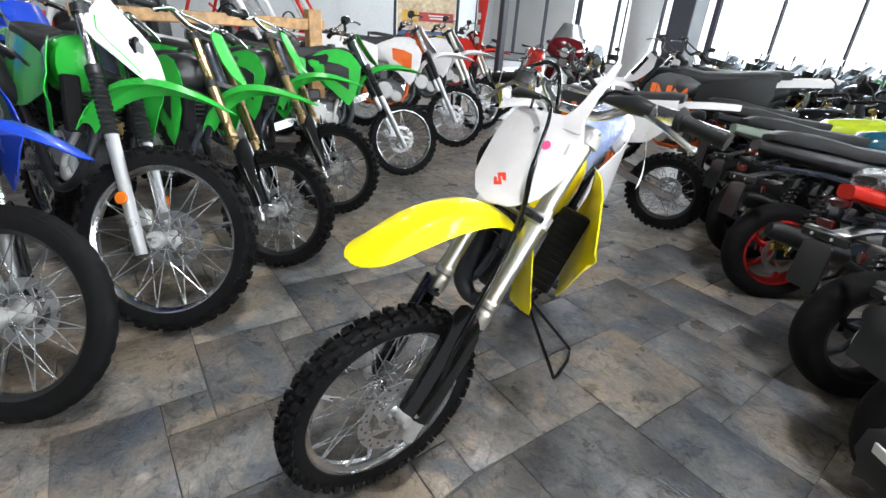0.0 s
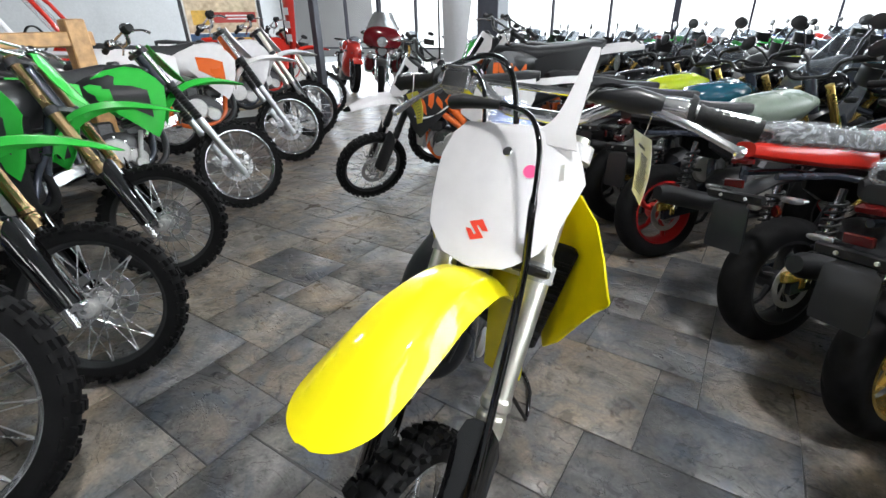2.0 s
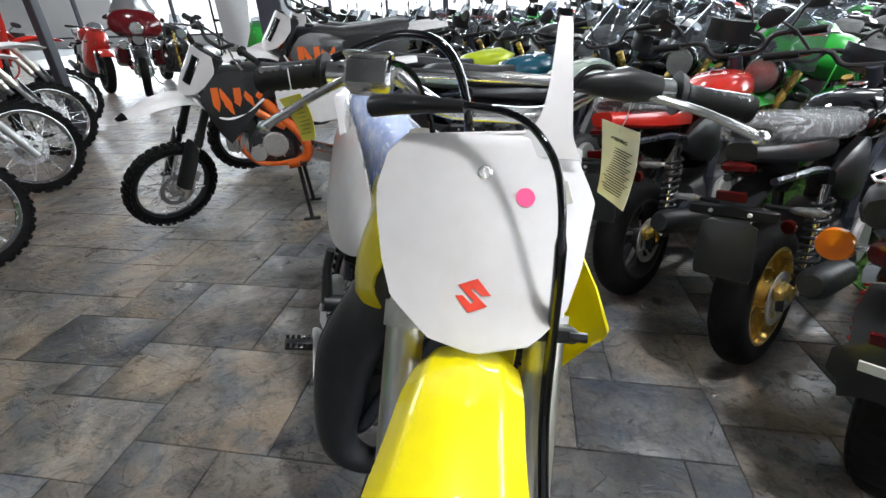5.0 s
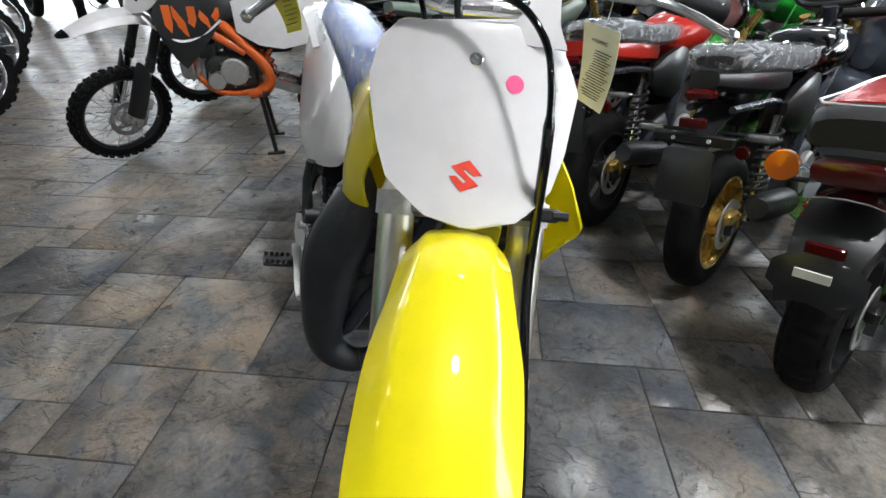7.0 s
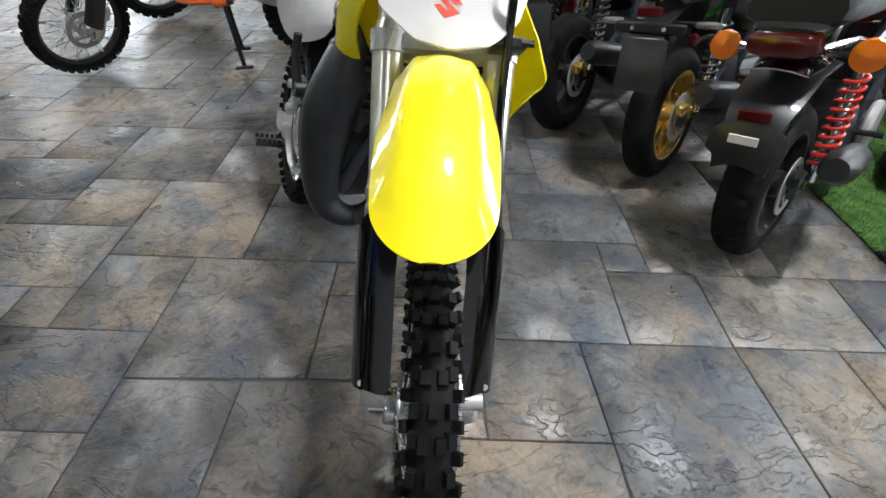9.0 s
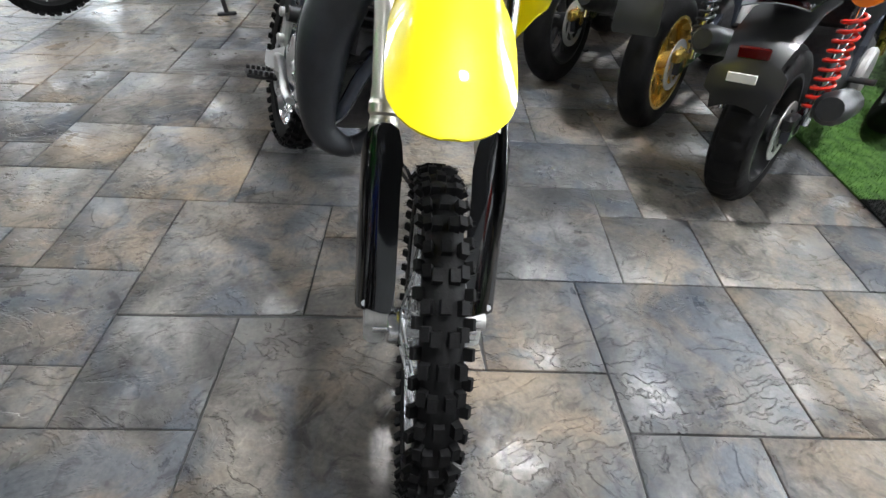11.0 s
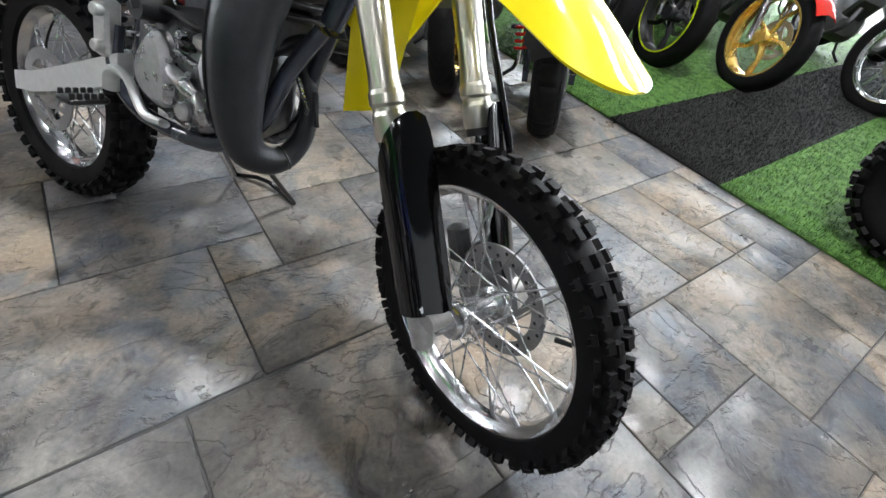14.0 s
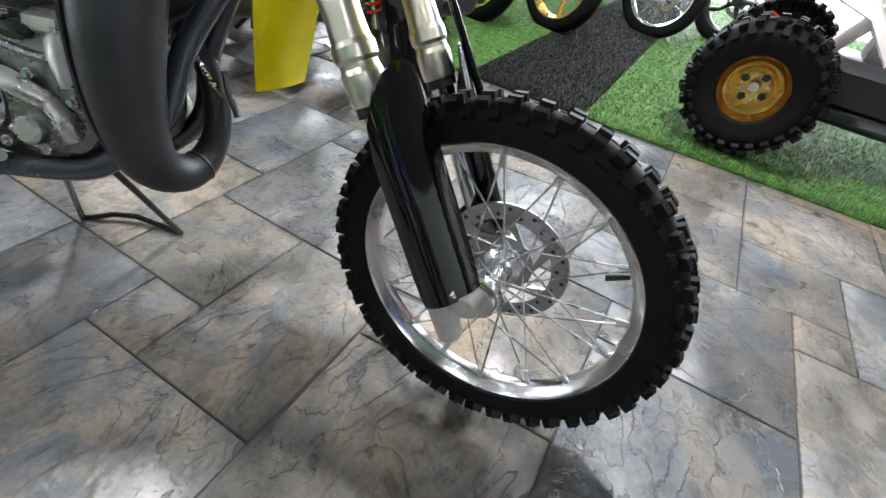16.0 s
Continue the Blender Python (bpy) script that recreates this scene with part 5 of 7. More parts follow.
        if g("shocks"):
            a, b_ = Vector((0.0, s * 0.115, R + 0.03)), Vector((0.1, s * 0.115, 0.6))
            sh = part("shock_absorber", tube([tuple(a), tuple(b_)], 0.013, 10), CHROME, bike)
            coil = [tuple(a.lerp(b_, 0.15 + 0.72 * i / 110) + Vector((0.026 * math.cos(i * 0.57), 0.026 * math.sin(i * 0.57), 0))) for i in range(111)]
            part("spring", tube(coil, 0.0055, 6), g("spring", RED), sh, "black coil spring" if g("spring") else "red coil spring")
        part("side_cover", ellipse_loft([(0.2, 0.01, 0.56, 0.62), (0.3, 0.03, 0.5, 0.66), (0.45, 0.03, 0.46, 0.68), (0.54, 0.012, 0.5, 0.66)], 10, 3), g("cover", BLACK), bike, m=Matrix.Translation((0, s * 0.1, 0)))
    if not g("shocks"):
        a, b_ = Vector((0.16, 0.03, R + 0.06)), Vector((0.3, 0.03, 0.6))
        sh = part("shock_absorber", tube([tuple(a), tuple(b_)], 0.014, 8), ALLOY, bike)
        part("spring", tube([tuple(a.lerp(b_, 0.1 + 0.8 * i / 70) + Vector((0.03 * math.cos(i * 0.63), 0.03 * math.sin(i * 0.63), 0))) for i in range(71)], 0.007, 6), SATIN_BLACK, sh)
    part("frame", join(*[tube(smooth_line([(wb - 0.28, 0, 0.78), (wb - 0.45, s * 0.1, 0.7), (0.46, s * 0.11, 0.52), (0.42, s * 0.1, 0.3)]), 0.02, 8) for s in (1, -1)], tube([(wb - 0.29, 0, 0.86), (wb - 0.23, 0, 0.68)], 0.03, 10), *[tube([(0.46, s * 0.09, 0.56), (0.1, s * 0.08, 0.64), (-0.14, s * 0.06, 0.66)], 0.012, 6) for s in (1, -1)]), frm, bike, "steel frame")
    eng = part("engine", join(ellipse_loft([(0.36, 0.08, 0.22, 0.38), (0.42, 0.12, 0.18, 0.42), (0.6, 0.13, 0.17, 0.42), (0.7, 0.1, 0.2, 0.38), (0.74, 0.06, 0.24, 0.34)], 14, 4), moved(cbox((0, 0, 0), (0.18, 0.15, 0.24), 0.02), pose(0.7, 0, 0.45, 0, 40, 0))), ENGINE_DARK, bike, "engine")
    part("engine_cover", disc(0.085, -0.015, 0.015, 24, 0.008, (0.5, -0.135, 0.3)), CAST, eng)
    part("engine_cover", disc(0.07, -0.015, 0.015, 24, 0.008, (0.55, 0.135, 0.3)), CAST, eng)
    can = g("can", SATIN_BLACK)
    part("exhaust", join(tube(smooth_line([(0.8, -0.02, 0.42), (0.84, -0.05, 0.3), (0.7, -0.1, 0.19), (0.4, -0.12, 0.2), (0.2, -0.15, 0.28)]), 0.018, 8), tube([(0.24, -0.15, 0.27), (0.2, -0.16, 0.29), (-0.12, -0.18, 0.38), (-0.16, -0.18, 0.39)], [0.02, 0.048, 0.045, 0.03], 14)), can, bike, "black exhaust with upswept silencer")
    z = g("seat_z", 0.76)
    low = 0.055 if g("name") == "small_bike" else 0.0
    part("tank", ellipse_loft([(0.42, 0.06, z - 0.1, z - 0.02), (0.48, 0.11, z - 0.14, z + 0.03), (0.6, 0.145, z - 0.14, z + 0.1 - low), (0.74, 0.15, z - 0.12, z + 0.11 - low), (0.86, 0.11, z - 0.06, z + 0.07 - low), (0.9, 0.06, z - 0.03, z + 0.03 - low)], 18, 2.5), paint, bike, "painted fuel tank")
    part("filler_cap", disc(0.03, -0.006, 0.006, 18, 0.003), ALLOY, bike, m=pose(0.72, 0, z + 0.112 - low, 90, 0, 0))
    seat_st = [(0.5, 0.08, z - 0.06, z + 0.0), (0.38, 0.11, z - 0.06, z + 0.01), (0.2, 0.12, z - 0.05, z + 0.025), (0.02, 0.11, z - 0.02, z + 0.06), (-0.12, 0.085, z + 0.0, z + 0.07), (-0.17, 0.05, z + 0.02, z + 0.05)]
    if g("flat_seat"):
        seat_st = [(0.5, 0.08, z - 0.06, z + 0.0), (0.44, 0.11, z - 0.07, z + 0.03), (0.25, 0.125, z - 0.07, z + 0.045), (0.02, 0.125, z - 0.06, z + 0.05), (-0.14, 0.12, z - 0.05, z + 0.052), (-0.185, 0.112, z - 0.045, z + 0.045), (-0.2, 0.1, z - 0.035, z + 0.03)]
    seat = part("seat", ellipse_loft(seat_st, 14, 3.4), g("seat", SEAT_BLACK), bike, "stepped black seat")
    if g("film"):
        part("packing_film", ellipse_loft([(x, w + 0.01 + 0.005 * (i % 2), z0 - 0.01, z1 + 0.01) for i, (x, w, z0, z1) in enumerate(smooth_line(seat_st, 3))], 16, 3), FILM, seat, "clear crinkled packing film")
    if not g("flat_seat"):
        part("tail", ellipse_loft([(0.3, 0.08, z - 0.13, z - 0.04), (0.1, 0.105, z - 0.1, z - 0.01), (-0.1, 0.085, z - 0.06, z + 0.01), (-0.22, 0.04, z - 0.03, z + 0.02)], 14, 3), g("tail", paint), bike, "tail cowl")
    # tail lamp, plate holder
    if g("flat_seat"):
        part("tail_lamp", ellipse_loft([(-0.235, 0.06, z - 0.095, z - 0.055), (-0.228, 0.075, z - 0.105, z - 0.045), (-0.19, 0.078, z - 0.105, z - 0.045), (-0.17, 0.07, z - 0.1, z - 0.05)], 16, 3.2), LAMP_RED, bike, "wide dark red tail lamp")
        part("lamp_hood", ellipse_loft([(-0.23, 0.06, z - 0.048, z - 0.038), (-0.2, 0.08, z - 0.05, z - 0.03), (-0.12, 0.075, z - 0.06, z - 0.02)], 14, 3), BLACK, bike)
        part("lamp_bracket", sheet([[(x, q * w, zz - 0.012 * q * q) for q in (-1, -0.5, 0, 0.5, 1)] for x, w, zz in ((-0.12, 0.09, z - 0.11), (-0.19, 0.085, z - 0.118), (-0.225, 0.075, z - 0.13))], 0.004), CHROME, bike, "bright chromed lamp bracket")
        rows = [[(x, q * w, zz - 0.02 * q * q) for q in (-1, -0.5, 0, 0.5, 1)] for x, w, zz in ((0.05, 0.08, z - 0.15), (-0.1, 0.082, z - 0.15), (-0.2, 0.08, z - 0.19), (-0.245, 0.07, z - 0.225), (-0.262, 0.066, z - 0.245), (-0.27, 0.09, z - 0.262), (-0.28, 0.092, z - 0.31), (-0.284, 0.07, z - 0.325), (-0.287, 0.064, z - 0.36))]
    else:
        part("tail_lamp", cbox((-0.225, 0, z - 0.045), (0.03, 0.085, 0.032), 0.01), LAMP_RED, bike, "dark red tail lamp")
        rows = [[(x, q * w, zz) for q in (-1, -0.5, 0, 0.5, 1)] for x, w, zz in ((0.02, 0.055, z - 0.12), (-0.12, 0.05, z - 0.13), (-0.215, 0.045, z - 0.16), (-0.245, 0.05, z - 0.19), (-0.252, 0.072, z - 0.2), (-0.272, 0.078, z - 0.335), (-0.276, 0.072, z - 0.352))]
        bar = part("cross_bracket", cbox((-0.24, 0, z - 0.165), (0.018, 0.23, 0.034), 0.006), BLACK, bike, "black bracket bar over the plate holder")
        for y in (-0.05, 0.05):
            part("bolt", disc(0.006, -0.004, 0.004, 10, 0.001), PAPER, bar, m=pose(-0.2505, y, z - 0.165, 0, 0, 90))
        part("side_reflector", disc(0.02, -0.006, 0.006, 14, 0.003), LAMP_RED, bike, m=pose(-0.2, -0.125, z - 0.2, 0, 0, 75))
    hold = part("plate_holder", sheet(rows, 0.008), BLACK, bike, "black plate holder and mudguard")
    part("brake_caliper", join(cbox((-0.035, -(tw / 2 + 0.022), R + 0.045), (0.075, 0.03, 0.045), 0.008), cbox((0.01, -(tw / 2 + 0.03), R + 0.02), (0.03, 0.018, 0.05), 0.004)), g("caliper", GOLD), bike, "gold brake caliper")
    if g("flat_seat"):
        for q in range(5):
            part("logo_bar", cbox((-0.194, 0.056 - 0.028 * q, z - 0.004), (0.005, 0.019, 0.02), 0.002), WHITE, seat)
        if g("seat_top"):
            part("seat_top", ellipse_loft([(x, w * 0.86, z1 - 0.02, z1 + 0.0025) for x, w, z0, z1 in smooth_line([q_ for q_ in seat_st if q_[0] > -0.15], 2)], 16, 3), g("seat_top"), seat, "red seat top")
            part("piping", tube(smooth_line([(x, s_ * w * 0.88, z1 - 0.005) for s_, st_ in ((1, seat_st[:-2]), (-1, seat_st[-3::-1])) for x, w, z0, z1 in st_], 3), 0.003, 6), WHITE, seat, "white seat piping")
    part("reflector", cbox((-0.268 if g("flat_seat") else -0.252, 0, z - 0.235 if g("flat_seat") else z - 0.118), (0.012, 0.075, 0.028), 0.003), LAMP_RED, hold, "red reflector")
    part("barcode_label", cbox((-0.276, 0.005, z - 0.3), (0.006, 0.07, 0.022), 0.0006), PAPER, hold, "white barcode label", m=Matrix.Translation((-0.012, 0, 0.008))) if g("barcode") else None
    rows = [[(wb + R * 1.08 * math.sin(a), q * tw * 0.55, R + R * 1.08 * math.cos(a) - 0.02 * q * q) for q in (-1, -0.6, 0, 0.6, 1)] for a in np.linspace(-0.9, 0.8, 9)]
    part("front_fender", T(sheet(rows, 0.004)), g("fender", paint if fair else BLACK), bike, "front mudguard")
    if fair:
        f = ellipse_loft([(0.58, 0.17, 0.3, 0.66), (0.72, 0.19, 0.26, 0.8), (0.9, 0.17, 0.34, 0.9), (1.02, 0.14, 0.5, 0.93), (1.12, 0.09, 0.6, 0.84), (1.18, 0.04, 0.66, 0.76)], 18, 2.8)
        part("fairing", [f[0], f[1]], paint, bike, "full race fairing", m=Matrix.Translation((wb - 1.2, 0, 0)))
        part("screen", ellipse_loft([(0.84, 0.1, 0.9, 1.0), (0.95, 0.11, 0.86, 1.02), (1.07, 0.07, 0.8, 0.93)], 14, 2), SCREEN, bike, "tinted windscreen", m=Matrix.Translation((wb - 1.2, 0, 0)))
        for s in (1, -1):
            part("headlamp", cbox((1.13, s * 0.05, 0.72), (0.04, 0.06, 0.04), 0.01), LAMP_CLEAR, bike, m=Matrix.Translation((wb - 1.2, 0, 0)))
    else:
        part("headlamp", T(moved(lathe([(0.001, -0.07), (0.05, -0.06), (0.085, -0.01), (0.088, 0.03), (0.08, 0.045), (0.001, 0.055)], 22, False), pose(wb - 0.15, 0, 0.8, 0, 0, -90))), g("lamp", GLOSS_BLACK), bike, "headlamp")
        part("lamp_glass", T(moved(disc(0.075, 0.0, 0.01, 22, 0.003), pose(wb - 0.103, 0, 0.8, 0, 0, -90))), LAMP_CLEAR, bike)
    if g("tourer"):
        part("windscreen", T(sheet([[(wb - 0.14 - 0.16 * i / 4 - 0.1 * q * q, 0.15 * q * (1 - i * 0.12), 0.84 + i * 0.06) for q in (-1, -0.6, -0.2, 0.2, 0.6, 1)] for i in range(5)], 0.005)), SCREEN, bike, "tinted windscreen")
        part("beak", sheet([[(wb + x, q * w, zz - 0.03 * q * q) for q in (-1, -0.5, 0, 0.5, 1)] for x, w, zz in ((-0.2, 0.09, 0.72), (-0.05, 0.08, 0.72), (0.1, 0.055, 0.69), (0.2, 0.02, 0.66))], 0.005), paint, bike, "pointed front beak")
        for s in (1, -1):
            part("hand_guard", T(sheet([[(wb - 0.3 + 0.09 * math.sin(a), s * (0.2 + 0.19 * a / 2.2), 0.93 + dz) for a in (0, 0.55, 1.1, 1.65, 2.2)] for dz in (-0.05, 0.0, 0.05)], 0.005)), BLACK, bike)
            part("crash_bar", tube(smooth_line([(wb - 0.4, s * 0.1, 0.7), (wb - 0.36, s * 0.24, 0.6), (wb - 0.42, s * 0.25, 0.42), (wb - 0.5, s * 0.12, 0.28)], 3), 0.013, 6), g("bars", SILVER), bike)
            part("radiator_wing", sheet([[(wb - 0.5 + 0.2 * q, s * (0.14 + 0.06 * q), z0 + (z1 - z0) * u) for u in (0, 0.5, 1)] for q, z0, z1 in ((0, 0.62, 0.86), (0.5, 0.56, 0.85), (1, 0.6, 0.78), (1.3, 0.66, 0.72))], 0.005), paint, bike)
    if g("side_stand", True):
        part("side_stand", tube([(0.48, 0.1, 0.24), (0.46, 0.17, 0.1), (0.45, 0.24, 0.055)], 0.01, 8), SATIN_BLACK, bike)
    return bike


def parked(x, y, heading, lean=9, z=0.0):
    return Matrix.Translation((x, y, z)) @ Matrix.Rotation(radians(heading), 4, "Z") @ Matrix.Rotation(radians(-lean), 4, "X")


# the row of small street bikes, tails to the aisle
SMALL = "small street bikes parked in a row"
street_bike(parked(0.51, 1.27, 50), dict(label="small red and black street bike, seat still in film", group=SMALL, paint=RED, rim=BLACK, film=True, tail=RED, shocks=True, spring=BLACK, name="small_bike"))
street_bike(parked(0.82, 0.89, 47), dict(label="small black street bike with gold rims, seat in film", group=SMALL, paint=GLOSS_BLACK, tail=BLACK, rim=GOLD, rim_word="gold", film=True, shocks=True, spring=BLACK, name="small_bike"))
street_bike(parked(0.99, 0.435, 43, 10), dict(label="black mini street bike with red springs and round amber indicators", group=SMALL, paint=RED, rim=BLACK, shocks=True, round_signals=True, flat_seat=True, barcode=True, seat_top=RED, caliper=BLACK, tread=2, tw=0.13, seat_z=0.76, wb=1.14, name="mini_bike"))
street_bike(parked(-0.02, 1.80, 50), dict(label="small street bike with grey-green tank and red rims", group=SMALL, paint=GREY_GREEN, tail=BLACK, rim=RED_RIM, rim_word="red", shocks=True, spring=BLACK, name="small_bike"))
street_bike(parked(-0.32, 2.2, 50), dict(label="small street bike with dark teal tank", group=SMALL, paint=TEAL, tail=GREY_GREEN, rim=BLACK, name="small_bike"))
street_bike(parked(-0.62, 2.58, 50), dict(label="small street bike with lime tank", group=SMALL, paint=LIME, tail=BLACK, rim=BLACK, name="small_bike"))
street_bike(parked(-0.95, 2.95, 50), dict(label="small black street bike", group=SMALL, paint=GLOSS_BLACK, tail=BLACK, rim=BLACK, name="small_bike"))

# larger bikes crowding the showroom behind: one naked, one faired master, copied in other paints
BIG = "rows of larger street bikes"
naked = street_bike(parked(1.6, 4.35, 224), dict(label="large black naked street bike", group=BIG, R=0.315, rim_r=0.22, wb=1.42, tw=0.16, tread=0, seat_z=0.84, paint=SILVER, tail=BLACK, rim=SATIN_BLACK, fork=GOLD, tourer=True))
faired = street_bike(parked(2.2, 3.75, 228), dict(label="large sport bike with full fairing", group=BIG, R=0.315, rim_r=0.22, wb=1.4, tw=0.16, tread=0, seat_z=0.84, paint=DARK_RED, tail=DARK_RED, rim=SATIN_BLACK, fairing=True, mirrors=False, fork=CHROME))
rb = random.Random(11)
paints = [(GLOSS_BLACK, "black"), (BLACK, "satin black"), (SILVER, "silver"), (GREEN, "green"), (BLUE, "blue"), (RED, "red"), (SILVER, "silver"), (SLATE_PAINT, "slate grey"), (GREEN, "green"), (GLOSS_BLACK, "black"), (SLATE_PAINT, "slate grey")]
ux, uy = -0.66, 0.75           # along a row
vx, vy = 0.75, 0.66            # from row to row
for row in range(1, 6):
    for i in range(-3, 14):
        bx = 1.35 + ux * 0.62 * i + vx * 1.95 * row + rb.uniform(-0.08, 0.08)
        by = 0.75 + uy * 0.62 * i + vy * 1.95 * row + rb.uniform(-0.08, 0.08)
        if bx < -3.4 + 0.1 * by or by > 14 or bx > 9 or by < 1.0 or math.hypot(bx + 3.1, by - 5.6) < 1.0 or math.hypot(bx - 2.2, by - 3.75) < 0.55 or math.hypot(bx - 1.6, by - 4.35) < 0.5:
            continue
        h = 222 + rb.uniform(-9, 9)
        src, old = (naked, SILVER) if rb.random() < 0.55 else (faired, DARK_RED)
        pm, word = rb.choice(paints)
        if row == 1 and i < 0:
            continue
        c = copy_thing(src, parked(bx, by, h) @ Matrix.Scale(0.98, 4))
        recolour(c, {old: pm})
        tagged(c, ("%s naked street bike in the showroom row" if src is naked else "%s faired sport bike in the showroom row") % word)
recolour(faired, {DARK_RED: GREEN})
tagged(faired, "bright green faired sport bike in the showroom row")
tagged(naked, "silver naked street bike in the showroom row")

# ---- off-road bikes along the other side of the aisle ----
TRAIL = "off-road bikes parked nose to the aisle"


def nose(x, y, heading, lean=8):
    return Matrix.Translation((x, y, 0.004)) @ Matrix.Rotation(radians(heading), 4, "Z") @ Matrix.Rotation(radians(-lean), 4, "X")


green_cross = dict(graphic=BLACK, tank=BLACK, group=TRAIL, detail=2, k=1.1, steer=6, fender=GREEN, shroud=GREEN, panel=GREEN, plate=GREEN, rims=SATIN_BLACK, rim_word="black", fork_mat=GOLD_FORK, low_mat=BLACK, guard_mat=GLOSS_BLACK, seat=SEAT_BLACK, frame=FRAME_BLACK,
          plate_line=[(-0.02, 0.53), (-0.05, 0.56), (-0.06, 0.62), (-0.055, 0.72), (-0.04, 0.765), (0.0, 0.775), (0.04, 0.765), (0.055, 0.72), (0.06, 0.62), (0.05, 0.56), (0.02, 0.53)])
off_road_bike(nose(-1.46, -0.275, 34), dict(green_cross, **{}) | dict(steer=14, label="green motocross bike with bronze forks and black rims"))
off_road_bike(nose(-2.02, 0.26, 42), dict(green_cross, label="second green motocross bike with bronze forks"))
off_road_bike(nose(-1.155, -0.81, 18), dict(group=TRAIL, detail=2, k=1.11, wk=1.22, steer=36, label="green and white trail bike with headlamp cowl and ribbed fork gaiters", fender=GREEN, shroud=GREEN, panel=GREEN, plate=WHITE, front="lamp", fork="gaiter", low_mat=SILVER, seat=SEAT_BLACK, pipe="four", name="trail_bike"))
off_road_bike(nose(-2.6, 1.12, 74), dict(group=TRAIL, detail=2, k=1.1, wk=1.03, steer=6, label="green trail bike with silver rims and fork gaiters", graphic=BLACK, tank=BLACK, fender=GREEN, shroud=GREEN, panel=GREEN, plate=GREEN, plate_line=green_cross["plate_line"], fork="gaiter", low_mat=SILVER, seat=SEAT_BLACK, pipe="four", name="trail_bike"))
off_road_bike(nose(-3.32, 2.15, 64), dict(group=TRAIL, detail=1, k=1.2, steer=6, label="white and orange off-road bike with silver rims", fender=WHITE, shroud=WHITE, graphic=ORANGE, tank=WHITE, panel=WHITE, plate=WHITE, frame=ORANGE, fork="gaiter", low_mat=SILVER, pipe="four"))
off_road_bike(nose(-4.0, 3.0, 64), dict(group=TRAIL, detail=1, k=1.2, steer=6, label="white off-road bike with silver rims", fender=WHITE, shroud=WHITE, panel=WHITE, plate=WHITE, low_mat=SILVER, pipe="four"))
off_road_bike(nose(-4.82, 3.96, 60), dict(group=TRAIL, detail=1, k=1.2, steer=6, label="red off-road bike with silver rims", fender=RED, shroud=RED, panel=RED, plate=RED, frame=RED, seat=RED, low_mat=SILVER, pipe="four"))
off_road_bike(nose(-0.86, -1.24, 18), dict(group=TRAIL, detail=1, k=1.05, wk=1.16, steer=36, label="blue dual-sport bike with black wheels", fender=BLUE, shroud=BLUE, panel=BLUE, plate=BLACK, front="lamp", road=True, rims=SATIN_BLACK, rim_word="black", low_mat=SILVER, pipe="four", name="trail_bike"))
# pit bike and its neighbours across the aisle
pit = dict(lettered=ORANGE, perimeter=True, plate_face=GLOSS_BLACK, fender_tip=GLOSS_BLACK, detail=2, k=1.03, fender=WHITE, shroud=BLACK, tank=BLACK, panel=WHITE, plate=WHITE, rear=WHITE, frame=ORANGE, rims=SATIN_BLACK, rim_word="black", fork_mat=SATIN_BLACK, guard_mat=BLACK, pipe="four", seat=SEAT_BLACK, bar_mat=SATIN_BLACK)
off_road_bike(nose(-1.945, 1.725, 201, 2), dict(pit, k=0.98, steer=44, label="white and orange pit bike on a black centre prop"))
off_road_bike(nose(-2.05, 2.75, 214, 6), dict(pit, detail=1, k=1.12, steer=20, panel=BLACK, label="white and orange enduro bike with black seat"))
off_road_bike(nose(-2.2, 3.35, 214, 6), dict(pit, detail=1, k=1.12, steer=20, panel=BLACK, label="white enduro bike with black seat"))

# ---- artificial turf with a dark band ----
def turf_shape(x0, x1, y0, y1, n, seed, h=0.016):
    r = random.Random(seed)
    v, f = [(x0, y0, 0.003), (x1, y0, 0.003), (x1, y1, 0.003), (x0, y1, 0.003), (x0, y0, 0.009), (x1, y0, 0.009), (x1, y1, 0.009), (x0, y1, 0.009)], [(0, 3, 2, 1), (4, 5, 6, 7), (0, 1, 5, 4), (1, 2, 6, 5), (2, 3, 7, 6), (3, 0, 4, 7)]
    for _ in range(n):
        x, y, a = x0 + (x1 - x0) * r.random() ** 1.6, r.uniform(y0, y1), r.uniform(0, 6.28)
        w, l, b = 0.0016, h * r.uniform(0.6, 1.1), r.uniform(0.2, 0.9)
        c, s = math.cos(a), math.sin(a)
        k = len(v)
        v += [(x - w * s, y + w * c, 0.008), (x + w * s, y - w * c, 0.008), (x + c * l * b, y + s * l * b, 0.008 + l)]
        f.append((k, k + 1, k + 2))
    return v, f


def turf(name, x0, x1, y0, y1, mat, n, seed, label):
    ob = new(name, bpy.data.meshes.new(name))
    v, f = turf_shape(x0, x1, y0, y1, n, seed)
    ob.data.from_pydata(v, [], f)
    ob.data.materials.append(mat)
    return tagged(ob, label, "artificial grass", kind="stuff")


turf("turf", 1.43, 6.0, 0.42, 3.6, TURF, 60000, 1, "bright green artificial grass mat")
turf("turf_band", 1.43, 6.0, -0.158, 0.418, TURF_DARK, 24000, 2, "black band of artificial grass")
turf("turf", 1.43, 6.0, -3.5, -0.16, TURF, 90000, 3, "bright green artificial grass mat")

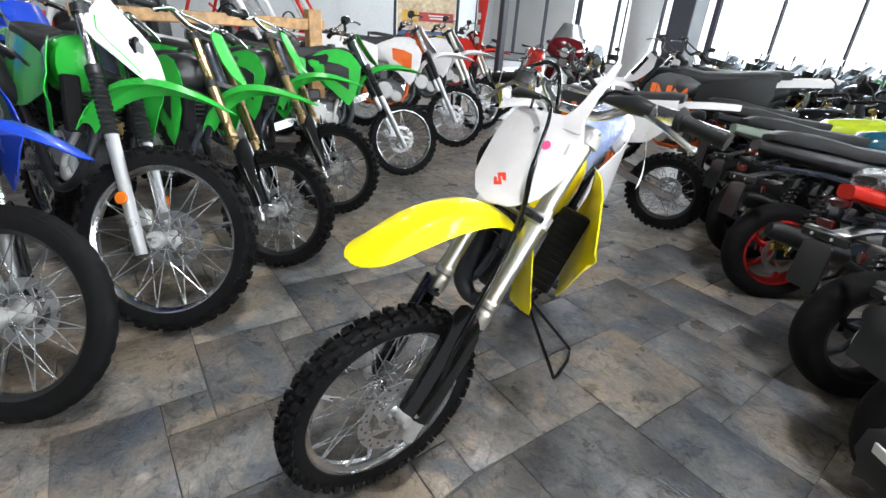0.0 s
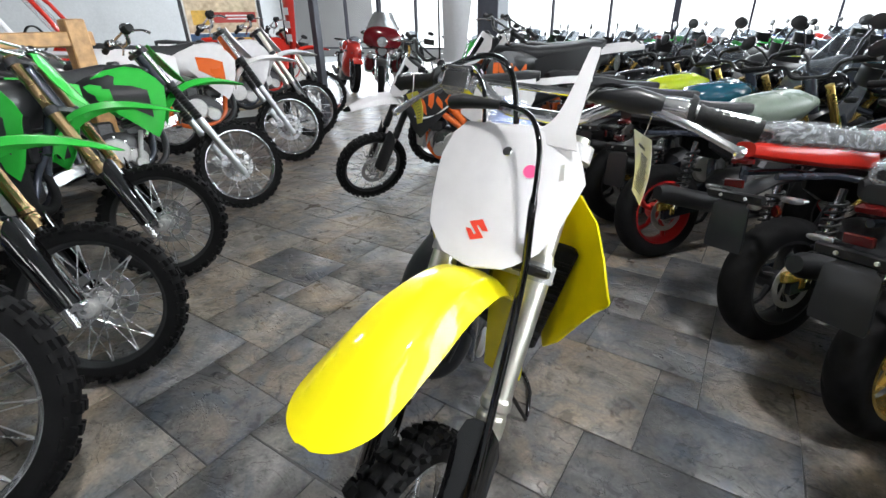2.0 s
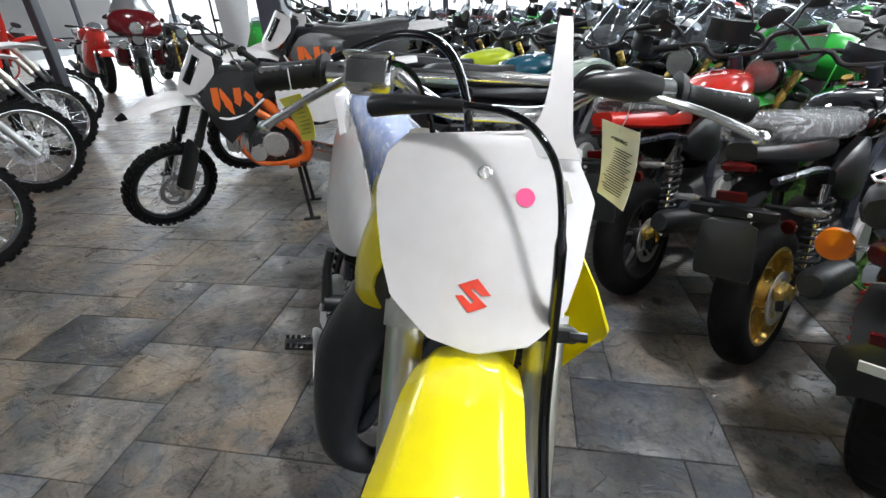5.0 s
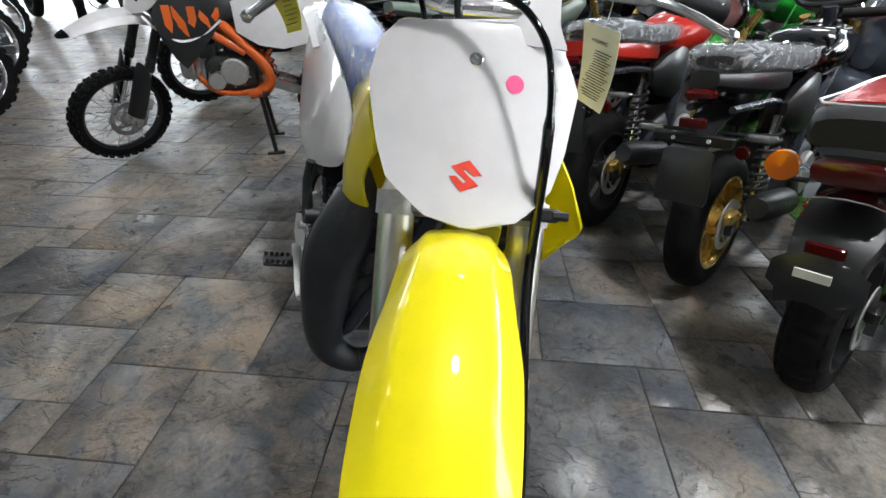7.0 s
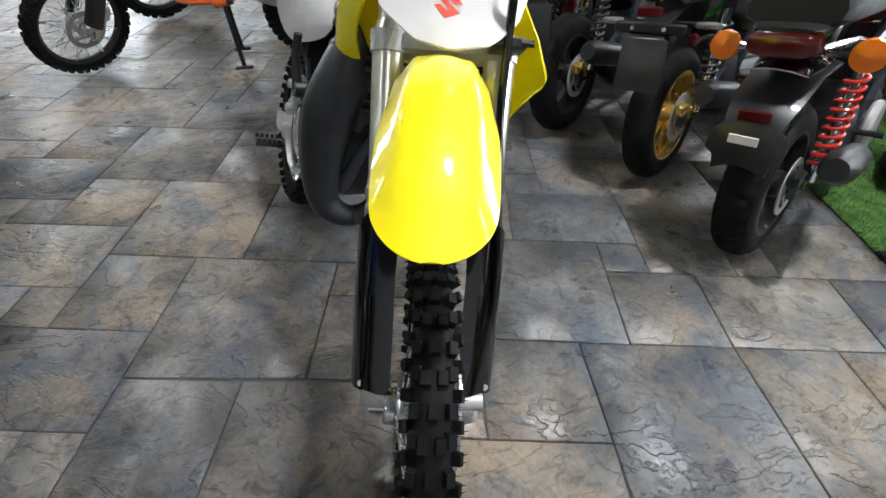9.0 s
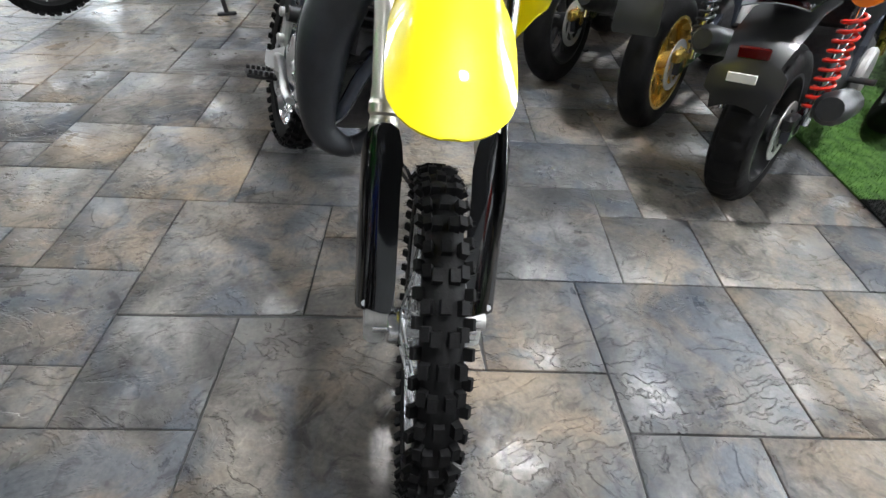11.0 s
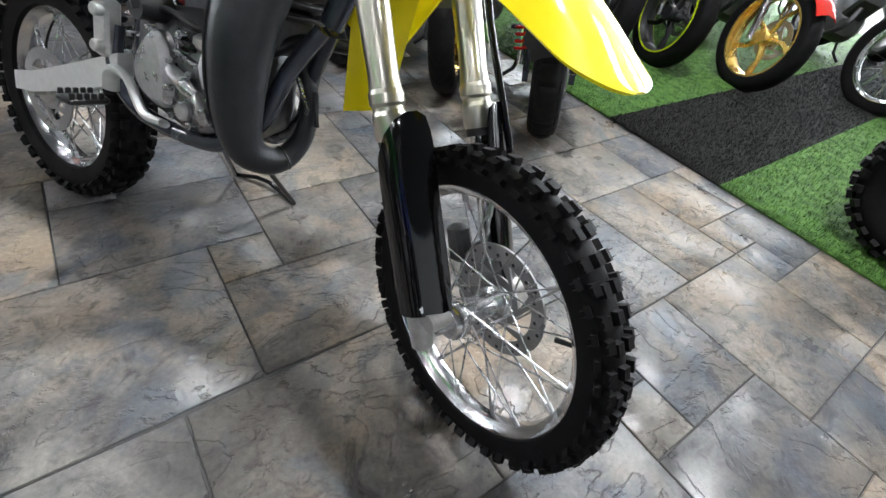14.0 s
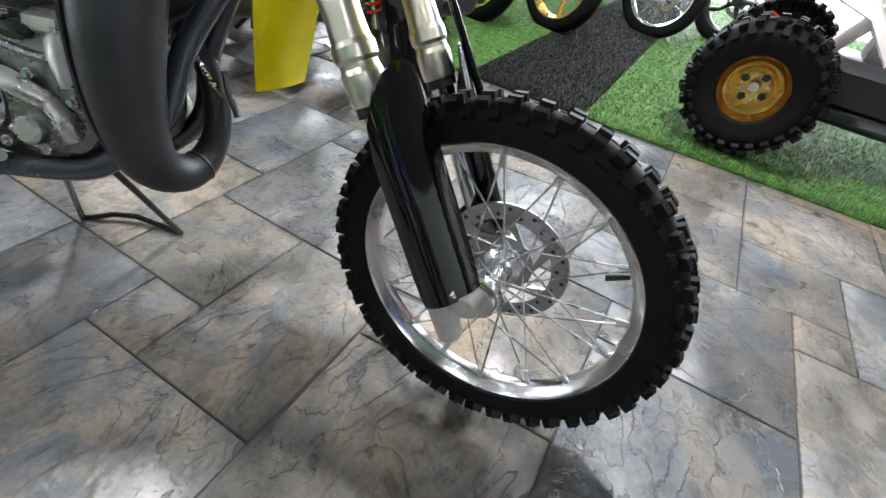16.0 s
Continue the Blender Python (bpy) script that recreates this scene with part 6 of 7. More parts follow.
# street bikes standing on the turf
TB = "street bikes on the turf"
def nose_in(x, y, h, spec):
    """Placed by the ground point of the front wheel."""
    wb = spec["wb"]
    return street_bike(parked(x - wb * math.cos(radians(h)), y - wb * math.sin(radians(h)), h, 9, 0.012), dict(spec, group=TB))


nose_in(2.58, 0.60, 212, dict(label="red street bike with gold rims on the turf", R=0.3, rim_r=0.215, wb=1.38, tw=0.14, seat_z=0.82, paint=RED, fender=RED, tail=BLACK, rim=GOLD, rim_word="gold", fork=ALLOY, steer=36))
nose_in(2.26, 1.02, 212, dict(label="black street bike with lime-striped rims on the turf", R=0.3, rim_r=0.215, wb=1.38, tw=0.15, seat_z=0.82, paint=BLACK, tail=BLACK, rim=SATIN_BLACK, stripe=LIME, fork=ALLOY, steer=36))
nose_in(3.26, 0.08, 214, dict(label="dark street bike with laced chrome wheels on the turf", R=0.31, rim_r=0.235, wb=1.46, tw=0.11, seat_z=0.8, paint=DARK_RED, tail=BLACK, rim=CHROME, wheel="laced", fork=CHROME, flat_seat=True, steer=38))
nose_in(3.73, -0.40, 214, dict(label="black street bike beside the quad on the turf", R=0.31, rim_r=0.22, wb=1.42, tw=0.14, seat_z=0.82, paint=GLOSS_BLACK, tail=BLACK, rim=SATIN_BLACK, fork=CHROME, steer=34))


# ---- quad bike with gold wheels ----
def quad(m):
    q = thing("quad_bike", "red and white sport quad with gold wheels on the turf", "quad bike", m)
    for x, y, R, w in ((0, 0.0, 0.262, 0.2), (0, -0.86, 0.262, 0.2), (1.2, 0.0, 0.27, 0.15), (1.2, -0.86, 0.27, 0.15)):
        s = 1 if y == 0 else -1
        wl = part("wheel", moved(lathe([(0.02, -0.02), (0.05, -0.02), (0.075, -0.005), (0.085, 0.02), (0.1, 0.03), (0.105, -0.03), (0.118, -0.035), (0.125, 0.06), (0.14, 0.075), (0.145, 0.07), (0.13, 0.05), (0.12, -0.09), (0.1, -0.09), (0.02, -0.06)], 40), Matrix.Diagonal((1, s, 1, 1))), GOLD, q, "dished gold steel wheel", m=Matrix.Translation((x, y, R)))
        carcass = tyre_shape(R - 0.012, 0.128, w, 0, 56)
        tyre = part("tyre", carcass, RUBBER, wl, "fat knobbly quad tyre")
        tv, tf = tyre_shape(R, 0.128, w, 26, 56, 0.012)
        nc = len(carcass[0])
        tagged(part("tread_knobs", (tv[nc:], [[i - nc for i in g] for g in tf if min(g) >= nc]), RUBBER, tyre), kind="stuff")
        part("hub", join(disc(0.022, 0.0, 0.012, 16, 0.003), *[disc(0.008, -0.005, 0.008, 6, 0.001, (0.045 * math.cos(a), 0, 0.045 * math.sin(a))) for a in (0.3, 1.87, 3.44, 5.01)]), CHROME, wl, m=Matrix.Diagonal((1, s, 1, 1)))
        for a in (0.3, 1.87, 3.44, 5.01):
            part("wheel_slot", disc(0.017, -0.001, 0.004, 5, 0.001, (0.05 * math.cos(a + 0.78), s * 0.004, 0.05 * math.sin(a + 0.78))), SATIN_BLACK, wl)
    part("axle", tube([(0, -0.8, 0.262), (0, -0.06, 0.262)], 0.022, 10), SATIN_BLACK, q)
    part("frame", join(*[tube(smooth_line([(-0.1, -0.43 + s * 0.1, 0.45), (0.3, -0.43 + s * 0.12, 0.3), (0.9, -0.43 + s * 0.14, 0.28), (1.25, -0.43 + s * 0.1, 0.5), (1.1, -0.43, 0.75)]), 0.018, 8) for s in (1, -1)]), RED, q, "red tubular frame")
    part("engine", ellipse_loft([(0.3, 0.1, 0.28, 0.5), (0.45, 0.15, 0.24, 0.55), (0.7, 0.14, 0.26, 0.58), (0.85, 0.08, 0.3, 0.5)], 14, 4), ENGINE_DARK, q, m=Matrix.Translation((0, -0.43, 0)))
    for y in (-0.06, -0.8):
        rows = [[(x, y + (c - 0.5) * w, z - 0.05 * (c - 0.5) ** 2 * 4) for c in (0, 0.25, 0.5, 0.75, 1)] for x, w, z in ((-0.35, 0.2, 0.62), (-0.2, 0.26, 0.66), (0.0, 0.28, 0.68), (0.2, 0.26, 0.62), (0.32, 0.2, 0.5))]
        part("rear_fender", sheet(rows, 0.005), WHITE, q, "white rear mudguard")
        rows = [[(x, y + (c - 0.5) * w, z - 0.05 * (c - 0.5) ** 2 * 4) for c in (0, 0.25, 0.5, 0.75, 1)] for x, w, z in ((0.85, 0.18, 0.56), (1.0, 0.26, 0.68), (1.2, 0.28, 0.72), (1.4, 0.24, 0.66), (1.5, 0.16, 0.6))]
        part("front_fender", sheet(rows, 0.005), WHITE, q, "white front mudguard")
        part("suspension_arm", join(*[tube([(1.2 + dx, y, 0.27), (1.1 + dx, -0.43 + (0.12 if y > -0.43 else -0.12), 0.32)], 0.013, 8) for dx in (-0.06, 0.08)]), RED, q)
    part("seat", ellipse_loft([(-0.25, 0.1, 0.68, 0.76), (0.0, 0.13, 0.66, 0.78), (0.4, 0.11, 0.66, 0.77), (0.6, 0.08, 0.7, 0.8)], 14, 3.2), SEAT_BLACK, q, m=Matrix.Translation((0, -0.43, 0)))
    part("tank_cover", ellipse_loft([(0.5, 0.1, 0.66, 0.8), (0.75, 0.16, 0.62, 0.86), (0.98, 0.14, 0.6, 0.84), (1.1, 0.06, 0.62, 0.76)], 14, 2.6), RED, q, m=Matrix.Translation((0, -0.43, 0)))
    part("handlebar", tube(smooth_line([(0.85, -0.08, 0.98), (0.93, -0.25, 1.0), (0.96, -0.43, 0.92), (0.93, -0.61, 1.0), (0.85, -0.78, 0.98)]), 0.011, 8), ALLOY, q)
    part("shock_absorber", tube([(0.15, -0.43, 0.35), (0.35, -0.43, 0.68)], 0.03, 10), WHITE, q)
    # unseen underbody block, added to shade the turf below the quad
    part("undertray", join(cbox((0.62, -0.43, 0.2), (1.0, 0.5, 0.05), 0.02), cbox((0.62, -0.43, 0.3), (0.9, 0.36, 0.2), 0.04)), SATIN_BLACK, q, "black underbody block added to shade the turf")
    part("foot_well", cbox((0.55, -0.13, 0.27), (0.5, 0.16, 0.02), 0.006), SATIN_BLACK, q)
    return q


quad(pose(2.50, -0.79, 0.008, 0, 0, 265))

# ---- behind the off-road bikes: rail, display stands, banner, posts ----
rail = thing("wooden_rail", "low varnished pine display rail on posts", "rail", pose(0, 0, 0))
part("beam", cbox((-3.62, -0.05, 1.12), (0.1, 1.8, 0.09), 0.008), WOOD, rail)
for y in (-0.85, 0.76):
    part("post", cbox((-3.62, y, 0.62), (0.12, 0.12, 1.24), 0.008), WOOD, rail)
part("shelf_board", cbox((-3.85, -0.05, 0.7), (0.5, 1.7, 0.04), 0.005), WOOD, rail)

tagged(part("post", join(cbox((-4.6, 3.75, 2.3), (0.09, 0.09, 4.6), 0.006), cbox((-4.6, 3.75, 0.01), (0.2, 0.2, 0.02), 0.004)), COLUMN), "slim dark steel post", "post", kind="structure")
board = thing("display_board", "tall display board with red and orange posters in dark frame", "display", pose(-5.6, 3.15, 0, 0, 0, 62))
part("frame", join(*[cbox((s * 0.45, 0, 1.1), (0.04, 0.05, 2.2), 0.004) for s in (1, -1)], cbox((0, 0, 2.18), (0.9, 0.05, 0.04), 0.004), cbox((0, 0, 0.04), (0.9, 0.05, 0.08), 0.004)), SATIN_BLACK, board)
part("panel", cbox((0, 0, 1.1), (0.86, 0.015, 2.08), 0.002), PAPER, board)
SAND = material("printed_sand_photo", (0.5, 0.36, 0.22), 0.5, 0, 0.3, 4, second=(0.62, 0.52, 0.36))
PHOTO_SKY = material("printed_sky_photo", (0.42, 0.5, 0.58), 0.5, 0, 0.2, 3, second=(0.6, 0.64, 0.66))
PHOTO_RED = material("printed_red", (0.4, 0.03, 0.02), 0.5, 0, 0.06)
PHOTO_GOLD = material("printed_gold", (0.6, 0.36, 0.05), 0.5, 0, 0.3, 6)
PHOTO_BLUE = material("printed_blue", (0.05, 0.12, 0.24), 0.5, 0, 0.4, 6)
for side in (-1, 1):
    for x, z, w, h, m_ in ((0, 1.84, 0.82, 0.5, PHOTO_SKY), (0, 1.36, 0.82, 0.46, SAND), (0, 0.9, 0.82, 0.44, PHOTO_BLUE), (0, 0.42, 0.82, 0.5, SAND)):
        part("poster", cbox((x, side * 0.012, z), (w, 0.008, h), 0.001), m_, board)
    for x, z, w, h, m_ in ((-0.06, 1.62, 0.66, 0.13, PHOTO_RED), (0.14, 1.3, 0.5, 0.12, PHOTO_RED), (-0.24, 1.3, 0.22, 0.16, PHOTO_GOLD), (0.16, 1.0, 0.4, 0.14, PHOTO_GOLD)):
        part("poster_block", cbox((x, side * 0.018, z), (w, 0.003, h), 0.0005), m_, board)
    for x, z, w in ((0.02, 1.64, 0.4), (0.02, 1.6, 0.34), (0.18, 1.32, 0.3), (0.18, 1.285, 0.26)):
        part("text_bar", cbox((x, side * 0.021, z), (w, 0.002, 0.016), 0.0005), WHITE, board)
red_flag = thing("feather_banner", "narrow red banner with white print on a thin pole", "banner", pose(-5.05, 3.62, 0))
part("cloth", sheet([[(0.02 + w * q + 0.02 * math.sin(3 * q + z), 0.03 * math.sin(4 * q + 2 * z), z) for q in np.linspace(0, 1, 7)] for z, w in ((0.7, 0.1), (1.0, 0.2), (1.5, 0.24), (2.0, 0.22), (2.4, 0.12))], 0.003), RED, red_flag)
part("pole", tube([(0.01, 0, 0.02), (0.01, 0, 2.2), (0.06, 0, 2.45)], 0.01, 8), SATIN_BLACK, red_flag)
part("base", disc(0.16, -0.012, 0.012, 20, 0.004), SATIN_BLACK, red_flag, m=pose(0.01, 0, 0.012, 90, 0, 0))
for z in (1.05, 1.2, 1.35):
    part("text_bar", cbox((0.13, -0.045, z), (0.1, 0.004, 0.08), 0.001), WHITE, red_flag)

flag = thing("feather_banner", "tall plain white feather banner on a thin pole", "banner", pose(-3.45, 4.75, 0))
part("cloth", sheet([[(0.05 + w * q + 0.03 * math.sin(3 * q + z), 0.04 * math.sin(4 * q + 2 * z), z) for q in np.linspace(0, 1, 9)] for z, w in ((0.55, 0.25), (0.9, 0.42), (1.4, 0.48), (2.0, 0.5), (2.6, 0.5), (3.0, 0.42), (3.25, 0.2))], 0.003), BANNER, flag)
part("pole", tube([(0.03, 0, 0.02), (0.03, 0, 2.9), (0.12, 0, 3.2), (0.25, 0, 3.3)], 0.012, 8), SATIN_BLACK, flag)
part("base", disc(0.2, -0.012, 0.012, 24, 0.004), SATIN_BLACK, flag, m=pose(0.03, 0, 0.012, 90, 0, 0))


def rack(x, y, rz, goods, label):
    r = thing("store_rack", label, "shelf", pose(x, y, 0, 0, 0, rz))
    for a in (-0.6, 0.6):
        for b_ in (-0.2, 0.2):
            part("upright", cbox((a, b_, 1.0), (0.035, 0.035, 2.0), 0.004), WHITE, r)
    for z in (0.3, 0.8, 1.3, 1.8):
        part("shelf", cbox((0, 0, z), (1.2, 0.42, 0.03), 0.004), WHITE, r)
    rr = random.Random(int(x * 10))
    for z in (0.3, 0.8, 1.3):
        px = -0.52
        while px < 0.5:
            w, h = rr.uniform(0.1, 0.24), rr.uniform(0.16, 0.38)
            if goods == "helmets":
                hl = thing("helmet", "full-face helmet standing on the rack", "helmet", pose(x, y, 0, 0, 0, rz) @ pose(px + 0.11, 0, z + 0.016, 0, 0, rr.uniform(0, 360)), "helmets on the rack")
                part("shell", ellipse_loft([(-0.13, 0.03, 0.1, 0.18), (-0.11, 0.09, 0.04, 0.24), (-0.02, 0.12, 0.0, 0.27), (0.08, 0.11, 0.0, 0.25), (0.13, 0.08, 0.02, 0.2), (0.145, 0.04, 0.04, 0.12)], 14, 2.2), rr.choice((WHITE, RED, BLACK, ORANGE, BLUE)), hl)
                part("visor", ellipse_loft([(0.06, 0.1, 0.12, 0.2), (0.12, 0.09, 0.11, 0.2), (0.142, 0.05, 0.12, 0.18)], 12, 2.4), GLOSS_BLACK, hl)
                px += 0.3
            else:
                bx = thing("carton", "small printed carton on the rack", "box", pose(x, y, 0, 0, 0, rz) @ pose(px + w / 2, 0, z + 0.016), "cartons on the rack")
                part("carton_body", cbox((0, 0, h / 2), (w, 0.26, h), 0.003), rr.choice((WHITE, RED, BLACK, PAPER_YELLOW, BLUE, PAPER)), bx)
                part("print", cbox((0, 0, h * 0.6), (w * 0.7, 0.264, h * 0.16), 0.001), rr.choice((PRINT, WHITE)), bx)
                px += w + 0.03
    return r


rack(-7.4, -1.0, 80, "helmets", "white steel store rack with helmets")


def side_by_side(m, roof_mat, cage_mat, label):
    """An open two-seat off-road buggy: tub, bonnet, roof on a cage, seats, four wheels."""
    v = thing("utility_buggy", label, "vehicle", m)
    part("tub", ellipse_loft([(-1.2, 0.5, 0.5, 0.95), (-1.1, 0.68, 0.4, 1.0), (-0.3, 0.7, 0.35, 0.8), (0.5, 0.7, 0.35, 0.85), (0.75, 0.66, 0.4, 0.9)], 18, 4), BLACK, v)
    part("bonnet", ellipse_loft([(0.6, 0.66, 0.7, 1.02), (0.9, 0.64, 0.6, 1.0), (1.25, 0.56, 0.5, 0.9), (1.42, 0.4, 0.5, 0.76)], 18, 3.4), roof_mat, v)
    part("roof", ellipse_loft([(-0.85, 0.5, 1.72, 1.78), (-0.7, 0.6, 1.72, 1.83), (0.0, 0.62, 1.74, 1.85), (0.35, 0.58, 1.72, 1.8), (0.45, 0.5, 1.7, 1.75)], 18, 3.4), GLOSS_BLACK, v, "dark moulded roof")
    part("windscreen", sheet([[(0.75 - 0.38 * q, y, 1.0 + 0.7 * q) for y in (-0.56, -0.28, 0, 0.28, 0.56)] for q in (0, 0.33, 0.66, 1)], 0.006), LAMP_CLEAR, v)
    for y in (-0.62, 0.62):
        part("cage", tube(smooth_line([(0.85, y, 0.95), (0.42, y * 0.95, 1.68), (-0.2, y * 0.95, 1.72), (-0.8, y * 0.95, 1.7), (-1.15, y, 0.95)], 4), 0.027, 8), cage_mat, v, "pale roll cage tube")
        part("door_bar", tube([(0.7, y * 1.08, 0.8), (-0.3, y * 1.08, 0.95), (-0.7, y * 1.05, 1.3)], 0.02, 8), cage_mat, v)
        for x in (-0.95, 1.0):
            w = part("wheel", disc(0.17, -0.1, 0.1, 20, 0.01), SATIN_BLACK, v, m=pose(x, y * 1.12, 0.33))
            part("tyre", tyre_shape(0.33, 0.17, 0.24, 0, 40), RUBBER, w)
        part("seat", join(cbox((-0.25, y * 0.5, 0.78), (0.5, 0.46, 0.14), 0.05), cbox((-0.52, y * 0.5, 1.1), (0.14, 0.44, 0.62), 0.05)), SEAT_BLACK, v)
    part("steering_wheel", moved(lathe([(0.16, -0.012), (0.18, -0.012), (0.18, 0.012), (0.16, 0.012)], 20), pose(0.3, 0.3, 1.1, 0, 0, 60)), BLACK, v)
    return v


side_by_side(pose(-5.6, 0.1, 0, 0, 0, 62), BLACK, WHITE, "black utility buggy with a white roll cage")
side_by_side(pose(-8.2, 1.6, 0, 0, 0, 62), RED, RED, "red utility buggy with a red roll cage")
rack(-7.2, -3.0, 100, "cartons", "white steel store rack with cartons")

# a second rank of off-road bikes behind the first
for x, y, h, c, w in ((-3.3, -1.1, 35, BLUE, "blue"), (-2.75, -1.75, 35, BLUE, "blue"), (-2.2, -2.3, 40, BLUE, "blue")):
    off_road_bike(nose(x, y, h), dict(group=TRAIL, detail=0, k=1.15, wk=1.1, steer=5, label="%s off-road bike behind the front rank" % w, fender=c, shroud=c, panel=c, plate=c, low_mat=SILVER, pipe="four", film=True))

# large dark red touring bike at the aisle's end
tour = street_bike(parked(-6.49, 7.06, -50, 6), dict(label="large dark red touring bike with fairing and cases", name="touring_bike", k=0.97, R=0.33, rim_r=0.23, wb=1.62, tw=0.15, tread=0, seat_z=0.78, paint=DARK_RED, tail=DARK_RED, rim=CHROME, fairing=False, fork=CHROME, can=CHROME))
part("batwing_fairing", ellipse_loft([(1.2, 0.2, 0.85, 1.05), (1.32, 0.36, 0.8, 1.22), (1.45, 0.34, 0.8, 1.2), (1.56, 0.18, 0.86, 1.06)], 18, 2.4), DARK_RED, tour, "dark red handlebar fairing")
part("windscreen", sheet([[(1.42 - 0.1 * q * q, 0.3 * q * (1 - i * 0.12), 1.15 + i * 0.07) for q in np.linspace(-1, 1, 9)] for i in range(5)], 0.006), LAMP_CLEAR, tour)
for s in (1, -1):
    part("pannier", ellipse_loft([(-0.4, 0.07, 0.36, 0.56), (-0.36, 0.11, 0.3, 0.62), (0.1, 0.12, 0.3, 0.64), (0.22, 0.07, 0.36, 0.6)], 14, 3.6), DARK_RED, tour, "hard pannier", m=Matrix.Translation((0, s * 0.27, 0)))
    part("fog_lamp", moved(disc(0.06, -0.03, 0.03, 16, 0.01), pose(1.5, s * 0.2, 0.72, 0, 0, -90)), CHROME, tour)
part("headlamp_ring", moved(disc(0.09, -0.04, 0.04, 20, 0.012), pose(1.55, 0, 0.95, 0, 0, -90)), CHROME, tour)
part("backrest", ellipse_loft([(-0.2, 0.1, 0.84, 1.0), (-0.17, 0.15, 0.82, 1.06), (-0.1, 0.15, 0.82, 1.06), (-0.07, 0.1, 0.84, 1.0)], 14, 3), SEAT_BLACK, tour, "black padded passenger backrest")

# more bikes crowding the far end of the aisle
for x, y, h, src, pm, word in ((-4.5, 7.3, 300, faired, GREEN, "green faired"), (-3.9, 8.0, 305, naked, ORANGE, "orange naked"), (-5.4, 7.9, 310, faired, GREEN, "green faired"), (-6.5, 7.6, 320, naked, BLACK, "black naked"),
                               (-7.6, 7.0, 325, faired, RED, "red faired"), (-8.4, 5.9, 330, naked, RED, "red naked"), (-8.6, 4.6, 335, faired, RED, "red faired")):
    c = copy_thing(src, parked(x, y, h))
    recolour(c, {DARK_RED: pm, GREEN: pm, SILVER: pm})
    tagged(c, "%s street bike at the far end of the aisle" % word)

# ---- paper tags ----
def lettering(text, size, material, parent, m):
    curve = bpy.data.curves.new("lettering", "FONT")
    curve.body, curve.size, curve.align_x, curve.extrude = text, size, "CENTER", 0.0003
    tmp = new("lettering", curve)
    me = bpy.data.meshes.new_from_object(tmp)
    bpy.data.objects.remove(tmp)
    me.materials.clear()
    me.materials.append(material)
    return part("lettering", me, material, parent, m=m)


def paper_tag(m, w, h, mat, label, lines, word=""):
    """A hanging tag in its own x, z plane, the hole at the origin."""
    t = thing("hang_tag", label, "tag", m)
    rows = [[(x * w / 2, 0.012 * math.sin(2.2 * z / h + 0.4 * x), 0.01 - z) for x in (-1, -0.5, 0, 0.5, 1)] for z in np.linspace(0, h, 9)]
    part("paper", sheet(rows, 0.0008), mat, t)
    part("string", tube([(0, 0, 0.002), (0.004, 0.004, 0.02), (0, 0.01, 0.045)], 0.0008, 5), WHITE, t)
    for i in range(lines):
        z = 0.01 - h * (0.3 + 0.62 * i / lines)
        y = 0.012 * math.sin(2.2 * (0.01 - z) / h) - 0.0012
        part("text_bar", cbox((0, y, z), (w * (0.8 - 0.13 * (i * 7 % 3)), 0.0008, h * 0.012), 0.0002), PRINT, t)
    if word:
        lettering(word, h * 0.062, PRINT, t, pose(0, 0.012 * math.sin(2.2 * 0.2) - 0.003, 0.01 - h * 0.2, 90, 0, 0))
    return t


TAGFRAME = HERO @ Matrix.Scale(1.05, 4) @ steered(-27.1) @ FORK
tag_at = TAGFRAME @ Vector((-0.05, 0.168, 0.808))
paper_tag(Matrix.Translation(tag_at) @ pose(0, 0, 0, 0, 5, -60), 0.068, 0.118, PAPER, "white paper warning tag hanging from the clutch lever", 18, "WARNING")
paper_tag(Matrix.Translation((-0.305, 0.105, 1.012)) @ pose(0, 0, 0, 0, -14, -32), 0.042, 0.062, PAPER_YELLOW, "yellow paper warning tag hanging from the brake lever", 7)

# ---- floor tiles, the nearest as pieces of their own ----
SIZES = ((3, 2), (2, 2), (2, 3), (3, 3), (1, 1), (2, 1), (3, 2), (2, 2), (1, 2))
MOTIF = ((0, 0, 1, 1), (1, 0, 2, 2), (0, -2, 3, 2), (3, -1, 3, 3))     # one stamping mat, repeated along two slanting steps
SEAM = ((0, 0, 2, 2), (2, 0, 3, 2), (3, 2, 1, 1), (2, -3, 2, 3), (4, -2, 2, 2), (4, 2, 3, 2), (5, 0, 3, 2))    # mats cut in along the turf
taken, tiles = set(), []
rnd = random.Random(5)


def lay(i, j, w, h):
    cells = [(i + a, j + b) for a in range(w) for b in range(h)]
    if any(c in taken for c in cells):
        return False
    taken.update(cells)
    tiles.append((i, j, w, h))
    return True


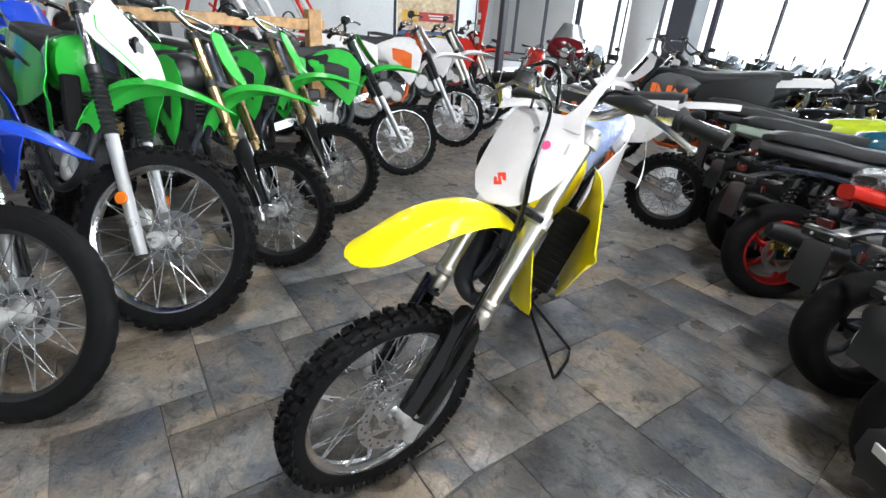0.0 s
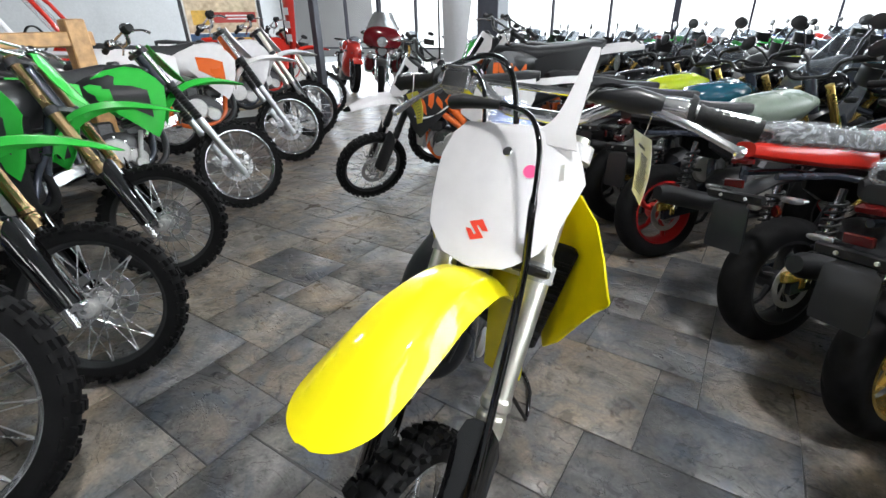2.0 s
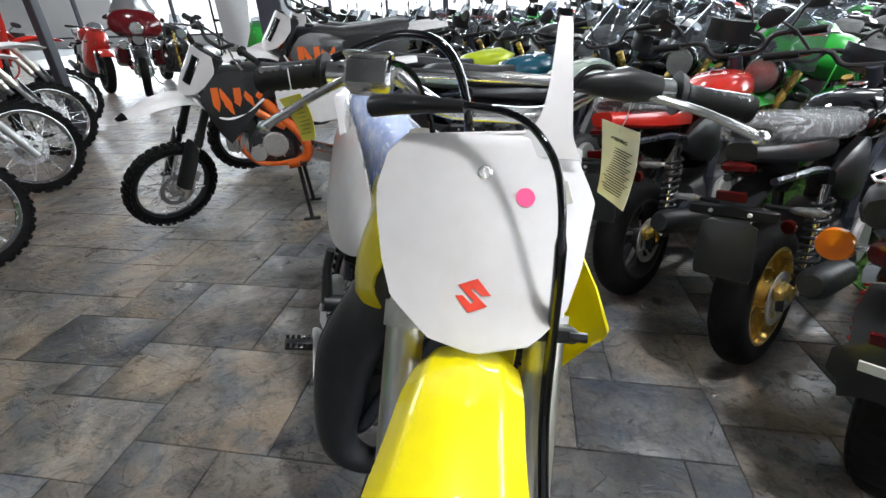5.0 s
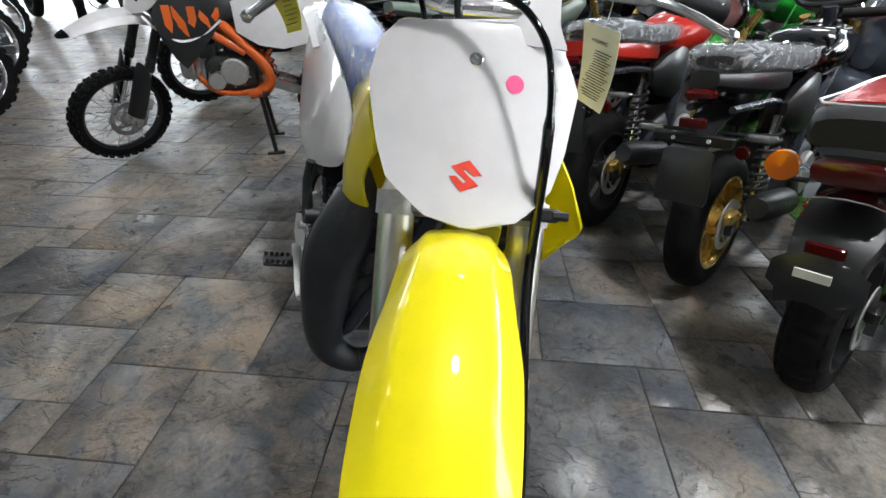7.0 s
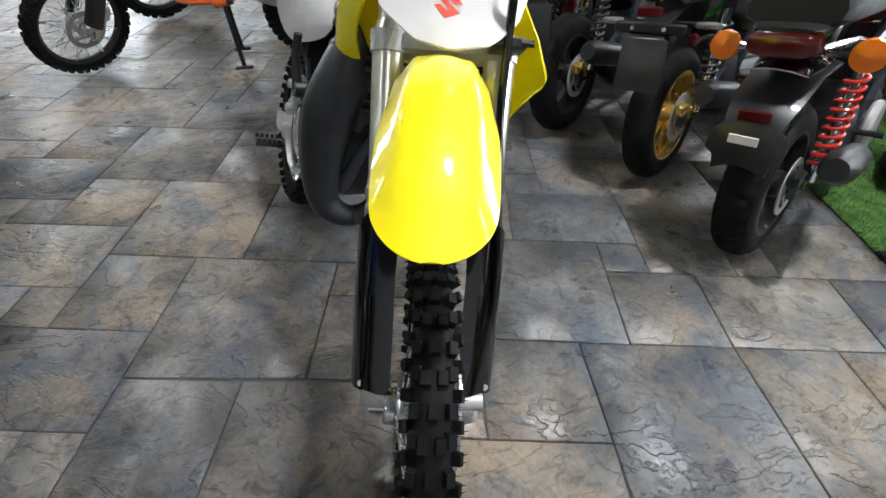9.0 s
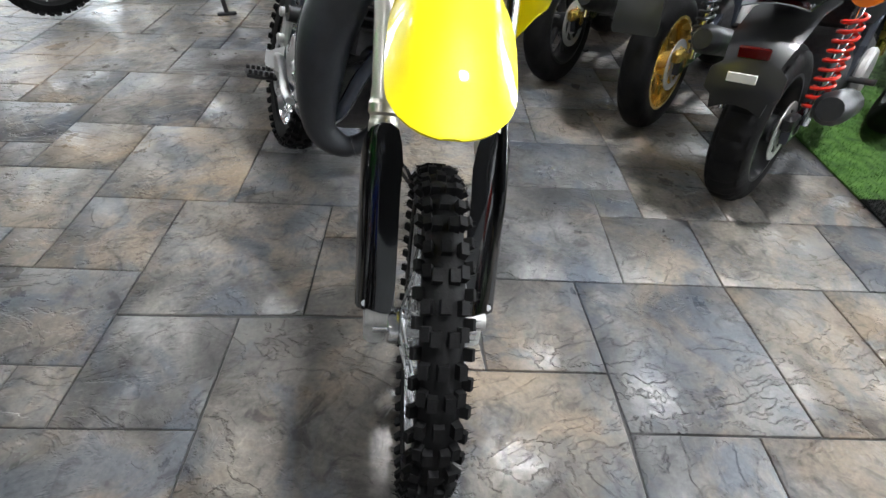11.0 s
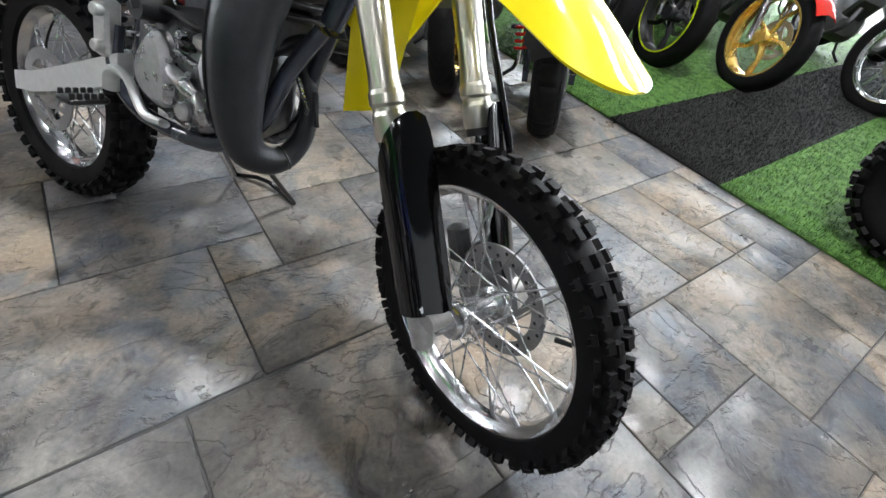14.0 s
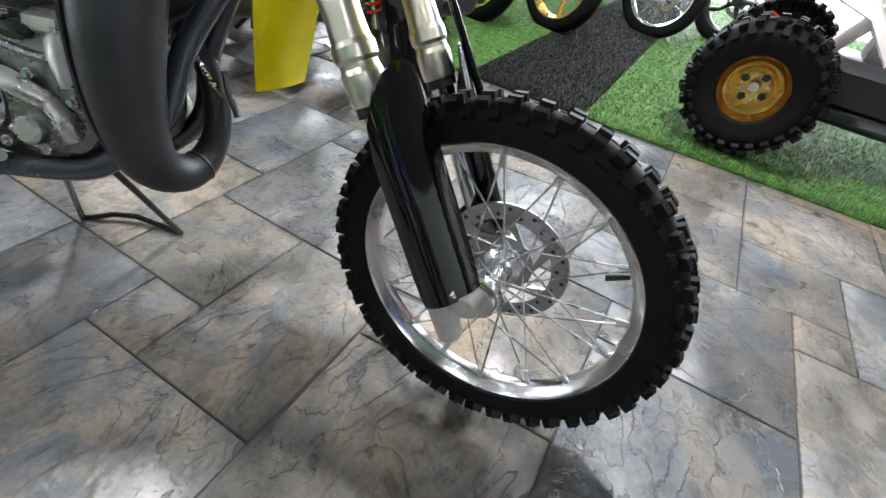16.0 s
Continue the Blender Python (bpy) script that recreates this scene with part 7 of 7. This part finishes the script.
for k in SEAM:
    lay(*k)
for p in range(-34, 35):
    for q in range(-24, 25):
        ai, aj = -2 * p + 6 * q - 14, 3 * p + q + 3
        if -100 < ai < 60 and -70 < aj < 100:
            for di, dj, w, h in MOTIF:
                lay(ai + di, aj + dj, w, h)
for j in range(-70, 100):
    for i in range(-100, 60):
        if (i, j) in taken:
            continue
        order = list(SIZES)
        rnd.shuffle(order)
        if not any(lay(i, j, w, h) for w, h in order):
            lay(i, j, 1, 1)


def tile_shape(w, h):
    x, y, b, g = w * UNIT, h * UNIT, 0.0022, 0.0022
    ring = lambda e, z: [(e, e, z), (x - e, e, z), (x - e, y - e, z), (e, y - e, z)]
    rings = [ring(g, -0.006), ring(g, -b), ring(g + b, 0.0)]
    v, f = loft(rings, cap=False)
    return v, f + [(8, 9, 10, 11)]


def ease(t):
    t = max(0.0, min(1.0, t))
    return t * t * (3 - 2 * t)


def drift(x, y):
    """The stamping mats were not laid quite true."""
    dx = -0.03 * ease((-x - 0.25) / 0.5) - 0.025 * ease((-x - 1.2) / 0.8) + 0.036 * ease((-y - 0.12) / 0.25) * ease((x + 0.25) / 0.4) - 0.045 * ease((y - 0.5) / 0.8) * ease((x - 0.2) / 0.3)
    return x + dx, y - 0.018 * ease((-x - 0.3) / 0.3) * ease((0.3 - y) / 0.4) - 0.025 * ease((-x - 1.2) / 0.8)


def laid(i, j, w, h, local=False):
    """A tile with its corners drifted; points are relative to its corner when local."""
    ox, oy = FX + i * UNIT, FY + j * UNIT
    v, f = tile_shape(w, h)
    out = []
    for x, y, z in v:
        px, py = drift(ox + x, oy + y)
        out.append((px - ox, py - oy, z) if local else (px, py, z))
    return out, f


near, far = [], []
for t_ in tiles:
    cx, cy = FX + (t_[0] + t_[2] / 2) * UNIT, FY + (t_[1] + t_[3] / 2) * UNIT
    d = math.hypot((cx + 0.1) / 1.0, (cy - 0.25) / 1.15)
    (near if d < 1.55 else far).append((d, t_))
near.sort()
far = [t_ for _, t_ in near[300:]] + [t_ for _, t_ in far]
for _, (i, j, w, h) in near[:300]:
    part("tile", mesh_of("tile", laid(i, j, w, h, True), SLATE, 60), SLATE, floor, m=pose(FX + i * UNIT, FY + j * UNIT, 0))
rest = [laid(i, j, w, h) for i, j, w, h in far]
vs, fs = [], []
for v, f in rest:
    n = len(vs)
    vs += v
    fs += [tuple(q + n for q in g) for g in f]
tagged(part("far_tiles", (vs, fs), SLATE, floor), kind="stuff")
